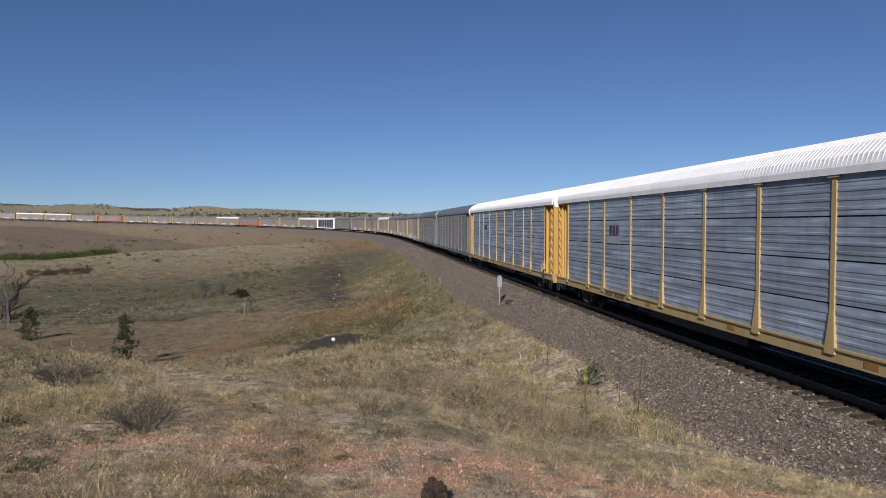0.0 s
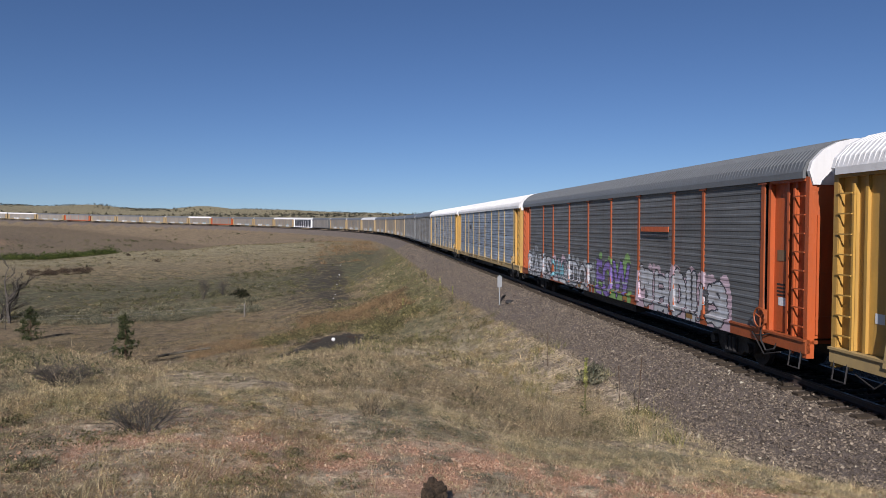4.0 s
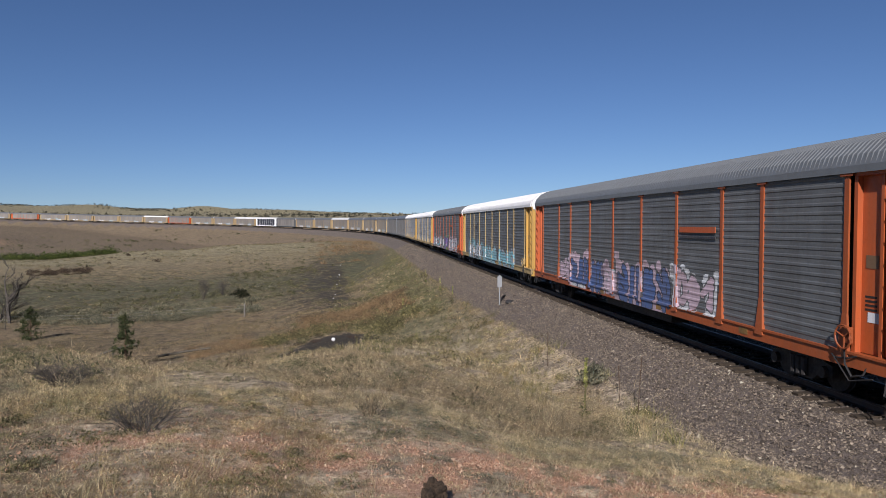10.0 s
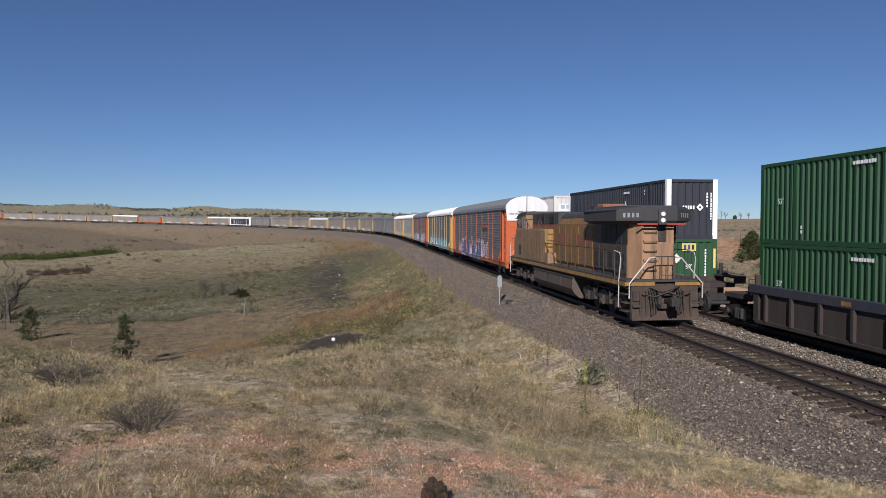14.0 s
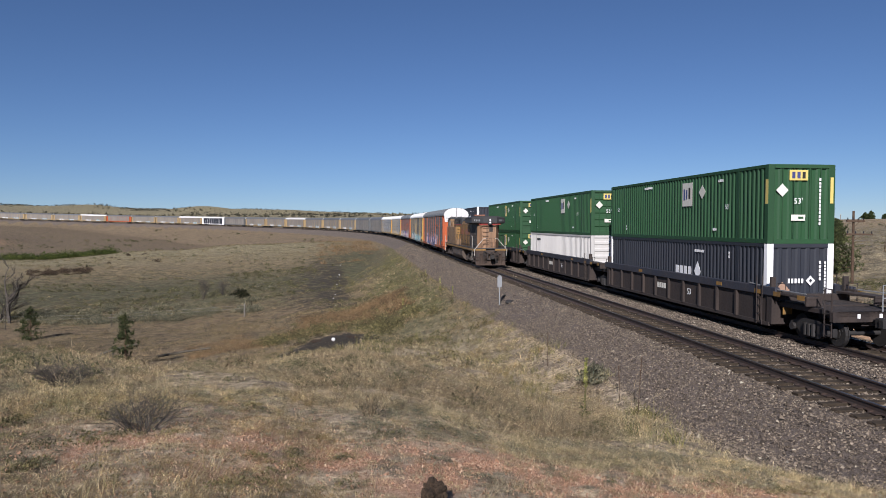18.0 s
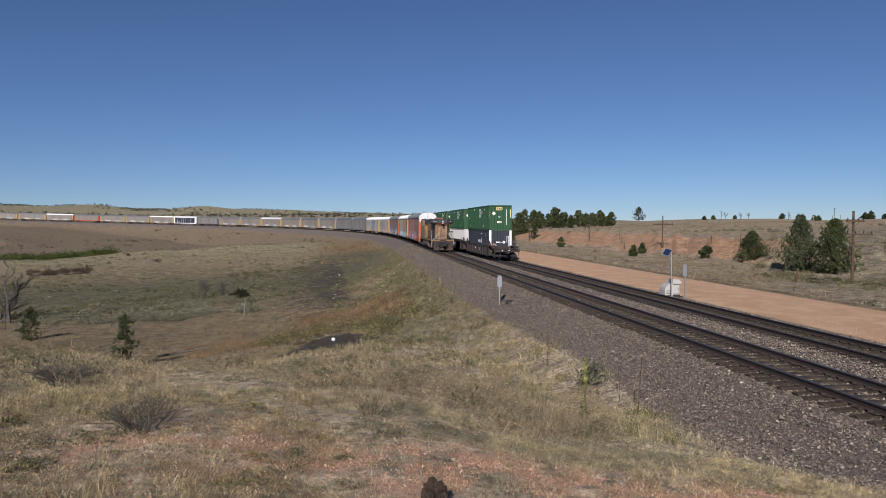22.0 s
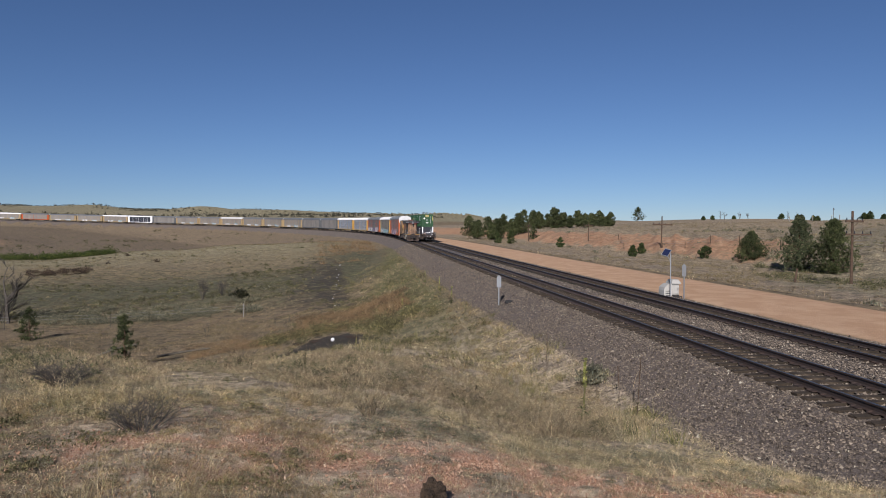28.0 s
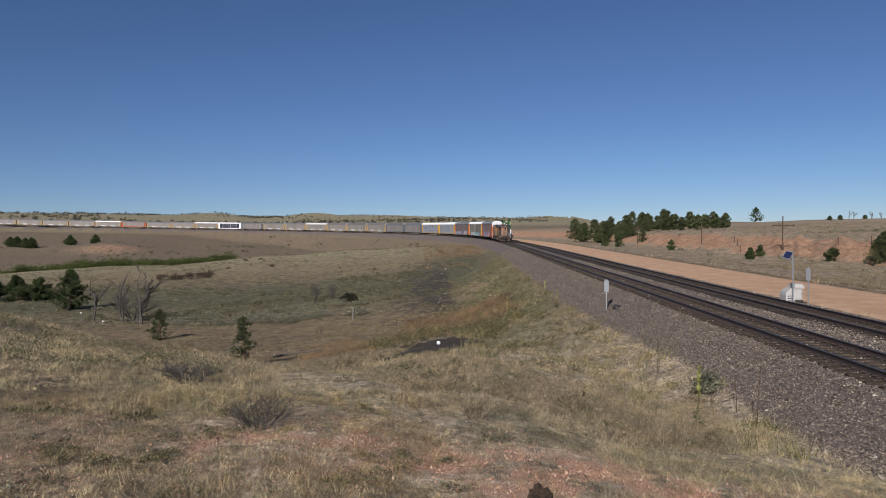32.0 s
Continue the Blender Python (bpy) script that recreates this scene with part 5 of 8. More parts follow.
far_kinds = {"g": ("brown-grey rack car with yellow ends", M_GALVBROWN, M_ROOFGREY, M_YELLOWFAR, None), "w": ("brown-grey rack car with white roof and yellow ends", M_GALVBROWN, M_ROOFWHITE, M_YELLOWFAR, None),
             "o": ("brown-grey rack car with orange ends", M_GALVBROWN, M_ROOFGREY, O_, None), "v": ("white-framed rack car with dark openings", M_NAVY, M_ROOFWHITE, W_, None),
             "y": ("brown-grey rack car with yellow posts", M_GALVBROWN, M_ROOFGREY, M_YELLOWFAR, None), "b": ("grey rack car with dark ends", M_GALVBROWN, M_ROOFGREY, M_GALV, None)}
far_first = {}
for i, k in enumerate("bbgggwggbvwyyowggygogwwgy", start=5):
    if k not in far_first:
        lab, a, b, c, e = far_kinds[k]
        far_first[k] = rack_car(lab, a, b, c, 1, False, e)
        if k in "gwy":
            graffiti(far_first[k], [(2.0, 8.0, 0.9, 1.8, "white", "grey", None, 4), (-8.0, -3.5, 0.9, 1.7, "silver", "grey", "cyan", 3)], 30 + i, 0.2)
        CARS.append((far_first[k], i))
    else:
        CARS.append((copy_thing(far_first[k], Matrix()), i))

# ---------------------------------------------------------------- locomotive
def bars(parent, name, material, x0, x1, z, y, n, h, w, turn=0.0, gap=None):
    """A row of plain bars, where lettering stands on a side."""
    for k in range(n):
        x = x0 + (x1 - x0) * (k + 0.5) / n
        part(name, boxes((x - w / 2, x + w / 2, min(y, y + 0.006), max(y, y + 0.006), z - h / 2, z + h / 2)), material, parent)


def lengthen(piece, k):
    """Draws a piece out along the locomotive; trucks and number boards keep their shape."""
    piece.location.x *= k
    if piece.name.startswith(("truck", "number_board")):
        return
    if piece.data and piece.data.users == 1:
        piece.data.transform(Matrix.Diagonal((k, 1, 1, 1)))
    for sub in piece.children:
        lengthen(sub, k)


def locomotive():
    lo = thing("locomotive", "dusty yellow and grey diesel locomotive, soot-stained", "locomotive")
    part("underframe", boxes((-9.75, 9.75, -1.42, 1.42, 1.30, 1.56), (-9.75, 9.75, -0.5, 0.5, 0.85, 1.3)), M_LOCODARK, lo)
    part("walkway", boxes((-9.88, 9.88, -1.5, 1.5, 1.56, 1.62)), M_LOCOGREY, lo)
    for sg in (1, -1):
        y = sorted((sg * 1.47, sg * 1.515))
        part("sill_stripe", boxes((-9.85, 9.0, *y, 1.40, 1.555)), M_STRIPE, lo, "yellow sill stripe")
    # long hood with its doors
    bm = bmesh.new()
    prof = [(-0.96, 1.62), (0.96, 1.62), (0.96, 3.72), (0.80, 4.02), (0.55, 4.10), (-0.55, 4.10), (-0.80, 4.02), (-0.96, 3.72)]
    a = [bm.verts.new((-8.6, y, z)) for y, z in prof]
    b = [bm.verts.new((1.6, y, z)) for y, z in prof]
    bm.faces.new(a)
    bm.faces.new(b[::-1])
    for i in range(len(prof)):
        bm.faces.new((a[(i + 1) % 8], a[i], b[i], b[(i + 1) % 8]))
    bmesh.ops.recalc_face_normals(bm, faces=bm.faces)
    part("hood", bm, M_ARMOUR, lo)
    bm = bmesh.new()
    v0 = [(-8.6, 0.96), (-9.25, 0.62), (-9.25, -0.62), (-8.6, -0.96)]
    a = [bm.verts.new((x, y, 1.62)) for x, y in v0]
    b = [bm.verts.new((x, y, 4.05)) for x, y in v0]
    bm.faces.new(a)
    bm.faces.new(b[::-1])
    for i in range(4):
        bm.faces.new((a[(i + 1) % 4], a[i], b[i], b[(i + 1) % 4]))
    bmesh.ops.recalc_face_normals(bm, faces=bm.faces)
    end = part("hood_end", bm, M_TAN, lo, "sunlit tan end wall")
    for k in range(6):
        z = 1.95 + k * 0.36
        bm = bmesh.new()
        tube(bm, [(-9.25, 0.58, z + 0.05), (-9.33, 0.58, z), (-9.33, 0.08, z), (-9.25, 0.08, z + 0.05)], 0.016, 6)
        part("grab_iron", bm, M_LOCODARK, end)
    part("number_hatch", boxes((-9.275, -9.25, -0.32, 0.0, 3.05, 3.72)), M_LOCODARK, end)
    part("end_door", boxes((-9.27, -9.25, -0.6, -0.08, 1.75, 2.95), bevel=0.008), M_TAN, end)
    xs = [1.5, 0.35, -0.75, -1.75, -2.75, -3.75, -4.75, -5.6, -6.5, -7.3, -8.1, -8.6]
    for k, (x1, x0) in enumerate(zip(xs, xs[1:])):
        for sg in (1, -1):
            y = sorted((sg * 0.96, sg * 0.985))
            dark = k >= 6
            d = part("hood_door", boxes((x0 + 0.03, x1 - 0.03, *y, 1.75, 3.62 if not dark else 2.85), bevel=0.008), M_SOOT if dark else M_ARMOUR, lo)
            if dark:
                part("grille", boxes((x0 + 0.14, x1 - 0.14, *sorted((sg * 0.985, sg * 1.0)), 1.95, 2.55)), M_BLACK, d)
            part("latch", boxes(((x0 + x1) / 2 - 0.03, (x0 + x1) / 2 + 0.03, *sorted((sg * 0.985, sg * 1.01)), 2.1, 2.2)), M_LOCODARK, d)
    for sg in (1, -1):
        for k in range(5):
            x = -6.1 - k * 0.58
            part("radiator_screen", boxes((x - 0.26, x + 0.26, *sorted((sg * 0.97, sg * 0.99)), 2.95, 3.85)), M_BLACK, lo)
    for sg in (1, -1):
        part("sooty_panel", boxes((-8.58, -4.8, *sorted((sg * 0.961, sg * 0.969)), 1.64, 3.66)), M_SOOT, lo, "soot-blackened side panel")
    # radiator housing: broad wings over the hood, with slanted corners that carry the number boards
    bm = bmesh.new()
    plan = [(-4.9, 1.46), (-8.85, 1.50), (-9.55, 0.62), (-9.55, -0.62), (-8.85, -1.50), (-4.9, -1.46)]
    rings = []
    for z, wide, short in ((3.70, 0.66, 0.14), (3.84, 1.0, 0.0), (4.26, 1.0, 0.0), (4.38, 0.84, 0.10)):
        rings.append([bm.verts.new((x + (short if x < -9 else 0), y * wide if abs(y) > 1 else y, z)) for x, y in plan])
    for ra, rb in zip(rings, rings[1:]):
        for i in range(6):
            bm.faces.new((ra[i], ra[(i + 1) % 6], rb[(i + 1) % 6], rb[i]))
    bm.faces.new(rings[0][::-1])
    bm.faces.new(rings[-1])
    bmesh.ops.recalc_face_normals(bm, faces=bm.faces)
    rad = part("radiator_housing", bm, M_LOCOGREY, lo)
    for sg in (1, -1):
        slant = pose(-9.2, sg * 1.06, 4.05, 0, 0, math.degrees(math.atan2(sg * 0.88, 0.70)))
        nb = part("number_board", boxes((-0.46, 0.46, -0.012, 0.012, -0.15, 0.15), bevel=0.006), M_LOCOGREY, rad)
        nb.matrix_basis = slant
        for k in range(4):
            for side in (-0.018, 0.018):
                x = (k - 1.5) * 0.17
                part("number_bar", boxes((x - 0.045, x + 0.045, side - 0.002, side + 0.002, -0.085, 0.085)), M_STEEL, nb)
        part("wing_seam", boxes((-8.8, -4.95, *sorted((sg * 1.475, sg * 1.51)), 4.235, 4.255)), M_LOCODARK, rad)
    part("headlight_box", boxes((-9.66, -9.5, -0.16, 0.16, 3.68, 4.26), bevel=0.02), M_LOCOGREY, rad)
    for z in (3.86, 4.09):
        bm = bmesh.new()
        disc(bm, (-9.67, 0, z), 0.085, 0.04, "x", 16)
        part("headlight", bm, M_LENS, rad, "round clear headlight")
    part("red_stripe", boxes((-9.57, -9.545, -0.95, -0.17, 3.68, 3.75), (-9.57, -9.545, 0.17, 0.95, 3.68, 3.75)), M_RED, rad)
    part("roof_hump", boxes((-8.7, -5.4, -1.0, 1.0, 4.38, 4.44), bevel=0.02), M_LOCOGREY, rad)
    # roof line, exhaust, blower housing
    part("roof", boxes((-5.2, 1.6, -0.62, 0.62, 4.10, 4.26), bevel=0.04), M_LOCOGREY, lo)
    bm = bmesh.new()
    tube(bm, [(-5.2, 0.62, 4.02), (1.4, 0.62, 4.02)], 0.20, 10)
    tube(bm, [(-5.2, -0.62, 4.02), (1.4, -0.62, 4.02)], 0.20, 10)
    part("air_duct", bm, M_LOCOGREY, lo)
    part("exhaust_hood", boxes((-4.7, -3.9, -0.5, 0.5, 4.26, 4.62), bevel=0.04), M_RUSTY, lo, "rusty exhaust hood")
    part("horn", boxes((-2.9, -2.5, -0.3, 0.3, 4.26, 4.42), (-2.7, -2.3, -0.22, -0.08, 4.42, 4.55), (-2.7, -2.3, 0.08, 0.22, 4.42, 4.55)), M_BLACK, lo)
    # broad body behind the cab, with its set-back top
    body = part("cab_body", boxes((1.6, 8.3, -1.46, 1.46, 1.62, 3.45), bevel=0.03), M_CAB, lo)
    part("rear_locker", boxes((0.9, 1.6, -1.46, 1.46, 1.62, 2.2), bevel=0.02), M_CAB, lo)
    part("rear_step", boxes((1.45, 1.61, 0.75, 1.44, 1.8, 3.42)), M_STRIPE, body, "bright yellow rear step wall")
    for sg in (1, -1):
        for k in range(4):
            z = 2.2 + 0.34 * k
            bm = bmesh.new()
            tube(bm, [(1.45, sg * 1.3, z), (1.38, sg * 1.3, z - 0.03), (1.38, sg * 0.95, z - 0.03), (1.45, sg * 0.95, z)], 0.014, 5)
            part("grab_iron", bm, M_LOCODARK, body)
    up = part("upper_body", boxes((0.6, 6.0, -0.98, 0.98, 3.45, 4.34), bevel=0.05), M_LOCOGREY, lo)
    part("red_stripe", boxes((0.7, 5.9, 0.98, 0.992, 3.62, 3.70), (0.7, 5.9, -0.992, -0.98, 3.62, 3.70)), M_RED, up)
    part("yellow_band", boxes((0.7, 5.9, 0.98, 0.99, 3.46, 3.61), (0.7, 5.9, -0.99, -0.98, 3.46, 3.61)), M_ARMOUR, up)
    for sg in (1, -1):
        for x0, x1 in ((4.2, 4.75), (3.2, 3.85), (1.2, 2.2)):
            g = part("louvre", boxes((x0, x1, *sorted((sg * 0.98, sg * 1.0)), 3.72, 4.22)), M_BLACK, up)
            for k in range(4):
                part("louvre_slat", boxes((x0 + 0.03, x1 - 0.03, *sorted((sg * 1.0, sg * 1.03)), 3.78 + k * 0.11, 3.81 + k * 0.11)), M_LOCOGREY, g)
        bm = bmesh.new()
        tube(bm, [(6.2, sg * 1.40, 3.98), (2.6, sg * 1.40, 3.98), (1.8, sg * 1.40, 3.45)], 0.022, 6)
        for x in (5.6, 4.2, 3.0):
            tube(bm, [(x, sg * 1.40, 3.45), (x, sg * 1.40, 3.98)], 0.018, 5)
        part("roof_handrail", bm, M_LOCODARK, lo)
    # cab and nose
    bm = bmesh.new()
    prism(bm, [(5.9, 3.45), (8.3, 3.45), (8.05, 4.12), (7.6, 4.28), (5.9, 4.40)], -1.40, 1.40)
    cab = part("cab", bm, M_CAB, lo)
    bm = bmesh.new()
    prism(bm, [(5.85, 4.30), (8.15, 4.08), (8.2, 4.16), (7.6, 4.36), (5.85, 4.48)], -1.42, 1.42)
    part("cab_roof", bm, M_LOCOGREY, cab)
    for sg in (1, -1):
        y = sorted((sg * 1.40, sg * 1.415))
        part("side_window", boxes((6.9, 7.85, *y, 3.52, 4.02)), M_GLASS, cab)
        part("side_window", boxes((6.15, 6.55, *y, 3.55, 4.05), bevel=0.006), M_GLASS, cab)
        part("window_frame", boxes((6.08, 6.62, *sorted((sg * 1.40, sg * 1.425)), 3.48, 3.545), (6.08, 6.62, *sorted((sg * 1.40, sg * 1.425)), 4.055, 4.12), (6.08, 6.145, *sorted((sg * 1.40, sg * 1.425)), 3.545, 4.055), (6.555, 6.62, *sorted((sg * 1.40, sg * 1.425)), 3.545, 4.055)), M_STEEL, cab)
        part("sun_visor", boxes((6.8, 7.95, *sorted((sg * 1.40, sg * 1.62)), 4.06, 4.09)), M_LOCOGREY, cab)
        for k in range(4):
            x = 7.75 - k * 0.29
            part("number_bar", boxes((x - 0.09, x + 0.09, *sorted((sg * 1.46, sg * 1.468)), 2.88, 3.28)), M_REDBROWN, body)
        part("battery_door", boxes((6.7, 7.4, *sorted((sg * 1.46, sg * 1.475)), 1.85, 2.45)), M_LOCOGREY, body)
        part("side_panel", boxes((2.2, 6.4, *sorted((sg * 1.46, sg * 1.472)), 1.75, 3.35), bevel=0.005), M_CAB, body)
        part("side_hatch", boxes((4.8, 6.0, *sorted((sg * 1.472, sg * 1.48)), 2.0, 2.95)), M_CAB, body)
        bars(lo, "letter_bar", M_REDBROWN, 0.95, -1.15, 2.98, sg * 0.986 if sg > 0 else -0.992, 5, 0.50, 0.21)
        bars(lo, "letter_bar", M_REDBROWN, -1.75, -4.6, 2.98, sg * 0.986 if sg > 0 else -0.992, 7, 0.50, 0.21)
    bm = bmesh.new()
    prism(bm, [(8.3, 1.62), (9.75, 1.62), (9.75, 2.65), (9.45, 3.05), (8.3, 3.40)], -1.2, 1.2)
    part("nose", bm, M_CAB, lo)
    # fuel tank: upright sides that slope in below, plated ends
    bm = bmesh.new()
    cross = [(1.50, 1.24), (1.50, 0.70), (1.40, 0.50), (1.12, 0.26), (-1.12, 0.26), (-1.40, 0.50), (-1.50, 0.70), (-1.50, 1.24)]
    a = [bm.verts.new((-3.45, y, z)) for y, z in cross]
    b = [bm.verts.new((3.55, y, z)) for y, z in cross]
    bm.faces.new(a)
    bm.faces.new(b[::-1])
    for i in range(8):
        bm.faces.new((a[(i + 1) % 8], a[i], b[i], b[(i + 1) % 8]))
    bmesh.ops.recalc_face_normals(bm, faces=bm.faces)
    tank = part("fuel_tank", bm, M_TANK, lo, "dusty grey-brown fuel tank")
    for sg in (1, -1):
        for x in (1.15, -1.6):
            part("tank_seam", boxes((x - 0.015, x + 0.015, *sorted((sg * 1.49, sg * 1.515)), 0.70, 1.22)), M_LOCODARK, tank)
        part("tank_lip", boxes((-3.5, 3.59, *sorted((sg * 1.46, sg * 1.53)), 1.20, 1.26)), M_LOCODARK, tank)
    part("filler_strap", boxes((0.55, 0.68, 1.49, 1.51, 0.72, 1.2)), M_BLACK, tank)
    for sg in (1, -1):
        bm = bmesh.new()
        tube(bm, [(2.6, sg * 1.2, 1.36), (-3.2, sg * 1.2, 1.36)], 0.12, 8)
        part("air_pipe", bm, M_LOCODARK, tank)
    # six-wheel trucks
    for x in (6.7, -6.7):
        t = part("truck", boxes((-2.3, 2.3, -0.45, 0.45, 0.62, 0.92)), M_LOCODARK, lo)
        t.location = (x, 0, 0)
        for sg in (1, -1):
            bm = bmesh.new()
            prism(bm, [(-2.7, 0.62), (-2.7, 0.86), (-1.9, 1.02), (-0.9, 0.80), (0.0, 1.02), (0.9, 0.80), (1.9, 1.02), (2.7, 0.86), (2.7, 0.62), (2.2, 0.42), (1.6, 0.42), (1.2, 0.62), (0.5, 0.62), (0.3, 0.42), (-0.3, 0.42), (-0.5, 0.62), (-1.2, 0.62), (-1.6, 0.42), (-2.2, 0.42)], 1.0, 1.18)
            for ax in (-1.85, 0.0, 1.85):
                box(bm, ax - 0.2, ax + 0.2, 1.18, 1.30, 0.38, 0.78, bevel=0.03)
                disc(bm, (ax, 1.32, 0.53), 0.13, 0.06, "y", 12)
            for ax in (-0.95, 0.95):
                tube(bm, [(ax, 1.2, 0.5), (ax, 1.2, 1.0)], 0.10, 8)
                tube(bm, [(ax - 0.35, 1.24, 0.95), (ax + 0.3, 1.24, 0.45)], 0.05, 6)
            tube(bm, [(-2.5, 1.25, 1.05), (0.4, 1.28, 1.12), (0.75, 1.25, 0.7)], 0.03, 5)
            f = part("side_frame", bm, M_LOCODARK, t)
            f.rotation_euler = (0, 0, 0 if sg > 0 else math.pi)
        for dx in (-1.85, 0.0, 1.85):
            w = part("wheelset", cached(("wheelset", 0.53), lambda: _wheelset_mesh(0.53)), M_BLACK, t)
            w.location = (dx, 0, 0.53)
            WHEELSETS.append((w, dx, 0.53))
    # ends: pilots, steps, hoses, handrails
    for way in (1, -1):
        turn = (0, 0, 0 if way > 0 else math.pi)
        bm = bmesh.new()
        prism(bm, [(9.78, 0.16), (10.02, 0.14), (9.9, 0.55), (9.86, 1.40), (9.74, 1.40), (9.74, 0.6)], -1.30, 1.30)
        p = part("pilot", bm, M_PILOT, lo)
        p.rotation_euler = turn
        for y in (-0.98, -0.74, 0.74, 0.98):
            part("pilot_rib", boxes((9.86, 10.0, y - 0.035, y + 0.035, 0.30, 1.22), bevel=0.012), M_PILOT, p)
        for y in (-1.12, 1.12):
            part("pilot_shelf", boxes((9.86, 10.02, y - 0.16, y + 0.16, 0.62, 0.72), bevel=0.01), M_LOCODARK, p)
            part("pilot_pocket", boxes((9.86, 9.94, y - 0.14, y + 0.14, 0.84, 1.22), bevel=0.01), M_LOCODARK, p)
        part("draft_gear_box", boxes((9.86, 10.1, -0.34, 0.34, 0.58, 0.76), (9.86, 10.1, -0.34, -0.22, 0.58, 1.18), (9.86, 10.1, 0.22, 0.34, 0.58, 1.18), (9.86, 10.06, -0.34, 0.34, 1.06, 1.18), bevel=0.01), M_LOCODARK, p)
        for k, y in enumerate((-0.64, -0.54, -0.44, 0.44, 0.54, 0.64)):
            bm = bmesh.new()
            sag = 0.30 + 0.06 * (k % 3)
            tube(bm, [(9.86, y, 1.28), (10.04, y * 1.02, 1.12), (10.10, y * 0.98, 0.75), (10.02, y * 0.92, sag), (9.98, y * 0.85, sag + 0.05)], 0.028, 6)
            part("air_hose", bm, M_BLACK, p)
        bm = bmesh.new()
        tube(bm, [(10.0, -0.95, 1.15), (10.12, -0.5, 1.02), (10.14, 0, 1.2), (10.12, 0.5, 1.02), (10.0, 0.95, 1.18)], 0.022, 6)
        part("cut_lever", bm, M_LOCODARK, p)
        bm = bmesh.new()
        tube(bm, [(9.9, -0.6, 1.36), (10.08, -0.2, 1.2), (10.1, 0.25, 1.32), (9.9, 0.55, 1.38)], 0.035, 6)
        part("jumper_cable", bm, M_BLACK, p)
        for y0, y1 in ((-1.5, -0.4), (0.4, 1.5)):
            part("yellow_edge", boxes((9.88, 9.9, y0, y1, 1.42, 1.55)), M_STRIPE, p)
        coupler(lo, way * 10.5, way)
        for sg in (1, -1):
            for k in range(4):
                part("step", boxes((9.2, 9.75, *sorted((sg * 1.12, sg * 1.5)), 0.42 + k * 0.32, 0.46 + k * 0.32)), M_PILOT, p)
            bm = bmesh.new()
            if way < 0:
                tube(bm, [(-9.12, sg * 1.5, 0.55), (-9.16, sg * 1.5, 1.6), (-9.3, sg * 1.49, 2.4), (-9.2, sg * 1.49, 2.62), (-8.6, sg * 1.49, 2.70)], 0.024, 6)
                tube(bm, [(-9.98, sg * 1.42, 0.95), (-9.98, sg * 1.42, 1.5), (-9.92, sg * 0.62, 2.45), (-9.9, sg * 0.4, 2.48)], 0.028, 6)
            else:
                tube(bm, [(9.6, sg * 1.49, 0.6), (9.6, sg * 1.49, 2.3), (9.9, sg * 1.4, 2.5)], 0.026, 6)
                tube(bm, [(9.95, sg * 1.42, 0.8), (9.95, sg * 1.42, 1.6), (9.9, sg * 0.8, 2.5)], 0.026, 6)
            part("end_handrail", bm, M_BOXGREY, lo, "white corner handrail")
        bm = bmesh.new()
        for y in (-0.38, -0.12, 0.12, 0.38):
            tube(bm, [(way * 9.86, y, 1.6), (way * 9.86, y, 2.5)], 0.02, 5)
        tube(bm, [(way * 9.86, -0.4, 2.5), (way * 9.86, 0.4, 2.5)], 0.02, 5)
        part("end_rail", bm, M_LOCODARK, lo)
    for sg in (1, -1):
        bm = bmesh.new()
        tube(bm, [(-8.7, sg * 1.49, 2.70), (1.2, sg * 1.49, 2.70), (1.5, sg * 1.47, 2.74)], 0.022, 6)
        part("handrail", bm, M_LOCODARK, lo)
        for k in range(9):
            bm = bmesh.new()
            x = 0.9 - k * 1.2
            tube(bm, [(x, sg * 1.49, 1.50), (x, sg * 1.49, 2.70)], 0.022, 6)
            part("stanchion", bm, M_LOCODARK, lo)
    for piece in lo.children:
        lengthen(piece, 1.04)
    return lo


LOCO = locomotive()

# ---------------------------------------------------------------- container train
BOX_L, BOX_W, BOX_H = 16.15, 2.6, 2.895


def _ribbed_wall(length, h, pitch, deep, upright=True):
    """A sheet in x-z facing +y, with trapezoid ribs, upright or lying."""
    run = length if upright else h
    prof, u = [], 0.0
    n = max(3, int(round(run / pitch)))
    p = run / n
    for i in range(n):
        prof += [(u, 0.0), (u + p * 0.30, 0.0), (u + p * 0.45, -deep), (u + p * 0.85, -deep)]
        u += p
    prof.append((run, 0.0))
    vs, fs = [], []
    for u, y in prof:
        vs += [(u, y, 0), (u, y, h)] if upright else [(0, y, u), (length, y, u)]
    for i in range(len(prof) - 1):
        f = (2 * i, 2 * i + 1, 2 * i + 3, 2 * i + 2)
        fs.append(f if upright else f[::-1])
    return mesh_from("wall", vs, fs)


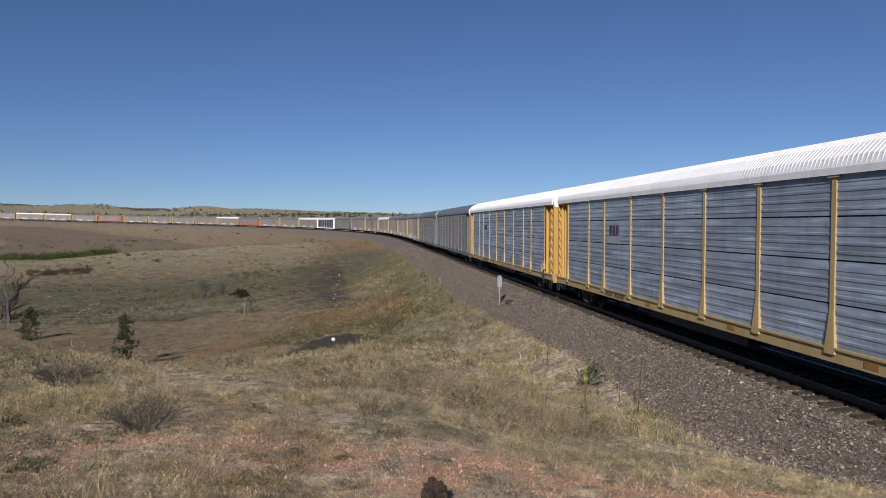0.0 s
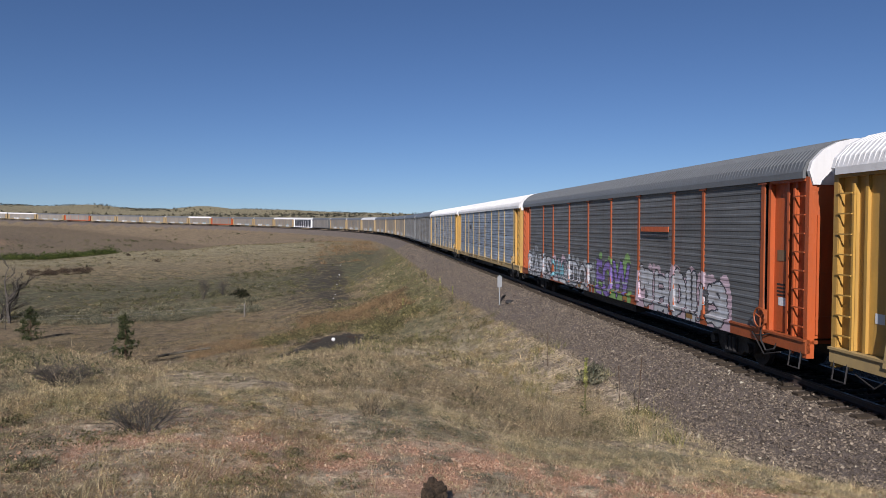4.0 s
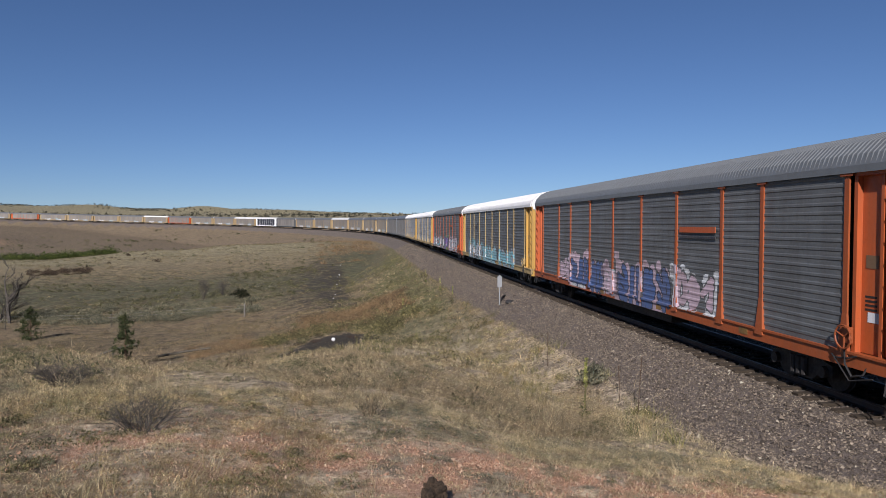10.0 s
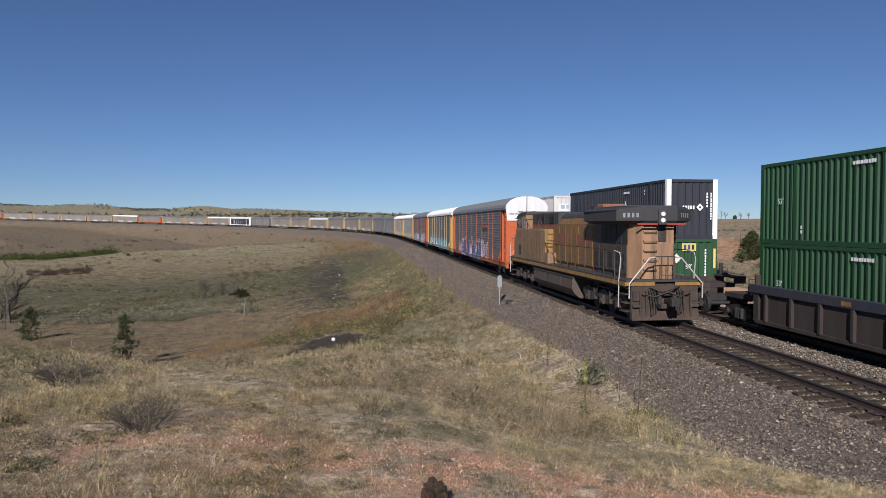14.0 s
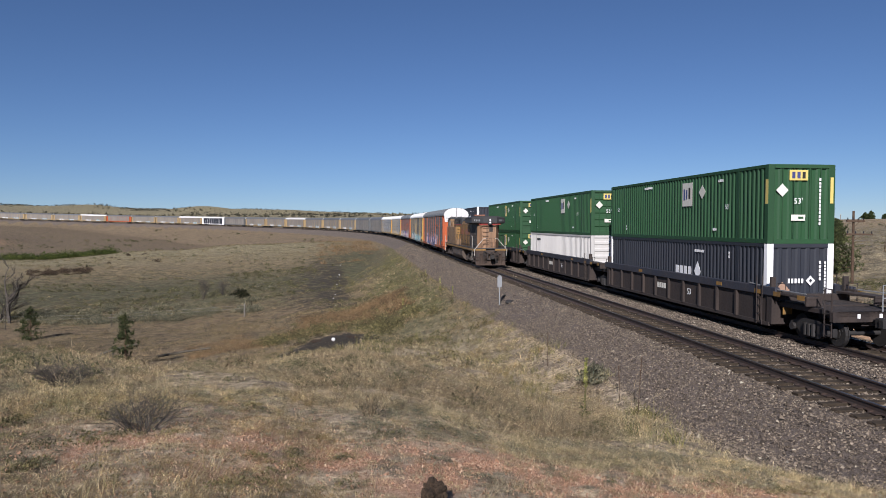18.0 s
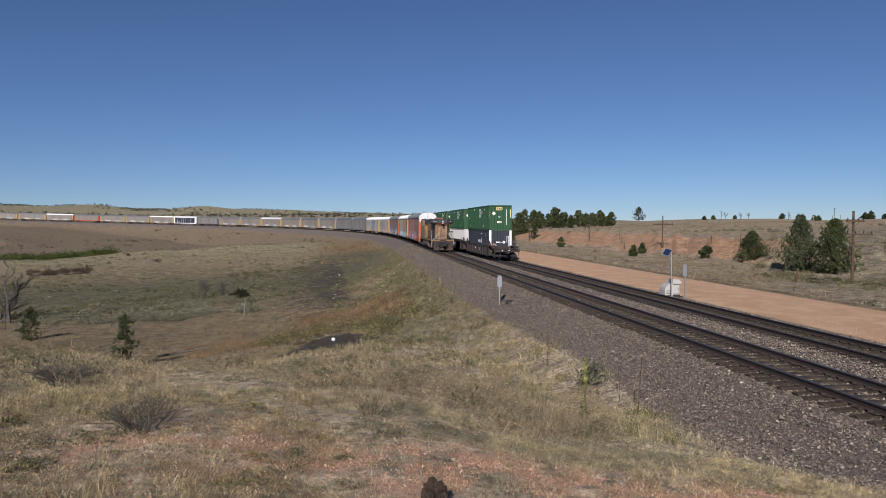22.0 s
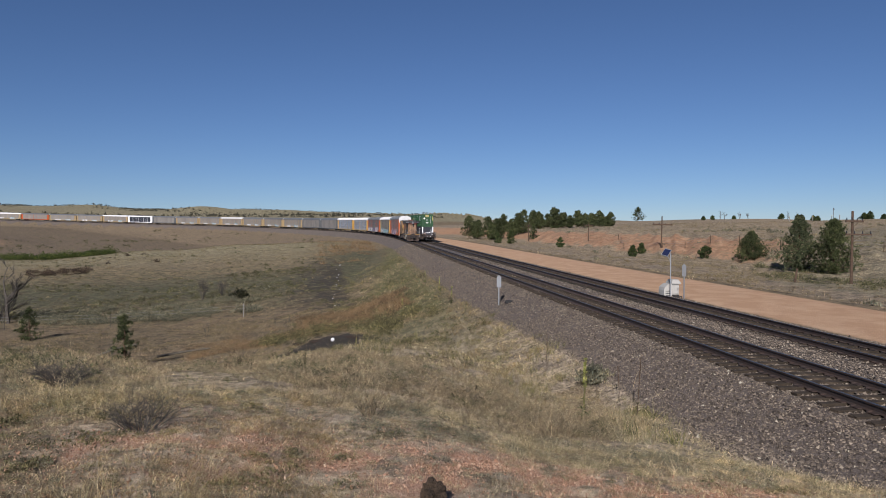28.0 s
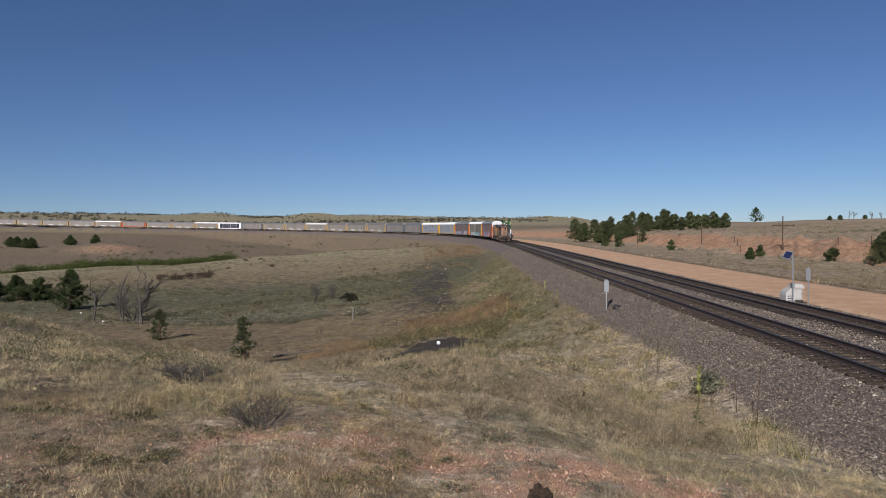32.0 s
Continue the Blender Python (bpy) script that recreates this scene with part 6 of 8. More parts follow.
def container(label, colour, post=None, style="plain", door_end=True):
    """A 53-foot box: ribbed side walls, roof, posts, rails, an end wall and a pair of doors."""
    c = thing("shipping_container", label, "container", "containers on the train")
    post = post or colour
    for sg in (1, -1):
        w = use(part("side_wall", cached(("side_wall",), lambda: _ribbed_wall(BOX_L - 0.3, BOX_H - 0.3, 0.29, 0.045)), None, c), colour)
        w.location = (0.15 if sg > 0 else BOX_L - 0.15, sg * (BOX_W / 2 - 0.012), 0.17)
        w.rotation_euler = (0, 0, 0 if sg > 0 else math.pi)
        for z0, z1, nm in ((0.0, 0.17, "bottom_rail"), (BOX_H - 0.13, BOX_H, "top_rail")):
            use(part(nm, cached((nm, sg), lambda: boxes((0.1, BOX_L - 0.1, *sorted((sg * 1.18, sg * 1.3)), z0, z1), bevel=0.01)), None, c), colour)
        for x0, x1 in ((0.0, 0.24), (BOX_L - 0.24, BOX_L)):
            use(part("corner_post", cached(("corner_post", sg, x0 > 1), lambda: boxes((x0, x1, *sorted((sg * 1.06, sg * 1.305)), 0.0, BOX_H), bevel=0.015)), None, c), post)
        # lifting posts of the 40-foot frame
        for x0 in (1.98, BOX_L - 2.14):
            use(part("lift_post", cached(("lift_post", sg, x0 > 5), lambda: boxes((x0, x0 + 0.16, *sorted((sg * 1.2, sg * 1.297)), 0.1, BOX_H - 0.05))), None, c), colour)
    use(part("roof", cached(("box_roof",), lambda: boxes((0.1, BOX_L - 0.1, -1.2, 1.2, BOX_H - 0.06, BOX_H - 0.02))), None, c), colour)
    use(part("floor", cached(("box_floor",), lambda: boxes((0.1, BOX_L - 0.1, -1.2, 1.2, 0.1, 0.17))), None, c), colour)
    use(part("front_wall", cached(("front_wall",), lambda: boxes((BOX_L - 0.08, BOX_L - 0.04, -1.1, 1.1, 0.1, BOX_H - 0.05))), None, c), colour)
    if style == "lying":
        e = use(part("rear_wall", cached(("rear_wall_l",), lambda: _ribbed_wall(2.2, BOX_H - 0.3, 0.42, 0.05, False)), None, c), colour)
    else:
        e = use(part("rear_wall", cached(("rear_wall",), lambda: _ribbed_wall(2.2, BOX_H - 0.3, 0.36, 0.045, True)), None, c), colour)
    e.location, e.rotation_euler = (0.035, -1.1, 0.17), (0, 0, radians(90))
    use(part("rear_header", cached(("rear_header",), lambda: boxes((0.0, 0.12, -1.06, 1.06, BOX_H - 0.14, BOX_H), (0.0, 0.12, -1.06, 1.06, 0.0, 0.17))), None, c), colour)
    if door_end:
        for y in (-0.75, -0.3, 0.3, 0.75):
            bm = bmesh.new()
            tube(bm, [(0.0, y, 0.15), (0.0, y, BOX_H - 0.12)], 0.018, 6)
            use(part("lock_rod", bm, None, c), colour)
    return c


def plate(c, x, z, w, h, colour, shapes, side=True, tilt=0.0):
    """A flat sign on the left wall (side) or the rear end, with plain shapes on it."""
    if side:
        m = pose(x, 1.3, z) @ pose(0, 0, 0, 0, tilt, 0)
    else:
        m = pose(-0.012, x, z, 0, 0, 90) @ pose(0, 0, 0, 0, tilt, 0)
    p = part("sign_plate", boxes((-w / 2, w / 2, 0.0, 0.012, -h / 2, h / 2)), colour, c)
    p.matrix_basis = m
    for k, (sx, sz, sw, sh, mat) in enumerate(shapes):
        q = part("sign_shape", boxes((sx - sw / 2, sx + sw / 2, 0.012, 0.018, sz - sh / 2, sz + sh / 2)), mat, p)
    return p


def code_bars(c, x, z, n, side=True, size=0.11, upright=False, mat=None):
    """Small serial marks as plain bars."""
    rows = []
    for k in range(n):
        dx, dz = (0, -k * size * 1.35) if upright else (-k * size * 1.0, 0)
        rows.append((x + dx - size * 0.36, x + dx + size * 0.36, z + dz - size * 0.5, z + dz + size * 0.5))
    if side:
        bm = boxes(*[(a, b, 1.298, 1.304, e, f) for a, b, e, f in rows])
    else:
        bm = boxes(*[(-0.016, -0.01, a, b, e, f) for a, b, e, f in rows])
    return part("serial_marks", bm, mat or M_WHITE, c)


def say(c, text, x, z, size, side=True):
    p = part("lettering", words(text, size), M_WHITE, c)
    p.matrix_basis = pose(x, 1.302, z, 0, 0, 180) if side else pose(-0.014, x, z, 0, 0, -90)
    return p


EMB = lambda: [(-0.22, 0.05, 0.16, 0.5, M_BLACK), (0.05, 0.0, 0.12, 0.42, M_NAVYINK), (0.28, 0.0, 0.14, 0.5, M_NAVYINK)]
M_NAVYINK = paint("dark_blue_ink", (0.04, 0.05, 0.16), 0.5, 0.0, (0.1, 0.1, 0.12), 0.2)
M_SIGNGOLD = paint("sign_gold", (0.55, 0.44, 0.12), 0.5, 0.0, (0.4, 0.33, 0.18), 0.2)
M_SIGNPALE = paint("sign_pale", (0.62, 0.60, 0.52), 0.5, 0.0, (0.45, 0.42, 0.35), 0.25)
M_SIGNPALEBLUE = paint("sign_pale_blue", (0.24, 0.36, 0.46), 0.5, 0.0, (0.35, 0.37, 0.38), 0.3)
M_REDGREY = paint("placard_brown", (0.32, 0.20, 0.13), 0.6, 0.0, (0.2, 0.14, 0.1), 0.3)


def dress_green(c, rear=True, face=M_SIGNPALE):
    plate(c, 6.4, 2.05, 0.95, 1.05, face, EMB())
    plate(c, 5.0, 2.1, 0.42, 0.42, M_SIGNPALE, [], True, 45)
    code_bars(c, 11.2, 2.55, 9)
    code_bars(c, 3.6, 2.5, 4)
    say(c, "53'", 14.9, 1.5, 0.28)
    say(c, "53'", 2.9, 1.4, 0.28)
    code_bars(c, 4.0, 0.5, 3)
    code_bars(c, 13.7, 0.6, 2, upright=True)
    plate(c, 0.1, 1.9, 0.16, 0.9, M_SIGNGOLD, [])
    if rear:
        plate(c, 0.15, 2.5, 0.72, 0.38, M_SIGNGOLD, [(-0.2, 0, 0.12, 0.24, M_BLACK), (0.0, 0, 0.12, 0.24, M_NAVYINK), (0.2, 0, 0.12, 0.24, M_NAVYINK)], False)
        plate(c, 0.78, 1.95, 0.34, 0.34, M_SIGNPALE, [], False, 45)
        say(c, "53'", 0.15, 1.55, 0.30, False)
        plate(c, 0.15, 0.95, 0.55, 0.22, M_SIGNPALE, [(-0.1, 0, 0.2, 0.08, M_GREEN)], False)
        code_bars(c, -0.7, 2.35, 13, False, 0.10, True)
        plate(c, -1.16, 1.95, 0.12, 0.95, M_SIGNGOLD, [], False)


def dress_navy(c):
    for k in range(4):
        part("emblem", boxes((7.2 - k * 0.42, 7.5 - k * 0.42, 1.298, 1.304, 1.3, 1.72)), M_WHITE, c)
    bm = bmesh.new()
    prism(bm, [(5.05, 1.55), (5.35, 2.0), (5.65, 1.55), (5.35, 1.15)], 1.298, 1.304)
    part("emblem", bm, M_WHITE, c)
    code_bars(c, 5.6, 2.45, 8)
    code_bars(c, 2.7, 2.45, 2, upright=True)
    for k in range(5):
        part("emblem", boxes((-0.016, -0.01, 0.42 - k * 0.13, 0.50 - k * 0.13, 1.45, 1.62)), M_WHITE, c)
    plate(c, -0.38, 1.54, 0.26, 0.26, M_WHITE, [(0, 0, 0.1, 0.1, M_NAVY)], False, 45)
    plate(c, 0.72, 1.2, 0.42, 0.42, M_REDGREY, [], False, 45)
    code_bars(c, -0.75, 2.2, 5, False, 0.11, True)
    code_bars(c, -0.95, 2.2, 11, False, 0.09, True)


def well_unit(front_truck=False, tail=False):
    u = thing("well_car", "rust-brown articulated well car with blue-black top edge", "railcar", "well cars of the train")
    for sg in (1, -1):
        turn = (0, 0, 0)
        s = part("side_wall", cached(("well_side", sg), lambda: boxes((0.1, 16.05, *sorted((sg * 1.40, sg * 1.45)), 0.36, 1.38), (-0.2, 16.35, *sorted((sg * 1.36, sg * 1.53)), 0.30, 0.42))), M_WELL, u)
        part("top_chord", cached(("top_chord", sg), lambda: boxes((-0.6, 16.75, *sorted((sg * 1.36, sg * 1.54)), 1.38, 1.70), bevel=0.02)), M_WELLBLUE, u, "blue-black top edge")
        for k in range(11):
            x = 0.5 + k * 1.515
            part("rib", cached(("rib", sg), lambda: boxes((-0.06, 0.06, *sorted((sg * 1.45, sg * 1.56)), 0.42, 1.38))), M_WELL, u).location = (x, 0, 0)
        for x in (3.3, 11.4):
            part("yellow_mark", cached(("yellow_mark", sg), lambda: boxes((-0.22, 0.22, *sorted((sg * 1.54, sg * 1.546)), 1.46, 1.60))), M_STRIPE, u).location = (x, 0, 0)
        if sg > 0:
            code = part("serial_marks", cached(("well_marks",), lambda: boxes(*[(9.3 - k * 0.26, 9.5 - k * 0.26, 1.45, 1.456, 0.85, 1.1) for k in range(4)])), M_SIGNPALE, u)
            say(u, "53", 6.1, 0.92, 0.38).location.y = 1.456
    part("well_floor", cached(("well_floor",), lambda: boxes((0.1, 16.05, -1.4, 1.4, 0.24, 0.31))), M_WELL, u)
    for way, x in ((1, 16.15), (-1, 0.0)):
        e = part("end_platform", cached(("end_platform",), lambda: boxes((0.0, 0.35, -1.5, 1.5, 0.36, 1.42), (0.3, 1.9, -1.2, 1.2, 1.02, 1.22), (0.5, 1.9, -0.35, 0.35, 0.72, 1.02), bevel=0.02)), M_WELL, u)
        e.location, e.rotation_euler = (x, 0, 0), (0, 0, 0 if way > 0 else math.pi)
        for sg in (1, -1):
            g = part("guide_post", cached(("guide_post",), lambda: boxes((0.15, 0.3, -0.09, 0.09, 1.42, 2.05), (0.3, 0.8, -0.06, 0.06, 1.42, 1.62), bevel=0.02)), M_WELL, u)
            g.location, g.rotation_euler = (x, sg * 1.4, 0), (0, 0, 0 if way > 0 else math.pi)
        for sg in (1, -1):
            bm = bmesh.new()
            tube(bm, [(x + way * 0.45, sg * 1.35, 1.22), (x + way * 0.45, sg * 1.35, 1.85), (x + way * 0.9, sg * 1.35, 1.85), (x + way * 0.9, sg * 1.35, 1.22)], 0.02, 5)
            part("grab_rail", bm, M_WELL, u)
    # walkway, ladder and yellow patches at the rear joint
    for sg in (1, -1):
        wk = part("walkway", cached(("walkway", sg), lambda: boxes((-2.3, -0.35, *sorted((sg * 0.95, sg * 1.5)), 1.46, 1.54), (-2.3, -2.2, *sorted((sg * 0.95, sg * 1.5)), 1.22, 1.46), bevel=0.01)), M_WELL, u)
        for x in (-2.05, -0.7, 0.5):
            part("yellow_patch", cached(("yellow_patch", sg), lambda: boxes((-0.2, 0.2, *sorted((sg * 1.542, sg * 1.548)), 1.40, 1.56))), M_STRIPE, wk).location = (x, 0, 0)
        bm = bmesh.new()
        for x in (0.15, 0.5):
            tube(bm, [(x, sg * 1.58, 0.30), (x, sg * 1.58, 2.05)], 0.02, 5)
        for z in (0.4, 0.7, 1.0, 1.3):
            tube(bm, [(0.15, sg * 1.58, z), (0.5, sg * 1.58, z)], 0.016, 5)
        part("ladder", bm, M_WELL, u)
        bm = bmesh.new()
        tube(bm, [(-2.2, sg * 1.45, 1.62), (-0.4, sg * 1.45, 1.62), (1.0, sg * 1.56, 1.76)], 0.022, 5)
        part("grab_rail", bm, M_STEEL, u)
    truck(u, -1.95, r=0.42, spin=True)
    if front_truck:
        truck(u, 18.1, r=0.42, spin=True)
        coupler(u, 19.3, 1)
        part("front_deck", boxes((16.5, 19.0, -1.25, 1.25, 1.02, 1.2)), M_WELL, u)
    if tail:
        part("rear_deck", boxes((-3.5, -0.3, -1.25, 1.25, 1.02, 1.18), (-3.5, -3.3, -1.4, 1.4, 0.85, 1.18), (-3.3, -2.6, -0.3, 0.3, 0.7, 1.02), bevel=0.015), M_WELL, u)
        coupler(u, -3.7, -1, 0.86)
        for sg in (1, -1):
            bm = bmesh.new()
            for x in (-3.35, -3.0):
                tube(bm, [(x, sg * 1.36, 0.35), (x, sg * 1.36, 1.9)], 0.022, 6)
            for z in (0.4, 0.75, 1.1, 1.5, 1.88):
                tube(bm, [(-3.35, sg * 1.36, z), (-3.0, sg * 1.36, z)], 0.018, 5)
            part("ladder", bm, M_WELL, u)
        bm = bmesh.new()
        tube(bm, [(-3.45, -1.3, 1.18), (-3.45, -1.3, 2.0), (-3.45, -0.3, 2.0), (-3.45, -0.3, 1.18)], 0.025, 6)
        tube(bm, [(-3.45, -1.3, 1.6), (-3.45, -0.3, 1.6)], 0.02, 5)
        part("end_railing", bm, M_STEEL, u)
        bm = bmesh.new()
        tube(bm, [(-3.52, -0.75, 1.75), (-3.46, -0.75, 1.75)], 0.22, 14)
        part("brake_wheel", bm, M_WELL, u)
        part("yellow_mark", boxes((-0.62, -0.60, 0.9, 1.25, 0.75, 1.0)), M_STRIPE, u)
        for y, r_ in ((0.55, 0.07), (-0.2, 0.06)):
            part("end_marker", boxes((-3.515, -3.5, y - 0.05, y + 0.05, 0.98, 1.12)), M_WHITE, u)
    return u


STACK = []          # (thing, place of its rear end in the train, height)
loads = [(0.0, ("green ribbed container with gold and white signs", M_GREEN, None, "plain"), ("blue-black ribbed container with white corner posts", M_NAVY, M_WHITE, "plain")),
         (20.05, ("green ribbed container with a white diamond sign", M_GREEN, None, "lying"), ("white ribbed container in a well car", M_BOXWHITE, None, "lying")),
         (40.0, ("green ribbed container with gold sign", M_GREEN, None, "lying"), ("green ribbed container low in a well car", M_GREEN, None, "lying")),
         (64.5, ("blue-black ribbed container with white corner posts", M_NAVY, M_WHITE, "plain"), ("green ribbed container under a dark one", M_GREEN, None, "plain")),
         (84.45, ("white ribbed container with a blue sign", M_BOXWHITE, None, "plain"), ("white ribbed container low in a well car", M_BOXWHITE, None, "plain"))]
for i, (at, top, low) in enumerate(loads):
    STACK.append((well_unit(i in (2, 4), i in (0,)), at, 0.0))
    lo_, to_ = container(*low, door_end=False), container(*top, door_end=i != 3)
    for c_, kind in ((lo_, low[1]), (to_, top[1])):
        if kind is M_GREEN:
            dress_green(c_, True, M_SIGNGOLD if i == 2 else M_SIGNPALE)
        elif kind is M_NAVY:
            dress_navy(c_)
        else:
            if i == 4:
                plate(c_, 0.2, 2.0, 1.5, 0.6, M_SIGNPALE, [(-0.42, 0.06, 0.30, 0.30, M_SIGNPALEBLUE), (0, 0.06, 0.30, 0.30, M_SIGNPALEBLUE), (0.42, 0.06, 0.30, 0.30, M_SIGNPALEBLUE)], False)
            code_bars(c_, 13.8, 2.4, 7, True, 0.16, False, M_NAVY)
            plate(c_, 0.55, 0.55, 0.5, 0.5, M_REDGREY, [], False, 45)
    slack = 0.3 if i in (0, 2) else 0.0
    STACK.append((lo_, at + slack, 0.32))
    STACK.append((to_, at + slack, 3.22))


# ---------------------------------------------------------------- grass and weeds
RNG = np.random.default_rng(21)


def off_silt(x, y):
    """Away from the dark silt by the drain and along it."""
    off = x + 12.6 + 0.17 * (y - 88)
    pool = np.hypot((x + 6.2) / 2.0, (y - 37.5) / 8.5) + 0.5 * (fbm(x / 0.9, y / 1.5, 2) - 0.5)
    litter = (np.hypot((x + 2.4) / 2.4, (y - 42.5) / 5.5) < 1) & (RNG.random(len(x)) < 0.6)
    return (pool > 1) & ~litter & ~((off > -3.5) & (off < 0.7) & (y > 72) & (y < 138) & (RNG.random(len(x)) < 0.6))


def spread(n, th0, th1, r0, r1, power=1.0):
    """Random places in a sector before the tripod."""
    th = np.radians(RNG.uniform(th0, th1, n))
    r = (RNG.random(n) ** power * (r1 ** 2 - r0 ** 2) + r0 ** 2) ** 0.5
    return np.sin(th) * r, np.cos(th) * r


def blades(x, y, z, h, w, lean, sprawl, per):
    """Tufts at the places: per blades each, as thin triangles."""
    n = len(x)
    X, Y, Z = (np.repeat(v, per) for v in (x, y, z))
    H, Wd = np.repeat(h, per) * RNG.uniform(0.45, 1.15, n * per), np.repeat(w, per)
    a = RNG.uniform(0, 2 * np.pi, n * per)
    r = np.repeat(sprawl, per) * RNG.random(n * per) ** 0.5
    bx, by = X + np.cos(a) * r, Y + np.sin(a) * r
    qx, qy = RNG.normal(0, lean, n * per) + 0.35 * np.cos(a), RNG.normal(0, lean, n * per) + 0.35 * np.sin(a)
    k = 1 / np.sqrt(1 + qx * qx + qy * qy)
    ox, oy, H = qx * k * H, qy * k * H, H * k
    f = RNG.uniform(0, np.pi, n * per)
    tx, ty = np.cos(f) * Wd, np.sin(f) * Wd
    p0 = np.stack([bx - tx, by - ty, Z - 0.02], -1)
    p1 = np.stack([bx + tx, by + ty, Z - 0.02], -1)
    p2 = np.stack([bx + ox, by + oy, Z + H], -1)
    return np.stack([p0, p1, p2], 1)


def grow(n, sector, h, w, per, lean=0.25, sprawl=0.1, keep=None, power=1.0):
    x, y = spread(n, *sector, power)
    z, s, d, rho, th = land(x, y)
    k = keep(x, y, s, d, rho) & off_silt(x, y)
    x, y, z, rho = x[k], y[k], z[k], rho[k]
    m = len(x)
    tall = fbm(x / (0.06 * rho.mean() + 0.6), y / (0.06 * rho.mean() + 0.6) + 3.3, 3)
    hh = h * RNG.lognormal(0, 0.35, m) * np.clip(0.25 + 2.6 * (tall - 0.28), 0.3, 1.7)
    return blades(x, y, z, hh, w * (0.7 + 0.6 * RNG.random(m)), lean, np.full(m, sprawl) * RNG.uniform(0.6, 1.6, m), per)


def off_bank(d, s):
    return (d < -stone_edge(s) - 0.05) | (d > 19)


def patchy(x, y, size, lo, seed=0.0):
    return fbm(x / size + seed, y / size - seed, 3) > lo


def turf(x, y, s, d, rho):
    """Where tufts grow: thinly on the bare strip, not on silt or stone."""
    bare = 0.55 * bare_strip(x, y, rho) + (fbm(x / 0.4, y / 0.4, 2) - 0.50) * 1.4
    silt = np.exp(-((x + 6.2) / 2.6) ** 2 - ((y - 37.5) / 7.0) ** 2) + np.exp(-((x + 14.6 + 0.17 * (y - 88)) / 3.4) ** 2) * band(y, 72, 138, 30)
    weedy = np.exp(-((rho - 18) / 7.5) ** 4) * np.exp(-((x - 0.02 * rho) / (0.17 * rho)) ** 4)
    bare = np.maximum(bare, 0.6 * weedy)
    return off_bank(d, s) & (RNG.random(len(x)) > np.clip(bare, 0, 0.85)) & (silt < 0.55)


def sprays(x, y, z, r, h, w, per, droop=0.5, spare=1.0):
    """Rounded tussocks: bent blades that spring from a small crown and hang over at the tip."""
    n = len(x)
    X, Y, Z, R, H, Wd = (np.repeat(v, per) for v in (x, y, z, r, h, w))
    m = n * per
    a = RNG.uniform(0, 2 * np.pi, m)
    c, s_ = np.cos(a), np.sin(a)
    b0 = R * 0.30 * spare * RNG.random(m) ** 0.5
    out = R * RNG.uniform(0.15, 1.0, m)
    tall = H * RNG.uniform(0.45, 1.1, m) * np.sqrt(np.clip(1.15 - (out / R) ** 2, 0.05, 1))
    base = np.stack([X + c * b0, Y + s_ * b0, Z - 0.015], -1)
    k = RNG.normal(0, 0.34, (m, 3)) * R[:, None] * (1, 1, 0.45)
    mid = base + np.stack([c * out * 0.48, s_ * out * 0.48, tall * 0.80], -1) + k * (0.5, 0.5, 0.2)
    tip = base + np.stack([c * out, s_ * out, tall * (1.0 - droop * RNG.random(m))], -1) + k
    f = RNG.uniform(0, np.pi, m)
    side = np.stack([np.cos(f) * Wd, np.sin(f) * Wd, 0 * f], -1)
    one = np.stack([base - side, base + side, mid], 1)
    two = np.stack([mid - side * 0.8, mid + side * 0.8, tip], 1)
    return np.concatenate([one, two])


def tussocks(n, sector, r, h, w, per, keep, droop=0.5, spare=1.0, lump=1.4):
    """Tussocks over a sector; they stand taller and closer in some patches than in others."""
    x, y = spread(n, *sector)
    z, s, d, rho, th = land(x, y)
    k = keep(x, y, s, d, rho) & off_silt(x, y)
    x, y, z = x[k], y[k], z[k]
    m = len(x)
    size = RNG.lognormal(0, 0.38, m) * np.clip(0.45 + 1.9 * (fbm(x / lump + 31, y / lump, 3) - 0.22), 0.45, 1.6)
    return sprays(x, y, z, r * size, h * size, w * (0.75 + 0.5 * RNG.random(m)), per, droop, spare)


def sown(share, size, lo, seed):
    """A rule for where a kind grows: off the stones, in patches, thinly on the bare strip."""
    def rule(x, y, s, d, rho):
        return turf(x, y, s, d, rho) & patchy(x, y, size, lo, seed) & (RNG.random(len(x)) < share)
    return rule


grass_near = [
    tussocks(8200, (-42, 36, 4.4, 10.5), 0.085, 0.055, 0.0026, 18, sown(1, 0.8, 0.30, 1), 0.8),
    tussocks(900, (-42, 36, 7.0, 12), 0.16, 0.11, 0.0022, 44, sown(1, 1.4, 0.44, 2), 0.7),
    tussocks(5400, (-42, 34, 9.5, 20), 0.17, 0.10, 0.0042, 19, sown(1, 1.5, 0.32, 3), 0.8),
    grow(7000, (-46, 30, 16, 34), 0.12, 0.008, 14, 1.3, 0.24, lambda *a: turf(*a) & patchy(a[0], a[1], 1.3, 0.40))]
grass_near.append(grow(6500, (-16, 16, 22, 100), 0.26, 0.013, 10, 0.9, 0.30, lambda x, y, s, d, rho: (d < -stone_edge(s) - 0.2) & (d > -15) & patchy(x, y, 2.2, 0.40, 14)))
grass_near.append(tussocks(1500, (3, 17, 11, 36), 0.22, 0.15, 0.0042, 34, lambda x, y, s, d, rho: (d < -stone_edge(s) - 0.1) & (d > -10) & patchy(x, y, 1.8, 0.36, 55), 0.6, 1.5))
grass_near.append(tussocks(2400, (-38, -5, 10.5, 26), 0.16, 0.11, 0.0042, 26, lambda x, y, s, d, rho: patchy(x, y, 1.6, 0.36, 61), 0.7, 1.4))
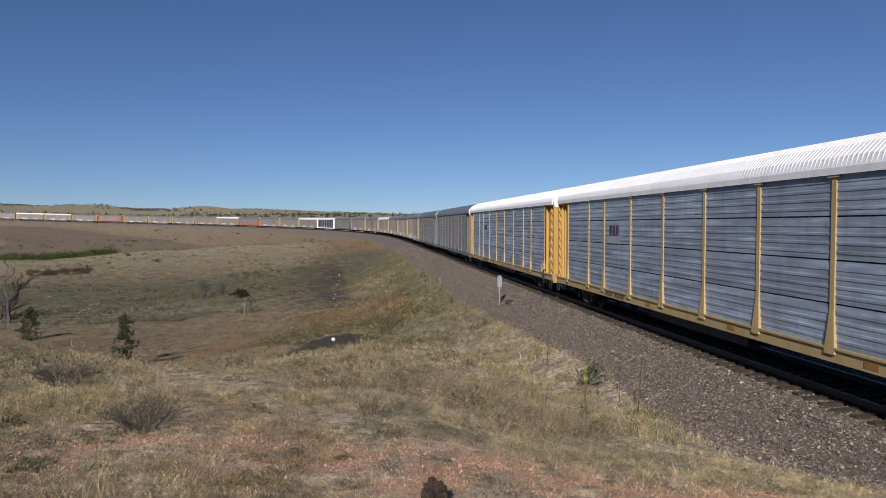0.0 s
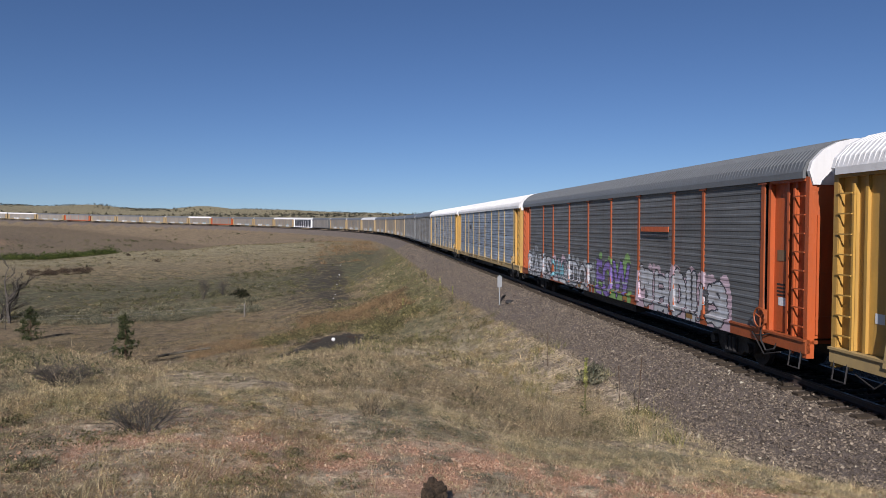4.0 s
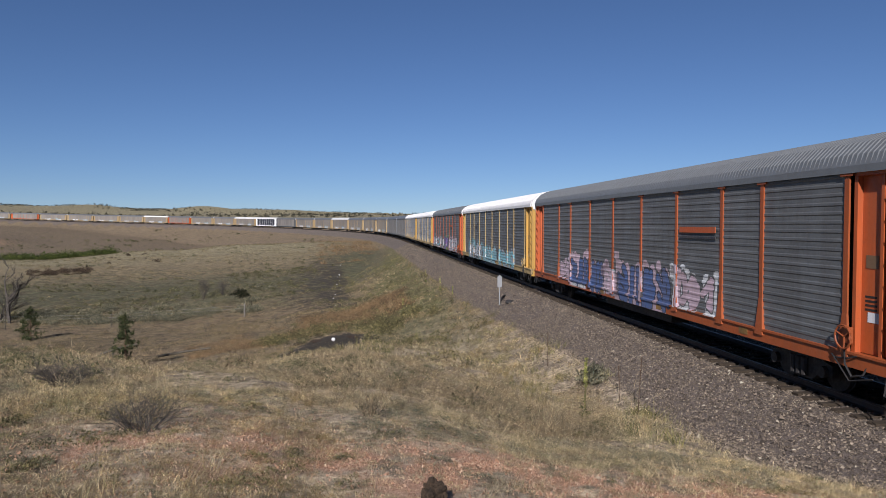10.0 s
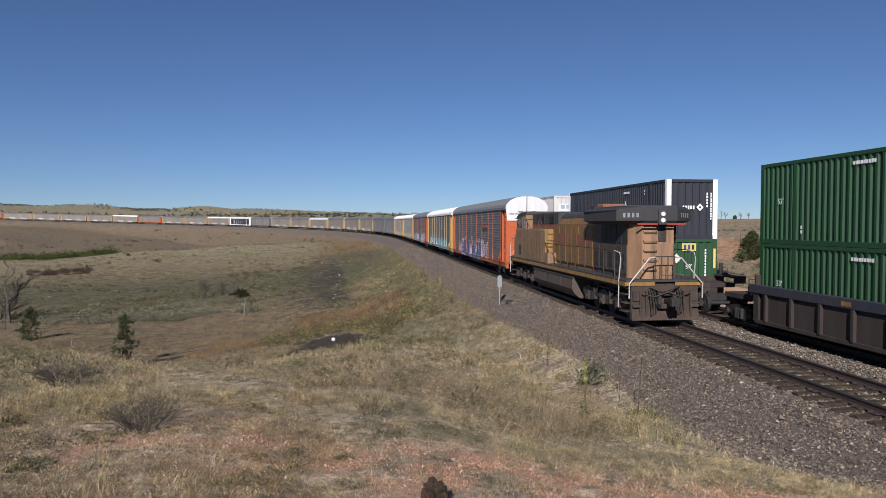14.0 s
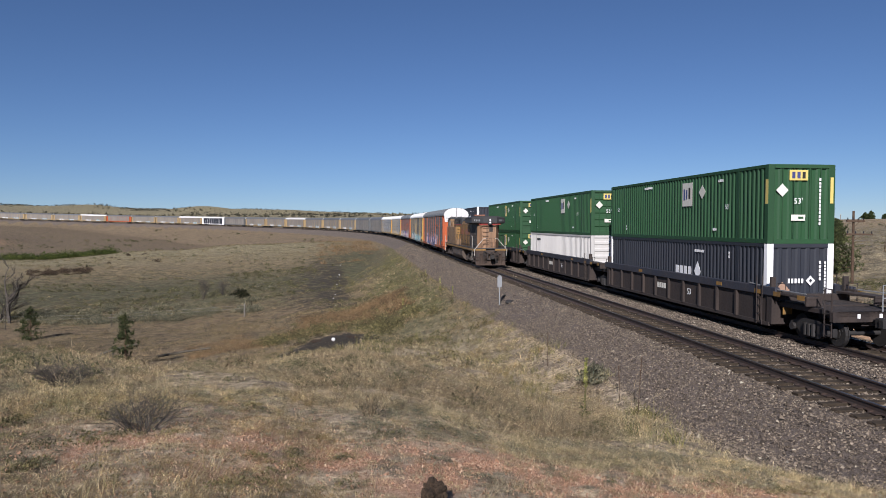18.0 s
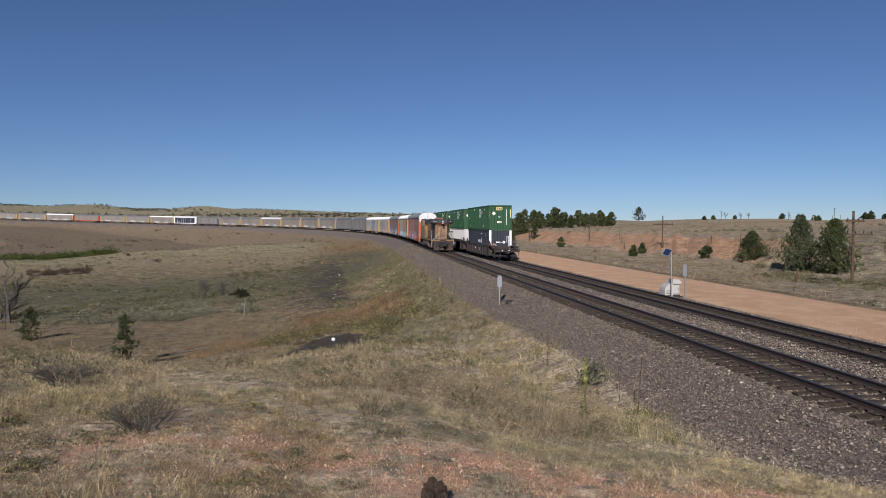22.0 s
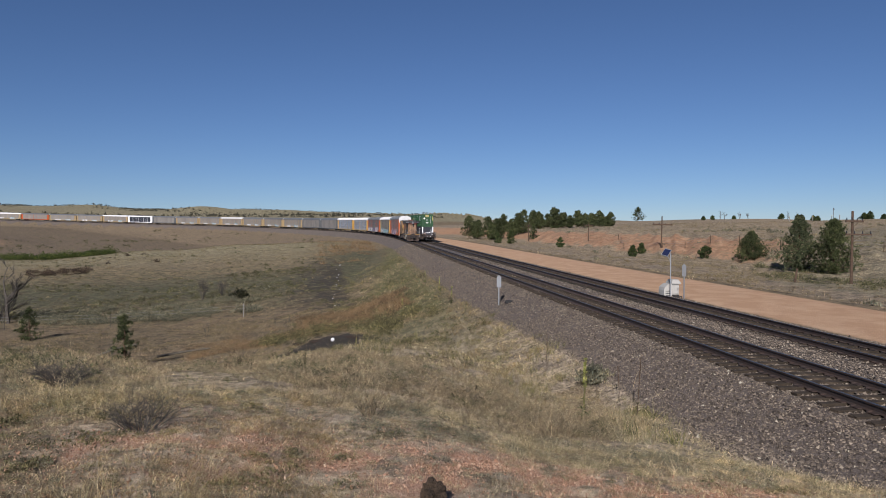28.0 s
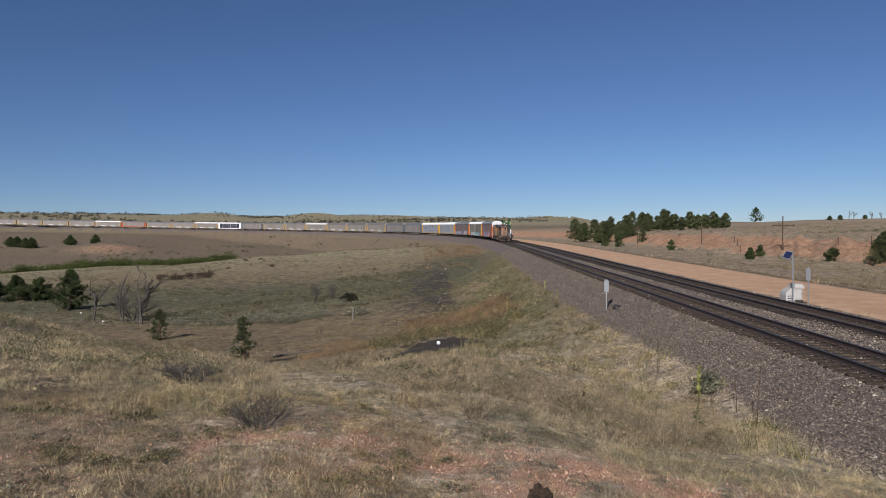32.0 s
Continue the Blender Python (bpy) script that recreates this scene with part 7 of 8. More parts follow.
soup("dry_grass", np.concatenate(grass_near), M_GRASS, "straw-coloured dry prairie grass in tussocks", "grass")
grass_far = [
    grow(18000, (-46, 24, 29, 75), 0.16, 0.017, 9, 1.0, 0.24, lambda *a: turf(*a) & patchy(a[0], a[1], 2.4, 0.42)),
    grow(34000, (-46, 6, 70, 240), 0.16, 0.045, 4, 1.0, 0.4, lambda *a: turf(*a) & patchy(a[0], a[1], 5, 0.44)),
    grow(12000, (6, 36, 30, 110), 0.15, 0.02, 7, 1.0, 0.25, lambda x, y, s, d, rho: (d > 16.6) & patchy(x, y, 3, 0.42)),
    grow(14000, (2, 36, 100, 300), 0.19, 0.055, 4, 1.0, 0.6, lambda x, y, s, d, rho: (d > 18) & ((d < 35) | (d > 46) | patchy(x, y, 4, 0.6)) & patchy(x, y, 10, 0.42))]
soup("distant_grass", np.concatenate(grass_far), M_GRASSFAR, "dull straw-brown grass on the slopes", "grass")

gold = [tussocks(420, (-42, -10, 3.8, 9.5), 0.16, 0.075, 0.0021, 64, lambda x, y, s, d, rho: off_bank(d, s) & patchy(x, y, 1.5, 0.44, 4), 0.5, 2.2),
        tussocks(700, (-12, 34, 4.6, 9.0), 0.075, 0.06, 0.0020, 26, lambda x, y, s, d, rho: off_bank(d, s) & patchy(x, y, 1.1, 0.44, 7), 0.6, 1.5),
        tussocks(620, (-40, 24, 9, 30), 0.22, 0.14, 0.0038, 34, lambda x, y, s, d, rho: off_bank(d, s) & patchy(x, y, 3, 0.56, 4), 0.6),
        grow(900, (0, 17, 12, 48), 0.26, 0.007, 22, 0.7, 0.26, lambda x, y, s, d, rho: (d < -stone_edge(s)) & (d > -8.5) & patchy(x, y, 2.5, 0.42, 4))]
soup("golden_weeds", np.concatenate(gold), M_GRASSGOLD, "golden dry weeds in clumps", "weeds")

green = [grow(1000, (2, 19, 12, 60), 0.34, 0.008, 20, 0.5, 0.24, lambda x, y, s, d, rho: (d < -stone_edge(s) + 0.1) & (d > -6.8) & patchy(x, y, 2.2, 0.42, 9)),
         grow(2600, (-13, 5, 28, 120), 0.36, 0.014, 14, 0.5, 0.34, lambda x, y, s, d, rho: (d < -4.4) & (d > -15) & patchy(x, y, 4, 0.50, 9)),
         tussocks(520, (-34, 24, 6, 20), 0.13, 0.085, 0.0026, 36, lambda x, y, s, d, rho: off_bank(d, s) & patchy(x, y, 1.8, 0.55, 2), 0.4)]
soup("green_weeds", np.concatenate(green), M_WEED, "yellow-green weeds along the foot of the bank", "weeds")

rust = [grow(2200, (-14, -1, 54, 68), 0.5, 0.012, 26, 0.6, 0.42, lambda x, y, s, d, rho: (d < -7.5) & (d > -16) & patchy(x, y, 6, 0.44, 6)),
        grow(900, (-20, -8, 46, 62), 0.42, 0.010, 24, 0.6, 0.34, lambda x, y, s, d, rho: (d < -9) & patchy(x, y, 5, 0.45, 6) & (np.hypot((x + 6.5) / 1.6, y - 40.5) > 2.2)),
        grow(1500, (-10, 4, 130, 230), 0.7, 0.045, 14, 0.6, 0.7, lambda x, y, s, d, rho: (d < -7) & (d > -22) & patchy(x, y, 16, 0.44, 6))]
soup("rust_weeds", np.concatenate(rust), M_RUST, "rust-brown dead weeds on the slope", "weeds")
twiggy = [tussocks(1300, (-13, 13, 9.5, 23), 0.30, 0.17, 0.0034, 60, lambda x, y, s, d, rho: (d < -stone_edge(s) - 0.5) & patchy(x, y, 2.6, 0.40, 12), 0.35, 1.6),
          tussocks(420, (-42, 14, 7, 26), 0.22, 0.14, 0.0028, 48, lambda x, y, s, d, rho: (d < -5.5) & patchy(x, y, 2.4, 0.52, 15), 0.5, 1.5),
          tussocks(900, (-42, 34, 4.2, 9.0), 0.075, 0.075, 0.0017, 30, lambda x, y, s, d, rho: off_bank(d, s) & patchy(x, y, 0.9, 0.46, 13), 0.5, 1.5),
          grow(1800, (-34, -6, 32, 70), 0.24, 0.010, 18, 1.0, 0.3, lambda x, y, s, d, rho: (d < -8) & patchy(x, y, 5, 0.44, 15)),
          grow(3000, (-46, -23, 24, 52), 0.20, 0.009, 18, 1.0, 0.3, lambda x, y, s, d, rho: patchy(x, y, 5, 0.40, 18)),
          grow(2600, (6, 36, 24, 150), 0.30, 0.02, 12, 0.9, 0.35, lambda x, y, s, d, rho: (d > 15.4) & (d < 21.5) & patchy(x, y, 5, 0.36, 21))]
twiggy.append(tussocks(1700, (-36, -7, 10.5, 24), 0.19, 0.13, 0.0032, 44, lambda x, y, s, d, rho: patchy(x, y, 1.8, 0.36, 59), 0.5, 1.6))
soup("dead_weeds", np.concatenate(twiggy), M_TWIG, "grey-brown tangled dead weeds", "weeds")


def grit():
    """Flakes of red gravel on the bare strip and between the tussocks."""
    x, y = spread(170000, -42, 36, 4.2, 9.5)
    z, s, d, rho, th = land(x, y)
    k = (d < -3.5) & (RNG.random(len(x)) < np.clip(1.1 * bare_strip(x, y, rho) - 0.06, 0, 1) + 0.16 * np.clip(2.2 - rho / 5, 0, 1))
    x, y, z = x[k], y[k], z[k]
    n = len(x)
    c = np.stack([x, y, z + 0.005], 1)[:, None]
    v = RNG.normal(0, 1, (n, 4, 3)) * (0.0042 * RNG.lognormal(0, 0.40, n))[:, None, None]
    v[:, :3, 2] *= 0.6
    v[:, 3, 2] = np.abs(v[:, 3, 2]) + 0.006
    p = c + v
    return np.stack([p[:, [0, 1, 3]], p[:, [1, 2, 3]], p[:, [2, 0, 3]]], 1).reshape(-1, 3, 3)


soup("red_grit", grit(), M_PEBBLE, "flakes of reddish gravel on bare soil", "gravel")


def clumps(x, y, size, leaves, leaf, flat=0.75):
    """Low round shrubs as loose small leaves."""
    z = land(x, y, False)[0]
    n = len(x)
    v = RNG.normal(0, 1, (n, leaves, 3))
    v /= np.linalg.norm(v, axis=2, keepdims=True)
    v *= RNG.uniform(0.55, 1.0, (n, leaves, 1)) * (0.75 + 0.5 * RNG.random((n, leaves, 1)))
    v[:, :, 2] = np.abs(v[:, :, 2]) * flat
    c = np.stack([x, y, z], 1)[:, None] + v * size[:, None, None]
    e1 = RNG.normal(0, 1, (n, leaves, 3)) * (leaf * size)[:, None, None]
    e2 = RNG.normal(0, 1, (n, leaves, 3)) * (leaf * size)[:, None, None]
    e2[:, :, 2] += (leaf * size)[:, None] * 0.8
    return np.stack([c - e1 * 0.5, c + e1 * 0.5, c + e2], 2).reshape(-1, 3, 3)


def shrub_set(n, sector, size, leaves, leaf, keep, flat=0.75):
    x, y = spread(n, *sector)
    _, s, d, rho, th = land(x, y, False)
    k = keep(x, y, s, d, rho) & off_silt(x, y)
    x, y = x[k], y[k]
    return clumps(x, y, size * np.clip(RNG.lognormal(0, 0.3, len(x)), 0.5, 1.8), leaves, leaf, flat)


sage = [shrub_set(900, (-46, 34, 3.6, 14), 0.06, 170, 0.075, lambda x, y, s, d, rho: off_bank(d, s) & (d < 0) & patchy(x, y, 1.2, 0.50, 3)),
        shrub_set(700, (-46, 24, 12, 40), 0.13, 150, 0.065, lambda x, y, s, d, rho: off_bank(d, s) & (d < 0) & patchy(x, y, 3, 0.54, 3)),
        shrub_set(560, (-31, -14.5, 83, 94), 0.62, 170, 0.085, lambda x, y, s, d, rho: (d < -20) & patchy(x, y, 3.2, 0.42, 3), 0.8),
        shrub_set(260, (-40, -10, 84, 120), 0.42, 70, 0.16, lambda x, y, s, d, rho: (d < -14) & patchy(x, y, 9, 0.56, 3)),
        shrub_set(420, (10, 36, 45, 200), 0.45, 60, 0.18, lambda x, y, s, d, rho: (d > 19) & patchy(x, y, 9, 0.56, 3))]
cushion = [shrub_set(240, (-42, -12, 4.0, 9.5), 0.10, 130, 0.075, lambda x, y, s, d, rho: patchy(x, y, 0.9, 0.46, 17), 0.5),
           shrub_set(260, (-12, 34, 5.0, 11), 0.07, 120, 0.08, lambda x, y, s, d, rho: off_bank(d, s) & patchy(x, y, 0.9, 0.52, 19), 0.6)]
soup("low_cushions", np.concatenate(cushion), M_OLIVE, "dark olive low cushion plants on gravel", "shrubs")
sage.append(shrub_set(520, (-30, 26, 7.4, 10.2), 0.085, 150, 0.065, lambda x, y, s, d, rho: off_bank(d, s) & (d < 0) & patchy(x, y, 0.8, 0.47, 47), 0.8))
sage.append(shrub_set(120, (-46, -16, 10, 34), 0.17, 170, 0.055, lambda x, y, s, d, rho: patchy(x, y, 2.2, 0.50, 53), 0.9))
soup("sagebrush", np.concatenate(sage), M_SAGE, "low grey-green sagebrush among the grass", "shrubs")

dusk = [shrub_set(620, (-14, 6, 34, 110), 0.40, 80, 0.10, lambda x, y, s, d, rho: (d < -5.6) & (d > -17) & patchy(x, y, 4, 0.46, 2)),
        shrub_set(1500, (-36, -8, 86, 130), 0.34, 40, 0.17, lambda x, y, s, d, rho: (d < -12) & patchy(x, y, 8, 0.50, 8)),
        shrub_set(2600, (-46, -8, 96, 220), 0.28, 24, 0.2, lambda x, y, s, d, rho: (d < -12) & patchy(x, y, 9, 0.52, 8)),
        shrub_set(3000, (-46, 2, 236, 520), 0.75, 26, 0.22, lambda x, y, s, d, rho: (d < -9) & patchy(x, y, 20, 0.56, 8))]
clump_green = [shrub_set(900, (-14, 11, 24, 110), 0.30, 90, 0.10, lambda x, y, s, d, rho: (d < -4.4) & (d > -15) & patchy(x, y, 4, 0.44, 9), 0.9)]
clump_green.append(shrub_set(130, (-7.5, 0.5, 36, 50), 0.36, 120, 0.09, lambda x, y, s, d, rho: (d < -6) & patchy(x, y, 2.2, 0.44, 41), 1.0))
clump_green.append(shrub_set(260, (-15, -2, 45, 56), 0.44, 130, 0.085, lambda x, y, s, d, rho: (d < -7) & patchy(x, y, 3.0, 0.38, 43), 1.0))
debris = [grow(420, (-8, 0, 36, 50), 0.34, 0.007, 16, 1.6, 0.4, lambda x, y, s, d, rho: (d < -6) & (d > -12.5))]
soup("dead_branches", np.concatenate(debris), M_TWIG, "grey dead branches and washed-up litter by the drain", "branches")
clump_green.append(shrub_set(70, (10.5, 15.5, 10.8, 14.5), 0.13, 160, 0.06, lambda x, y, s, d, rho: (d < -stone_edge(s) - 0.1) & patchy(x, y, 1.0, 0.40, 57), 0.9))
soup("green_brush", np.concatenate(clump_green), M_OLIVE, "olive-green weed clumps below the stone bank", "shrubs")
clump_straw = [shrub_set(1500, (-20, 17, 24, 100), 0.20, 70, 0.085, lambda x, y, s, d, rho: (d < -stone_edge(s) - 0.1) & patchy(x, y, 2.0, 0.44, 23), 0.8),
               shrub_set(600, (-46, -8, 14, 40), 0.13, 90, 0.06, lambda x, y, s, d, rho: (d < -6) & patchy(x, y, 2.0, 0.44, 25), 0.8)]
soup("straw_tussocks", np.concatenate(clump_straw), M_STRAW, "pale straw tussocks on the slope", "grass")
clump_twig = [shrub_set(1100, (-20, 16, 12, 90), 0.22, 90, 0.09, lambda x, y, s, d, rho: (d < -stone_edge(s) - 0.3) & patchy(x, y, 2.6, 0.45, 27), 0.8)]
soup("twiggy_clumps", np.concatenate(clump_twig), M_TWIG, "grey-brown twiggy weed clumps", "shrubs")
clump_far = [shrub_set(2600, (-46, -4, 95, 230), 0.30, 30, 0.13, lambda x, y, s, d, rho: (d < -9) & patchy(x, y, 7, 0.42, 29), 0.6),
             shrub_set(1400, (6, 36, 60, 220), 0.26, 20, 0.17, lambda x, y, s, d, rho: (d > 24) & ((d < 35) | (d > 46)) & patchy(x, y, 6, 0.46, 31), 0.6)]
soup("distant_tussocks", np.concatenate(clump_far), M_GRASSFAR, "pale dry tussocks on the far slopes", "grass")
clump_rust = [shrub_set(420, (-15, 0, 53, 69), 0.36, 80, 0.11, lambda x, y, s, d, rho: (d < -7) & (d > -19) & patchy(x, y, 5, 0.42, 6), 0.9)]
soup("rust_brush", np.concatenate(clump_rust), M_RUST, "rust-brown dry weed clumps on the slope", "shrubs")
dusk.append(shrub_set(1500, (24, 36, 56, 110), 0.30, 50, 0.13, lambda x, y, s, d, rho: (d > 24) & (np.abs(d - 40) > 5) & patchy(x / 3, y, 2.2, 0.48, 35), 0.7))
verge = [shrub_set(1500, (6, 36, 28, 160), 0.24, 60, 0.10, lambda x, y, s, d, rho: (d > 15.6) & (d < 24) & patchy(x, y, 3.5, 0.42, 33), 0.9)]
soup("verge_weeds", np.concatenate(verge), M_VERGE, "brown dry weeds along the dirt road", "weeds")
dusk.append(shrub_set(360, (-13, 8, 11, 22), 0.17, 170, 0.055, lambda x, y, s, d, rho: (d < -stone_edge(s) - 0.5) & patchy(x, y, 1.8, 0.50, 45), 0.9))
dusk.append(shrub_set(560, (-44, -9, 11, 42), 0.20, 130, 0.06, lambda x, y, s, d, rho: (d < -7) & patchy(x, y, 2.4, 0.48, 49), 0.8))
dusk.append(shrub_set(700, (-46, -27, 10, 44), 0.19, 120, 0.06, lambda x, y, s, d, rho: patchy(x, y, 2.2, 0.45, 51), 0.8))
soup("dusky_brush", np.concatenate(dusk), M_DUSKSAGE, "dull dark brush on the slopes", "shrubs")
creek = [shrub_set(300, (-42, -25.0, 208, 236), 1.7, 240, 0.075, lambda x, y, s, d, rho: patchy(x, y, 25, 0.36, 8), 0.8),
         shrub_set(24, (-36, -30.3, 204, 214), 1.5, 320, 0.075, lambda x, y, s, d, rho: x < 0, 1.1)]
soup("creek_shrubs", np.concatenate(creek), M_SHRUB, "green shrubs along the creek", "shrubs")
brown = [shrub_set(110, (-30.6, -26.0, 134, 142), 0.55, 90, 0.12, lambda x, y, s, d, rho: patchy(x, y, 4, 0.42, 5)), shrub_set(12, (-26, -22, 150, 185), 0.6, 70, 0.16, lambda x, y, s, d, rho: x < 0)]
soup("brown_brush", np.concatenate(brown), M_BROWNBRUSH, "row of brown dead brush on the ridge", "shrubs")
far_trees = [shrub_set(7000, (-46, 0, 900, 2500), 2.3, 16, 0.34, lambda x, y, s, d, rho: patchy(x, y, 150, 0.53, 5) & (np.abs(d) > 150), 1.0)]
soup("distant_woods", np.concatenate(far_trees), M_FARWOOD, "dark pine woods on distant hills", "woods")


# ---------------------------------------------------------------- pines, dead trees, bushes
def tufts(c, n_each, length, width, rng, up=0.35):
    """Needle tufts at the places c."""
    m = len(c)
    v = rng.normal(0, 1, (m, n_each, 3))
    v[:, :, 2] += up * 2
    v /= np.linalg.norm(v, axis=2, keepdims=True)
    L = length * rng.uniform(0.6, 1.2, (m, n_each, 1))
    side = np.cross(v, rng.normal(0, 1, (m, n_each, 3)))
    side /= np.maximum(np.linalg.norm(side, axis=2, keepdims=True), 1e-6)
    b = c[:, None] + rng.normal(0, length * 0.15, (m, n_each, 3))
    return np.stack([b - side * width, b + side * width, b + v * L], 2).reshape(-1, 3, 3)


def pine(x, y, h, r, label, seed, n_tufts=500, needles=10, length=0.2, width=0.02, low=0.08, full=1.0, lean=0.0, group="", mat=None, sink=0.05, taper=0.85):
    rng = np.random.default_rng(seed)
    rnd = random.Random(seed)
    t = thing("pine_tree", label, "tree", group, pose(x, y, ground_z(x, y) - sink, 0, 0, rnd.uniform(0, 360)))
    bm = bmesh.new()
    bend = [(lean * h * (k / 5) ** 2 + rnd.uniform(-0.01, 0.01) * h, rnd.uniform(-0.01, 0.01) * h, h * 0.96 * k / 5) for k in range(6)]
    tube(bm, bend, h * 0.022 + 0.03, 7, 0.012)
    pts = []
    whorls = max(6, int(h * (4.6 if n_tufts > 2000 else 3.2)))
    for i in range(whorls):
        f = low + (1 - low) * (i + rnd.uniform(-0.3, 0.3)) / whorls
        f = min(max(f, low), 0.97)
        # broadest a third of the way up, with an uneven outline
        u_ = (f - low) / (1 - low)
        reach = r * min(1.0, u_ * 3.0 + 0.6) * (1 - u_) ** taper * 1.12 * full + 0.06
        for k in range(rnd.randint(4, 6)):
            a = rnd.uniform(0, 6.283)
            ln = reach * rnd.uniform(0.55, 1.12)
            ax = lean * h * f * f
            p0 = Vector((ax, 0, f * h))
            p1 = p0 + Vector((math.cos(a) * ln, math.sin(a) * ln, ln * rnd.uniform(0.0, 0.38)))
            tube(bm, [p0, p0.lerp(p1, 0.55) - Vector((0, 0, 0.03 * ln)), p1], 0.010 + 0.006 * h * (1 - f), 4, 0.004, caps=False)
            for q in range(max(2, int(n_tufts / whorls / 5))):
                u = 1 - rnd.random() ** 1.6 * 0.75
                p = p0.lerp(p1, u)
                pts.append((p.x + rnd.gauss(0, 0.10 * ln + 0.02), p.y + rnd.gauss(0, 0.10 * ln + 0.02), p.z + rnd.gauss(0, (0.16 if n_tufts > 2000 else 0.08) * ln + 0.02)))
    for k in range(6):
        pts.append((lean * h, 0, h * (0.92 + 0.012 * k)))
    part("trunk", bm, M_BARK, t)
    me = soup("crown", tufts(np.array(pts), needles, length, width, rng), mat or M_NEEDLE, "", "")
    part("crown", me, None, t)
    return t


def branchy(name, x, y, h, label, category, seed, stems, material, spread_=0.5, depth=3, thick=0.05, leafless=True):
    """A leafless tree or bush: forked stems that thin out."""
    rnd = random.Random(seed)
    t = thing(name, label, category, "", pose(x, y, ground_z(x, y) - 0.05))
    trunk, twigs = bmesh.new(), bmesh.new()

    def grow_on(p, d, ln, r, lev):
        q = p + d * ln * 0.5 + Vector((rnd.gauss(0, 0.06), rnd.gauss(0, 0.06), 0)) * ln
        e = q + (d + Vector((rnd.gauss(0, 0.15), rnd.gauss(0, 0.15), 0.05))).normalized() * ln * 0.5
        tube(trunk if lev == 0 else twigs, [p, q, e], r, 5 if lev < 2 else 3, r * 0.6, caps=False)
        if lev < depth:
            for _ in range(rnd.randint(2, 4)):
                nd = (d + Vector((rnd.gauss(0, spread_), rnd.gauss(0, spread_), rnd.uniform(-0.1, 0.35)))).normalized()
                grow_on(p.lerp(e, rnd.uniform(0.45, 1.0)), nd, ln * rnd.uniform(0.45, 0.75), r * 0.55, lev + 1)

    for k in range(stems):
        a = rnd.uniform(0, 6.283)
        sp = spread_ if stems > 2 else 0.18
        d = Vector((math.cos(a) * sp * rnd.uniform(0.5, 1.4), math.sin(a) * sp * rnd.uniform(0.5, 1.4), 1)).normalized()
        grow_on(Vector((math.cos(a) * 0.05, math.sin(a) * 0.05, 0)), d, h * rnd.uniform(0.45, 0.62), thick, 0)
    part("trunk" if stems < 3 else "stem_clump", trunk, material, t)
    part("bare_limbwork" if stems < 3 else "twig_clump", twigs, material, t)
    return t


pine(-19.4, 42.9, 2.95, 0.82, "young green pine with open tufted branches", 1, 230, 26, 0.20, 0.012, 0.04, mat=M_MIDNEEDLE, taper=0.6)
pine(-36.4, 62.0, 3.0, 1.1, "young green pine on the grassy rise", 2, 260, 14, 0.25, 0.02, mat=M_MIDNEEDLE)
pine(-60.6, 82.3, 5.2, 2.3, "bushy dark green pine beside dead trees", 3, 900, 12, 0.38, 0.035)
for px_, py_, pr, ph in ((-75.2, 90.7, 2.6, 3.6), (-72.2, 91.5, 2.2, 3.2), (-78.5, 90.0, 2.3, 3.4)):
    pine(px_, py_, ph, pr, "low spreading dark green juniper bush", abs(int(px_)), 800, 10, 0.42, 0.045, 0.02)
branchy("dead_tree", -45.3, 73.4, 6.6, "dark grey forked dead tree without leaves", "tree", 7, 2, M_DARKDEAD, 0.6, 4, 0.2)
branchy("dead_bush", -47.0, 74.6, 4.0, "dark tangle of dead branches under dead trees", "bush", 17, 12, M_DARKDEAD, 0.8, 3, 0.06)
branchy("dead_tree", -52.4, 75.0, 4.6, "grey dead tree with short broken twigs", "tree", 8, 1, M_DARKDEAD, 0.6, 3, 0.15)
branchy("dead_tree", -47.8, 73.8, 5.6, "grey dead tree with bare upright limbs", "tree", 9, 2, M_DARKDEAD, 0.4, 2, 0.13)
branchy("dead_bush", -4.9, 9.1, 0.55, "leafless grey twiggy bush in dry grass", "bush", 11, 34, M_DARKDEAD, 1.1, 3, 0.007)
branchy("dead_bush", -2.75, 6.4, 0.50, "leafless grey-brown twiggy bush", "bush", 12, 30, M_DARKDEAD, 1.1, 3, 0.005)
branchy("dead_bush", -0.9, 8.6, 0.42, "brown dry twiggy weed clump", "bush", 13, 22, M_TWIG, 0.55, 2, 0.004)
branchy("dead_sapling", -20.5, 61.1, 1.6, "thin leafless sapling in the hollow", "sapling", 14, 2, M_DEAD, 0.3, 2, 0.025)
for k, (bx_, by_, bh) in enumerate(((-31.3, 92.0, 2.7), (-28.9, 92.6, 2.3))):
    branchy("thin_bush", bx_, by_, bh, "thin grey-green brush in the hollow", "bush", 15 + k, 11, M_DARKDEAD, 0.35, 3, 0.03)


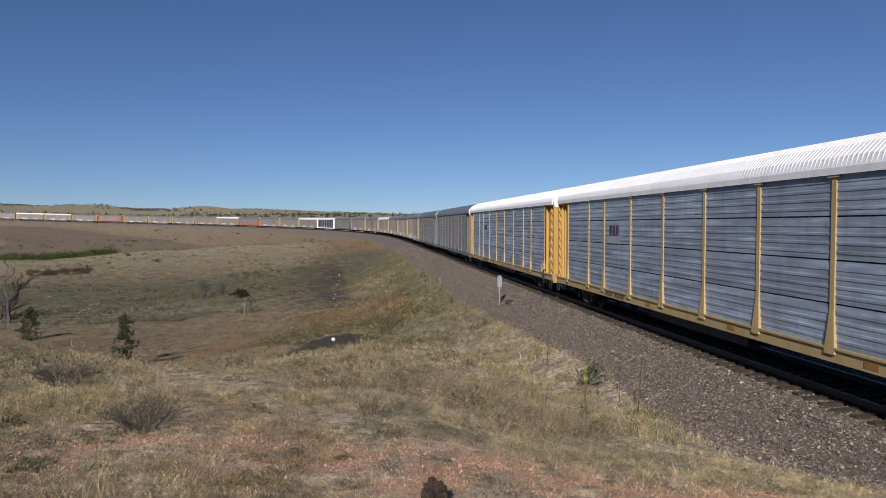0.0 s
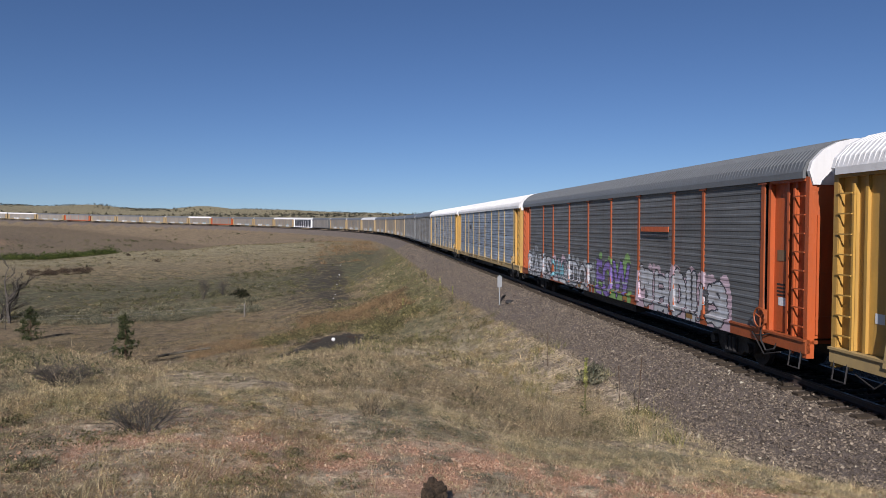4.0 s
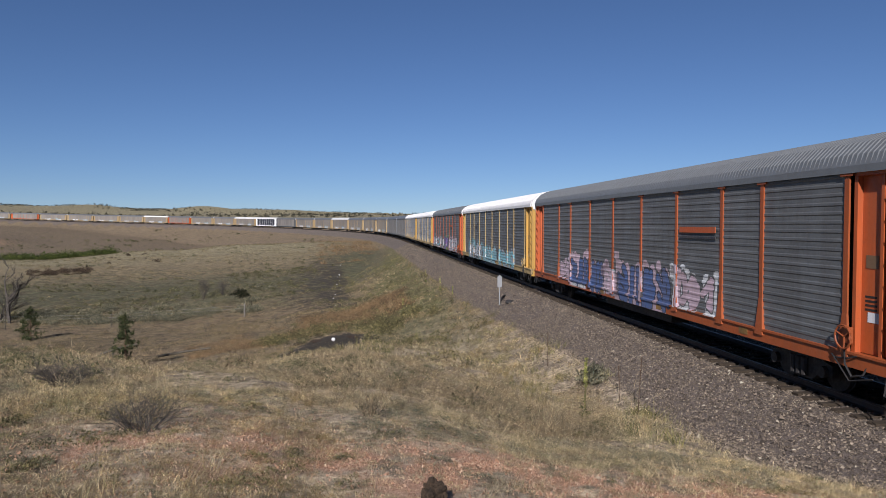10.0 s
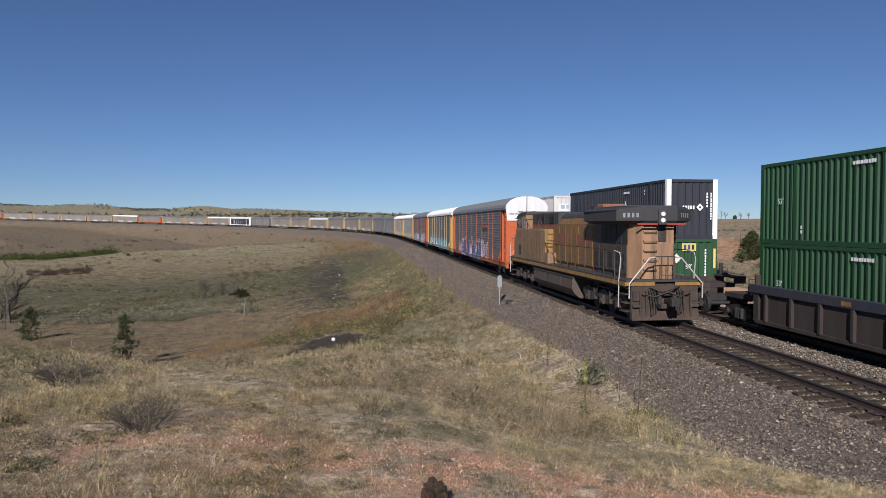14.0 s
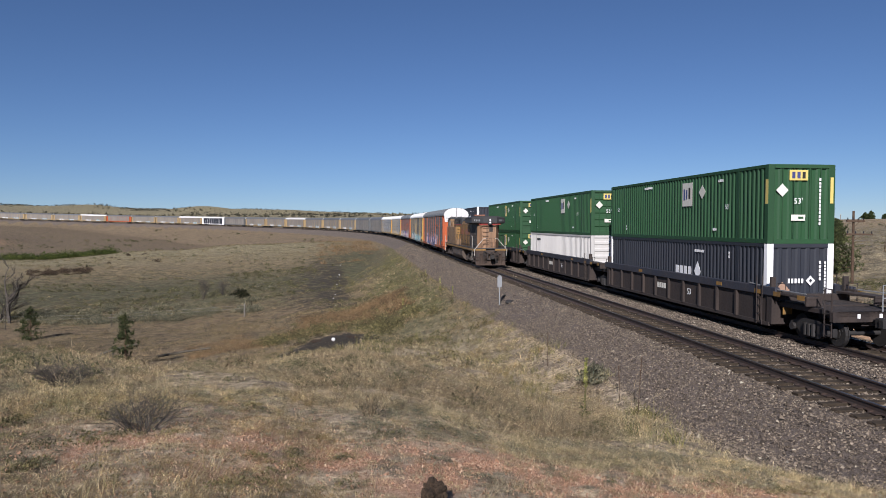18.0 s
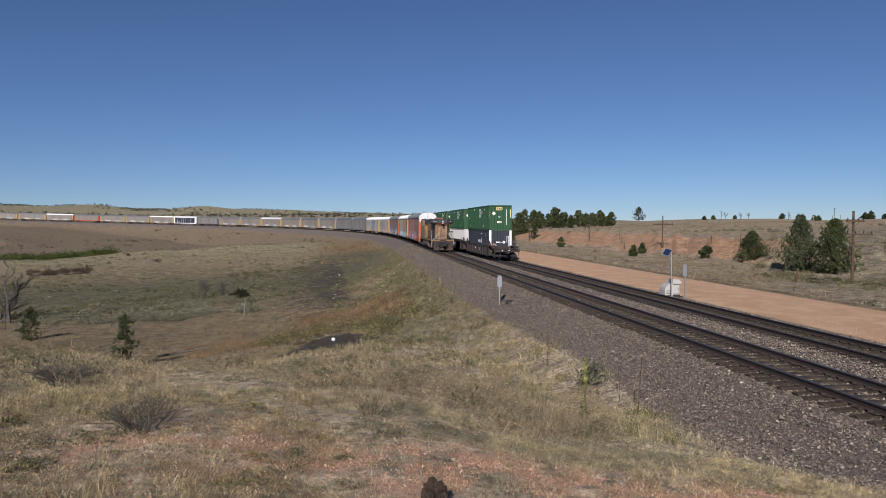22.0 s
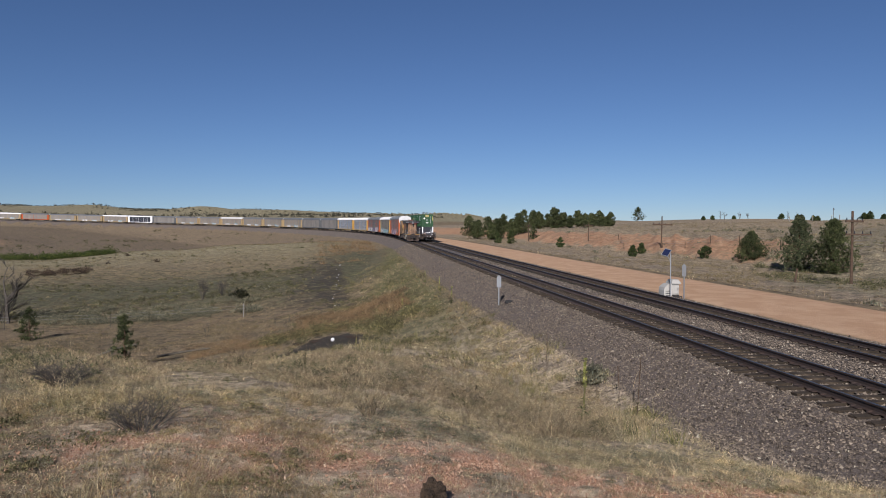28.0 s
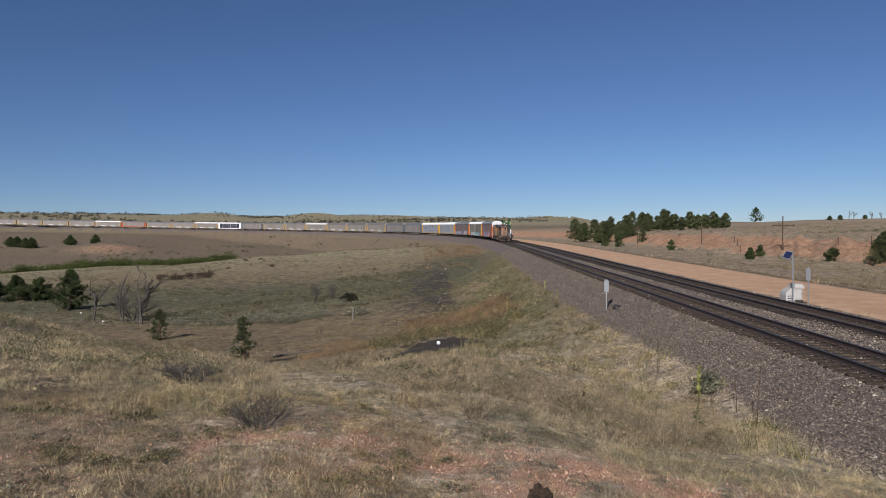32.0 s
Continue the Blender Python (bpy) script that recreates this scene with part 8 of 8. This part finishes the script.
def leafy_bush(x, y, r, h, label, material, seed, leaves=260):
    rng = np.random.default_rng(seed)
    t = thing("bush", label, "bush", "", pose(x, y, ground_z(x, y) - 0.03))
    v = rng.normal(0, 1, (leaves, 3))
    v /= np.linalg.norm(v, axis=1, keepdims=True)
    v *= rng.uniform(0.4, 1.1, (leaves, 1))
    v = v * (r, r, h)
    v[:, 2] = np.abs(v[:, 2])
    part("foliage", soup("foliage", tufts(v, 3, r * 0.3, r * 0.05, rng), material, "", ""), None, t)
    bm = bmesh.new()
    rnd = random.Random(seed)
    for _ in range(9):
        a = rnd.uniform(0, 6.28)
        tube(bm, [(0, 0, 0), (math.cos(a) * r * 0.4, math.sin(a) * r * 0.4, h * 0.5), (math.cos(a) * r * 0.8, math.sin(a) * r * 0.8, h * 0.8)], 0.02 * r, 4, 0.006 * r, caps=False)
    part("stem_clump", bm, M_TWIG, t)
    return t


leafy_bush(-26.5, 92.0, 1.15, 1.1, "round dark olive bush in the hollow", M_BROWNGREEN, 31, 420)
leafy_bush(4.75, 22.0, 0.55, 0.5, "low grey-green bush beside the stone bank", M_SAGE, 32, 260)
leafy_bush(4.9, 17.4, 0.35, 0.35, "small green weed clump at the stones' edge", M_WEED, 33, 120)


def mullein(x, y, h, label, seed, live=True):
    """A tall single flower stalk over a rosette of leaves."""
    rnd = random.Random(seed)
    t = thing("mullein_plant", label, "plant", "tall flower stalks by the track", pose(x, y, ground_z(x, y) - 0.02, rnd.uniform(-3, 3), rnd.uniform(-3, 3)))
    bm = bmesh.new()
    pts = [(rnd.uniform(-0.01, 0.01), rnd.uniform(-0.01, 0.01), h * k / 8) for k in range(9)]
    tube(bm, pts, 0.02 if live else 0.011, 6, 0.012 if live else 0.007)
    part("stalk", bm, M_WEED if live else M_WOOD, t)
    head = bmesh.new()
    for k in range(70):
        z, a = h * rnd.uniform(0.55, 0.99), rnd.uniform(0, 6.28)
        r = 0.045 if live else 0.014
        tube(head, [(0, 0, z), (math.cos(a) * r, math.sin(a) * r, z + 0.02)], 0.016 if live else 0.009, 4, 0.005)
    part("flower_spike", head, M_MULLEIN if live else M_WOOD, t)
    if live:
        lv = bmesh.new()
        for k in range(34):
            a, z = rnd.uniform(0, 6.28), rnd.uniform(0, h * 0.40) * rnd.uniform(0.4, 1)
            ln = 0.15 * (1 - z / h * 1.6) + 0.05
            d = Vector((math.cos(a), math.sin(a), rnd.uniform(0.0, 0.7)))
            s = Vector((-math.sin(a), math.cos(a), 0)) * ln * 0.2
            p = Vector((0, 0, z))
            v = [lv.verts.new(q) for q in (p, p + d * ln * 0.5 + s, p + d * ln - Vector((0, 0, ln * 0.2)), p + d * ln * 0.5 - s)]
            lv.faces.new(v)
        part("foliage", lv, M_SHRUB, t)
    return t


mullein(2.78, 13.8, 1.3, "tall yellow-green mullein stalk with green leaves", 1)
mullein(4.8, 17.3, 1.55, "tall dry brown mullein stalk", 2, False)
mullein(3.8, 25.5, 1.25, "dry brown mullein stalk in grass", 3, False)
mullein(4.95, 19.6, 1.0, "dry brown mullein stalk beside a bush", 4, False)
mullein(-3.0, 52.0, 1.3, "yellow-green mullein stalk on the slope", 6)
for k, (mx, my) in enumerate(((-0.2, 56.0), (0.6, 48.0), (-1.6, 66.0))):
    mullein(mx, my, 1.2, "green mullein beside the stone bank", 7 + k)


# ---------------------------------------------------------------- stones lying about
def boulder(name, x, y, sx, sy, sz, label, material, seed, sink=0.3, craggy=0.0):
    rnd = random.Random(seed)
    bm = bmesh.new()
    bmesh.ops.create_icosphere(bm, subdivisions=4 if craggy else 3, radius=1.0)
    for v in bm.verts:
        n_ = noise.noise(v.co * 1.4 + Vector((seed, 0, 0))) * 0.35 + noise.noise(v.co * 4 + Vector((0, seed, 0))) * (0.12 + craggy)
        n_ += craggy * 1.3 * abs(noise.noise(Vector((v.co.x * 7, v.co.y * 7, v.co.z * 2.2)) + Vector((0, 0, seed))))
        v.co = v.co * (1 + n_)
        v.co = Vector((v.co.x * sx, v.co.y * sy, v.co.z * sz))
    ob = part(name, bm, material)
    ob.matrix_basis = pose(x, y, ground_z(x, y) + sz * (1 - 2 * sink), 0, 0, rnd.uniform(0, 360))
    return tagged(ob, label, "rock")


boulder("dark_stump_rock", -0.06, 5.0, 0.085, 0.085, 0.11, "dark brown weathered stump on bare soil", M_ROCK, 3, 0.3, 0.22)
boulder("pale_stone", -6.15, 39.4, 0.11, 0.10, 0.10, "white stone on dark silt", M_WHITE, 5, 0.1)
for k, (rx_, ry_) in enumerate(((-7.4, 41.2), (-5.4, 41.8), (-8.6, 42.2))):
    boulder("dark_stone", rx_, ry_, 0.6, 0.35, 0.06, "dark grey slab on silt", M_ROCK, 6 + k, 0.2)
for k in range(14):
    f_ = k / 13
    boulder("pale_stone", -11.6 + 0.35 * math.sin(k * 2.1) - 7.8 * f_, 76 + 56 * f_ + math.sin(k * 1.7) * 1.5, 0.06 + 0.03 * f_, 0.06 + 0.03 * f_, 0.04, "pale stone along the drain", M_WHITE, 20 + k, 0.2)
for k, (rx_, ry_) in enumerate(((-50.5, 74.2), (-57.5, 80.0))):
    boulder("pale_stone", rx_, ry_, 0.13, 0.11, 0.1, "pale stone under dead trees", M_WHITE, 40 + k, 0.2)


# ---------------------------------------------------------------- railway marker, relay box, poles, fence
def marker_post():
    m = line_pose(31.0, -3.35)
    m.translation.z = ground_z(m.translation.x, m.translation.y) - 0.1
    t = thing("track_marker", "grey metal marker blade on a post in stones", "sign", "", m)
    part("post", boxes((-0.03, 0.03, -0.03, 0.03, 0, 1.35)), M_STEEL, t)
    bm = bmesh.new()
    prism(bm, [(-0.13, 0), (0.13, 0), (0.13, 0.58), (0.0, 0.72), (-0.13, 0.58)], -0.012, 0.012)
    b = part("blade", bm, M_STEEL, t, "pointed pale grey blade")
    b.location, b.rotation_euler = (-0.05, 0, 1.12), (0, 0, radians(90))
    return t


marker_post()
_mp, _ = line_at(30.2, -2.95)
# solid black lump standing in for the marker blade's cast shadow
boulder("dark_stone", _mp.x, _mp.y, 0.12, 0.22, 0.12, "small black lump in place of the marker's shadow", M_BLACK, 51, 0.1)


def relay_box():
    x, y = 13.32, 41.3
    z = ground_z(x, y) - 0.03
    t = thing("relay_box", "dull white steel trackside box beside the road", "equipment box", "", pose(x, y, z, 0, 0, 8) @ Matrix.Diagonal((0.78, 0.85, 1.0, 1)))
    bm = bmesh.new()
    prism(bm, [(-0.62, 0.0), (0.0, 0.0), (0.0, 0.84), (-0.30, 0.80), (-0.56, 0.62), (-0.62, 0.45)], -0.42, 0.42)
    part("body", bm, M_BOXGREY, t)
    part("cabinet", boxes((0.04, 0.58, -0.38, 0.38, 0.17, 0.86), bevel=0.03), M_BOXGREY, t)
    bm = bmesh.new()
    v = [bm.verts.new((a * 0.33 * w + 0.31, b * 0.45 * w, q)) for q, w in ((0.80, 1.05), (0.88, 1.05), (1.06, 0.72)) for a, b in ((-1, -1), (1, -1), (1, 1), (-1, 1))]
    for q in (0, 4):
        for i in range(4):
            bm.faces.new((v[q + i], v[q + (i + 1) % 4], v[q + 4 + (i + 1) % 4], v[q + 4 + i]))
    bm.faces.new(v[8:12])
    bm.faces.new(v[3::-1])
    part("lid", bm, M_BOXGREY, t, "flared white lid")
    part("door", boxes((0.10, 0.52, -0.405, -0.38, 0.24, 0.76), bevel=0.008), M_BOXGREY, t)
    part("door_latch", boxes((0.44, 0.49, -0.43, -0.405, 0.44, 0.56)), M_STEEL, t)
    for k in range(3):
        part("vent_slat", boxes((-0.50, -0.12, -0.44, -0.42, 0.12 + k * 0.13, 0.155 + k * 0.13)), M_BLACK, t)
    # shade of the open gap under the cabinet, put in as a black strip
    part("skirt", boxes((0.02, 0.60, -0.40, -0.36, 0.0, 0.16)), M_BLACK, t, "black strip for the shaded gap below the cabinet")
    for y_ in (-0.30, 0.30):
        part("leg", boxes((0.5, 0.58, y_ - 0.04, y_ + 0.04, -0.05, 0.18)), M_STEEL, t)
    bm = bmesh.new()
    tube(bm, [(0.56, 0.1, 0.45), (0.66, 0.0, 0.25), (0.74, -0.1, 0.05), (0.95, -0.2, 0.02)], 0.035, 6)
    part("cable", bm, M_BLACK, t)
    s = thing("solar_panel_mast", "tilted dark solar panel on a steel mast", "solar panel", "", pose(x - 0.12, y - 0.6, z, 0, 0, 8))
    bm = bmesh.new()
    tube(bm, [(0, 0, 0), (0, 0, 2.6)], 0.034, 10)
    part("mast", bm, M_STEEL, s)
    pn = part("panel", boxes((-0.33, 0.33, -0.25, 0.25, -0.02, 0.02)), M_PANEL, s, "dark blue solar cells")
    wide = (Matrix.Rotation(radians(-26), 3, "Z") @ Vector((0.36, -0.13, -0.10))).normalized()
    deep = (Matrix.Rotation(radians(-26), 3, "Z") @ Vector((0.22, 0.33, 0.36))).normalized()
    lie = Matrix((wide, deep, wide.cross(deep))).transposed().to_euler()
    pn.location, pn.rotation_euler, pn.scale = (-0.24, 0.06, 2.64), lie, (0.55, 0.96, 1)
    fr = part("panel_frame", boxes((-0.36, 0.36, -0.28, -0.25, -0.03, 0.03), (-0.36, 0.36, 0.25, 0.28, -0.03, 0.03), (-0.36, -0.33, -0.25, 0.25, -0.03, 0.03), (0.33, 0.36, -0.25, 0.25, -0.03, 0.03)), M_STEEL, s)
    fr.location, fr.rotation_euler, fr.scale = pn.location, pn.rotation_euler, pn.scale
    bm = bmesh.new()
    tube(bm, [(0, 0, 2.1), (-0.22, 0.0, 2.52)], 0.02, 6)
    tube(bm, [(0, 0, 2.58), (-0.22, 0.05, 2.60)], 0.025, 6)
    part("strut", bm, M_STEEL, s)
    g = thing("road_sign", "grey sign seen edge-on on a thin post", "sign", "", pose(13.95, 40.6, ground_z(13.95, 40.6) - 0.05, 0, 0, 20))
    part("post", boxes((-0.025, 0.025, -0.025, 0.025, 0, 1.6)), M_STEEL, g)
    bm = bmesh.new()
    prism(bm, [(-0.14, 0), (0.14, 0), (0.14, 0.62), (0.0, 0.74), (-0.14, 0.62)], -0.01, 0.01)
    part("blade", bm, M_STEEL, g, "pale grey blade").location = (0, 0, 1.38)


relay_box()


def utility_pole(x, y, h, turn, label, arms, seed=0):
    """A wooden pole; each arm: distance below the top, reach to either side, thickness."""
    rnd = random.Random(seed)
    t = thing("utility_pole", label, "utility pole", "poles along the line", pose(x, y, ground_z(x, y) - 0.1, rnd.uniform(-1, 1), rnd.uniform(-1, 1), turn))
    bm = bmesh.new()
    tube(bm, [(0, 0, 0), (0.01, 0, h * 0.5), (0, 0, h + 0.1)], 0.115, 10, 0.085)
    part("pole", bm, M_WOOD, t)
    for down, left, right, w in arms:
        z = h - down
        ar = part("crossarm", boxes((-left, right, -0.24, -0.10, z - w / 2, z + w / 2), bevel=0.01), M_WOOD, t)
        for q in range(4):
            xx = -left + 0.1 + (left + right - 0.2) * q / 3
            bm = bmesh.new()
            tube(bm, [(xx, -0.17, z + w / 2), (xx, -0.17, z + w / 2 + 0.09), (xx, -0.17, z + w / 2 + 0.2)], 0.05, 8, 0.03)
            part("insulator", bm, M_GLASS, ar)
        bm = bmesh.new()
        tube(bm, [(0, -0.13, z - 0.5), (right * 0.5, -0.18, z - 0.05)], 0.02, 5)
        part("brace", bm, M_WOOD, t)
    return t


utility_pole(31.9, 54.9, 5.7, -12, "weathered brown pole with two leaning crossarms", ((0.7, 0.55, 0.75, 0.15), (1.72, 0.55, 1.35, 0.13)), 1)
utility_pole(35.7, 114.9, 5.2, 5, "weathered brown pole with a long crossarm", ((1.3, 1.6, 1.7, 0.2),), 2)
utility_pole(31.7, 152.9, 4.2, 10, "weathered brown pole by the cutting", ((0.6, 1.0, 1.0, 0.18),), 3)
utility_pole(23.9, 195.1, 4.8, 15, "weathered brown pole before the pines", ((0.6, 0.9, 0.9, 0.18),), 4)


def fence(points, h, label, wires=3, lean=2.0, step=4.0, mat=None, white=False):
    """Steel or wooden posts with wires, along the ground."""
    rnd = random.Random(len(points))
    t = thing("wire_fence", label, "fence", "", pose(0, 0, 0))
    tops = []
    for (xa, ya), (xb, yb) in zip(points, points[1:]):
        n = max(1, int(math.hypot(xb - xa, yb - ya) / step))
        for k in range(n):
            x, y = xa + (xb - xa) * k / n, ya + (yb - ya) * k / n
            z = ground_z(x, y)
            bm = bmesh.new()
            top = Vector((x + rnd.gauss(0, 0.03), y + rnd.gauss(0, 0.03), z + h))
            tube(bm, [(x, y, z - 0.15), top], 0.045, 6, 0.04)
            part("post", bm, mat or M_WOOD, t)
            tops.append(top)
    for w in range(wires):
        bm = bmesh.new()
        tube(bm, [p - Vector((0, 0, 0.08 + 0.32 * w)) for p in tops], 0.008, 3, caps=False)
        part("wire", bm, M_STEEL, t)
    return t


fence([(52.0, 62.0), (40.5, 96.0), (33.0, 128.0), (37.0, 150.0)], 1.15, "old wire fence on wooden posts above the cutting", 3, step=6.0)
fence([(-70.5, 62.0), (-52.0, 66.0), (-34.0, 72.0), (-21.7, 77.4), (-14.7, 66.0)], 1.35, "old wire fence with grey wooden posts", 2, step=9.0, mat=M_DEAD)


def rail_fence():
    x, y = -22.0, 47.0
    t = thing("broken_rail_fence", "fallen grey wooden rail leaning on a stub post", "fence", "", pose(x, y, ground_z(x, y), 0, 0, 20))
    bm = bmesh.new()
    tube(bm, [(-1.6, 0, 0.12), (0.2, 0, 0.75), (1.5, 0, 0.95)], 0.08, 7, 0.06)
    part("rail", bm, M_DEAD, t)
    bm = bmesh.new()
    tube(bm, [(-0.1, 0.10, -0.2), (-0.1, 0.12, 0.85)], 0.085, 7)
    part("post", bm, M_DEAD, t)
    x, y = -17.5, 47.5
    g = thing("fallen_log", "fallen grey log in dry grass", "log", "", pose(x, y, ground_z(x, y) + 0.1, 0, 0, 12))
    bm = bmesh.new()
    tube(bm, [(-1.7, 0, 0.05), (0, 0.1, 0.30), (1.7, 0, 0.50)], 0.09, 8, 0.06)
    part("log", bm, M_DEAD, g)


rail_fence()
fp_ = thing("fence_post", "pale weathered post in the sagebrush", "post", "", pose(-21.9, 77.4, ground_z(-21.9, 77.4) - 0.1, 0, 2))
part("post", tube(bmesh.new(), [(0, 0, 0), (0, 0, 1.6)], 0.05, 8, 0.045), M_PALEPOST, fp_)


def pipe_gate():
    x, y = -14.2, 65.3
    t = thing("pipe_gate", "low grey pipe gate by the drain", "gate", "", pose(x, y, ground_z(x, y) - 0.05, 0, 0, 6))
    for px_ in (0.0, -1.3):
        bm = bmesh.new()
        tube(bm, [(px_, 0, 0), (px_, 0, 0.8)], 0.04, 8)
        part("post", bm, M_DEAD, t)
    for z in (0.45, 0.75):
        bm = bmesh.new()
        tube(bm, [(-1.3, 0, z), (0.0, 0.0, z)], 0.025, 6)
        part("rail", bm, M_DEAD, t)


pipe_gate()
for k, (slope, hy) in enumerate(((0.4925, 255.0), (0.5253, 255.0), (0.5525, 252.0), (0.5637, 262.0))):
    hx = slope * hy
    p_ = thing("boundary_post", "pale post on the hill crest", "post", "posts on the hill crest", pose(hx, hy, ground_z(hx, hy) - 0.1))
    part("post", boxes((-0.10, 0.10, -0.10, 0.10, 0, 1.8), bevel=0.02), M_PALEPOST, p_)
    part("post_cap", boxes((-0.12, 0.12, -0.12, 0.12, 1.8, 1.95)), M_SIGNGOLD, p_)
utility_pole(0.5545 * 300, 300.0, 5.4, 20, "tall thin pole on the hill crest", ((0.5, 0.5, 0.5, 0.12),), 5)
sp_ = thing("lean_fence_post", "leaning weathered wooden post in weeds", "post", "", pose(28.7, 57.3, ground_z(28.7, 57.3) - 0.1, 0, 9))
part("post", tube(bmesh.new(), [(0, 0, 0), (0, 0, 1.25)], 0.09, 8, 0.075), M_WOOD, sp_)

# ---------------------------------------------------------------- pines beyond the tracks
pine(36.6, 72.2, 5.8, 2.1, "tall grey-green pine in dry grass", 61, 2200, 26, 0.17, 0.017, 0.03, mat=M_PALENEEDLE, taper=0.72)
pine(37.6, 67.6, 5.3, 2.4, "broad green pine beside a pole", 62, 2300, 26, 0.17, 0.017, 0.03, mat=M_MIDNEEDLE, taper=0.78)
pine(38.8, 88.4, 3.5, 2.0, "bushy mid-size pine below the cutting", 63, 2050, 20, 0.18, 0.018, 0.02, mat=M_MIDNEEDLE)
for k, (tx, ty, tt, tr_) in enumerate(((35.1, 93.9, 1.5, 1.0), (29.8, 110.3, 1.75, 0.75), (33.4, 118.0, 1.75, 0.75), (25.6, 152.8, 2.1, 0.95), (16.5, 169.6, 3.3, 1.3), (25.3, 195.7, 4.3, 1.7), (14.0, 176.0, 2.6, 1.1))):
    pine(tx, ty, tt, tr_, "small round green pine on the cutting", 70 + k, 380, 10, 0.30, 0.04, 0.02)
wood_rnd = random.Random(5)
woods = [(830 + 255 * (k / 35) + wood_rnd.uniform(-6, 6), wood_rnd.uniform(0, 1)) for k in range(36)]
for k, (col, deep) in enumerate(woods):
    b_ = (col - 784) / 1247
    dist = 205 + 28 * deep + max(0, (col - 850) * 0.10)
    h_ = wood_rnd.uniform(4.6, 7.3) * (1 if col < 1010 else 0.74)
    pine(b_ * dist, dist, h_, h_ * wood_rnd.uniform(0.31, 0.41), "dark green pine in a small wood by the road", 100 + k, 300, 10, 0.6, 0.085, 0.10, group="pines of the wood", mat=M_MIDNEEDLE, taper=0.58)
for k, (col, dist, h_) in enumerate(((1130, 360, 7.4), (1246, 330, 1.8), (1262, 335, 2.0), (1384, 305, 2.4), (1440, 300, 2.2), (1448, 300, 2.0), (1530, 285, 3.0), (1541, 282, 3.6), (1566, 282, 2.4), (1300, 330, 1.6))):
    b_ = (col - 784) / 1247
    pine(b_ * dist, dist, h_, h_ * 0.55, "lone dark green pine on the hill crest", 150 + k, 380, 10, 0.5, 0.08, 0.08, group="pines on the hill crest")
for k, (col, dist) in enumerate(((1275, 318), (1283, 320), (1310, 322), (1325, 320), (1395, 300))):
    b_ = (col - 784) / 1247
    branchy("dead_tree", b_ * dist, dist, 3.2, "small leafless tree on the hill crest", "tree", 170 + k, 2, M_DEAD, 0.5, 3, 0.10)
for k, (hx, hy, hh) in enumerate(((-318.9, 386.1, 6.0), (-312.0, 384.0, 5.5), (-305.7, 381.6, 6.0), (-325.0, 388.0, 5.5), (-290.0, 395.0, 6.0), (-278.0, 402.0, 5.0))):
    pine(hx, hy, hh, hh * 0.72, "dark green pine in the far draw", 180 + k, 520, 10, 0.9, 0.12, 0.02, group="pines in the far draw")


# ---------------------------------------------------------------- what moves
def rack_place(t):
    """Where the last rack car's rear coupling is, along the line."""
    return -87.1 + 9.0 * t - 0.0045 * t * t


def stack_place(t):
    """Where the last container's rear end is."""
    return 15.1 + 13.91 * (t - 18.0)


def motions():
    times = [float(k) for k in range(0, 33)]
    for car, i in CARS:
        walk(car, [(t, car_pose(rack_place(t) + (i + 0.5) * CAR, 10.06)) for t in times])
    # wheels roll, those that come into view near by
    for w, dx, r in WHEELSETS:
        top = w.parent.parent
        if top is LOCO or top in (CARS[0][0],):
            step, speed = 2, 8.87
        elif top is STACK[0][0]:
            step, speed = 1, 13.91
        else:
            continue
        walk(w, [(k / FPS, pose(dx, 0, r) @ Matrix.Rotation(speed * k / FPS / r, 4, "Y")) for k in range(0, 32 * FPS + 1, step)])
    walk(LOCO, [(t, car_pose(rack_place(t) - 11.35, 6.97)) for t in times])
    for ob, at, up in STACK:
        walk(ob, [(t, car_pose(stack_place(t) + at + 8.07, 9.0, GAP, -FAR_DROP) @ pose(-8.07, 0, up)) for t in times])


motions()
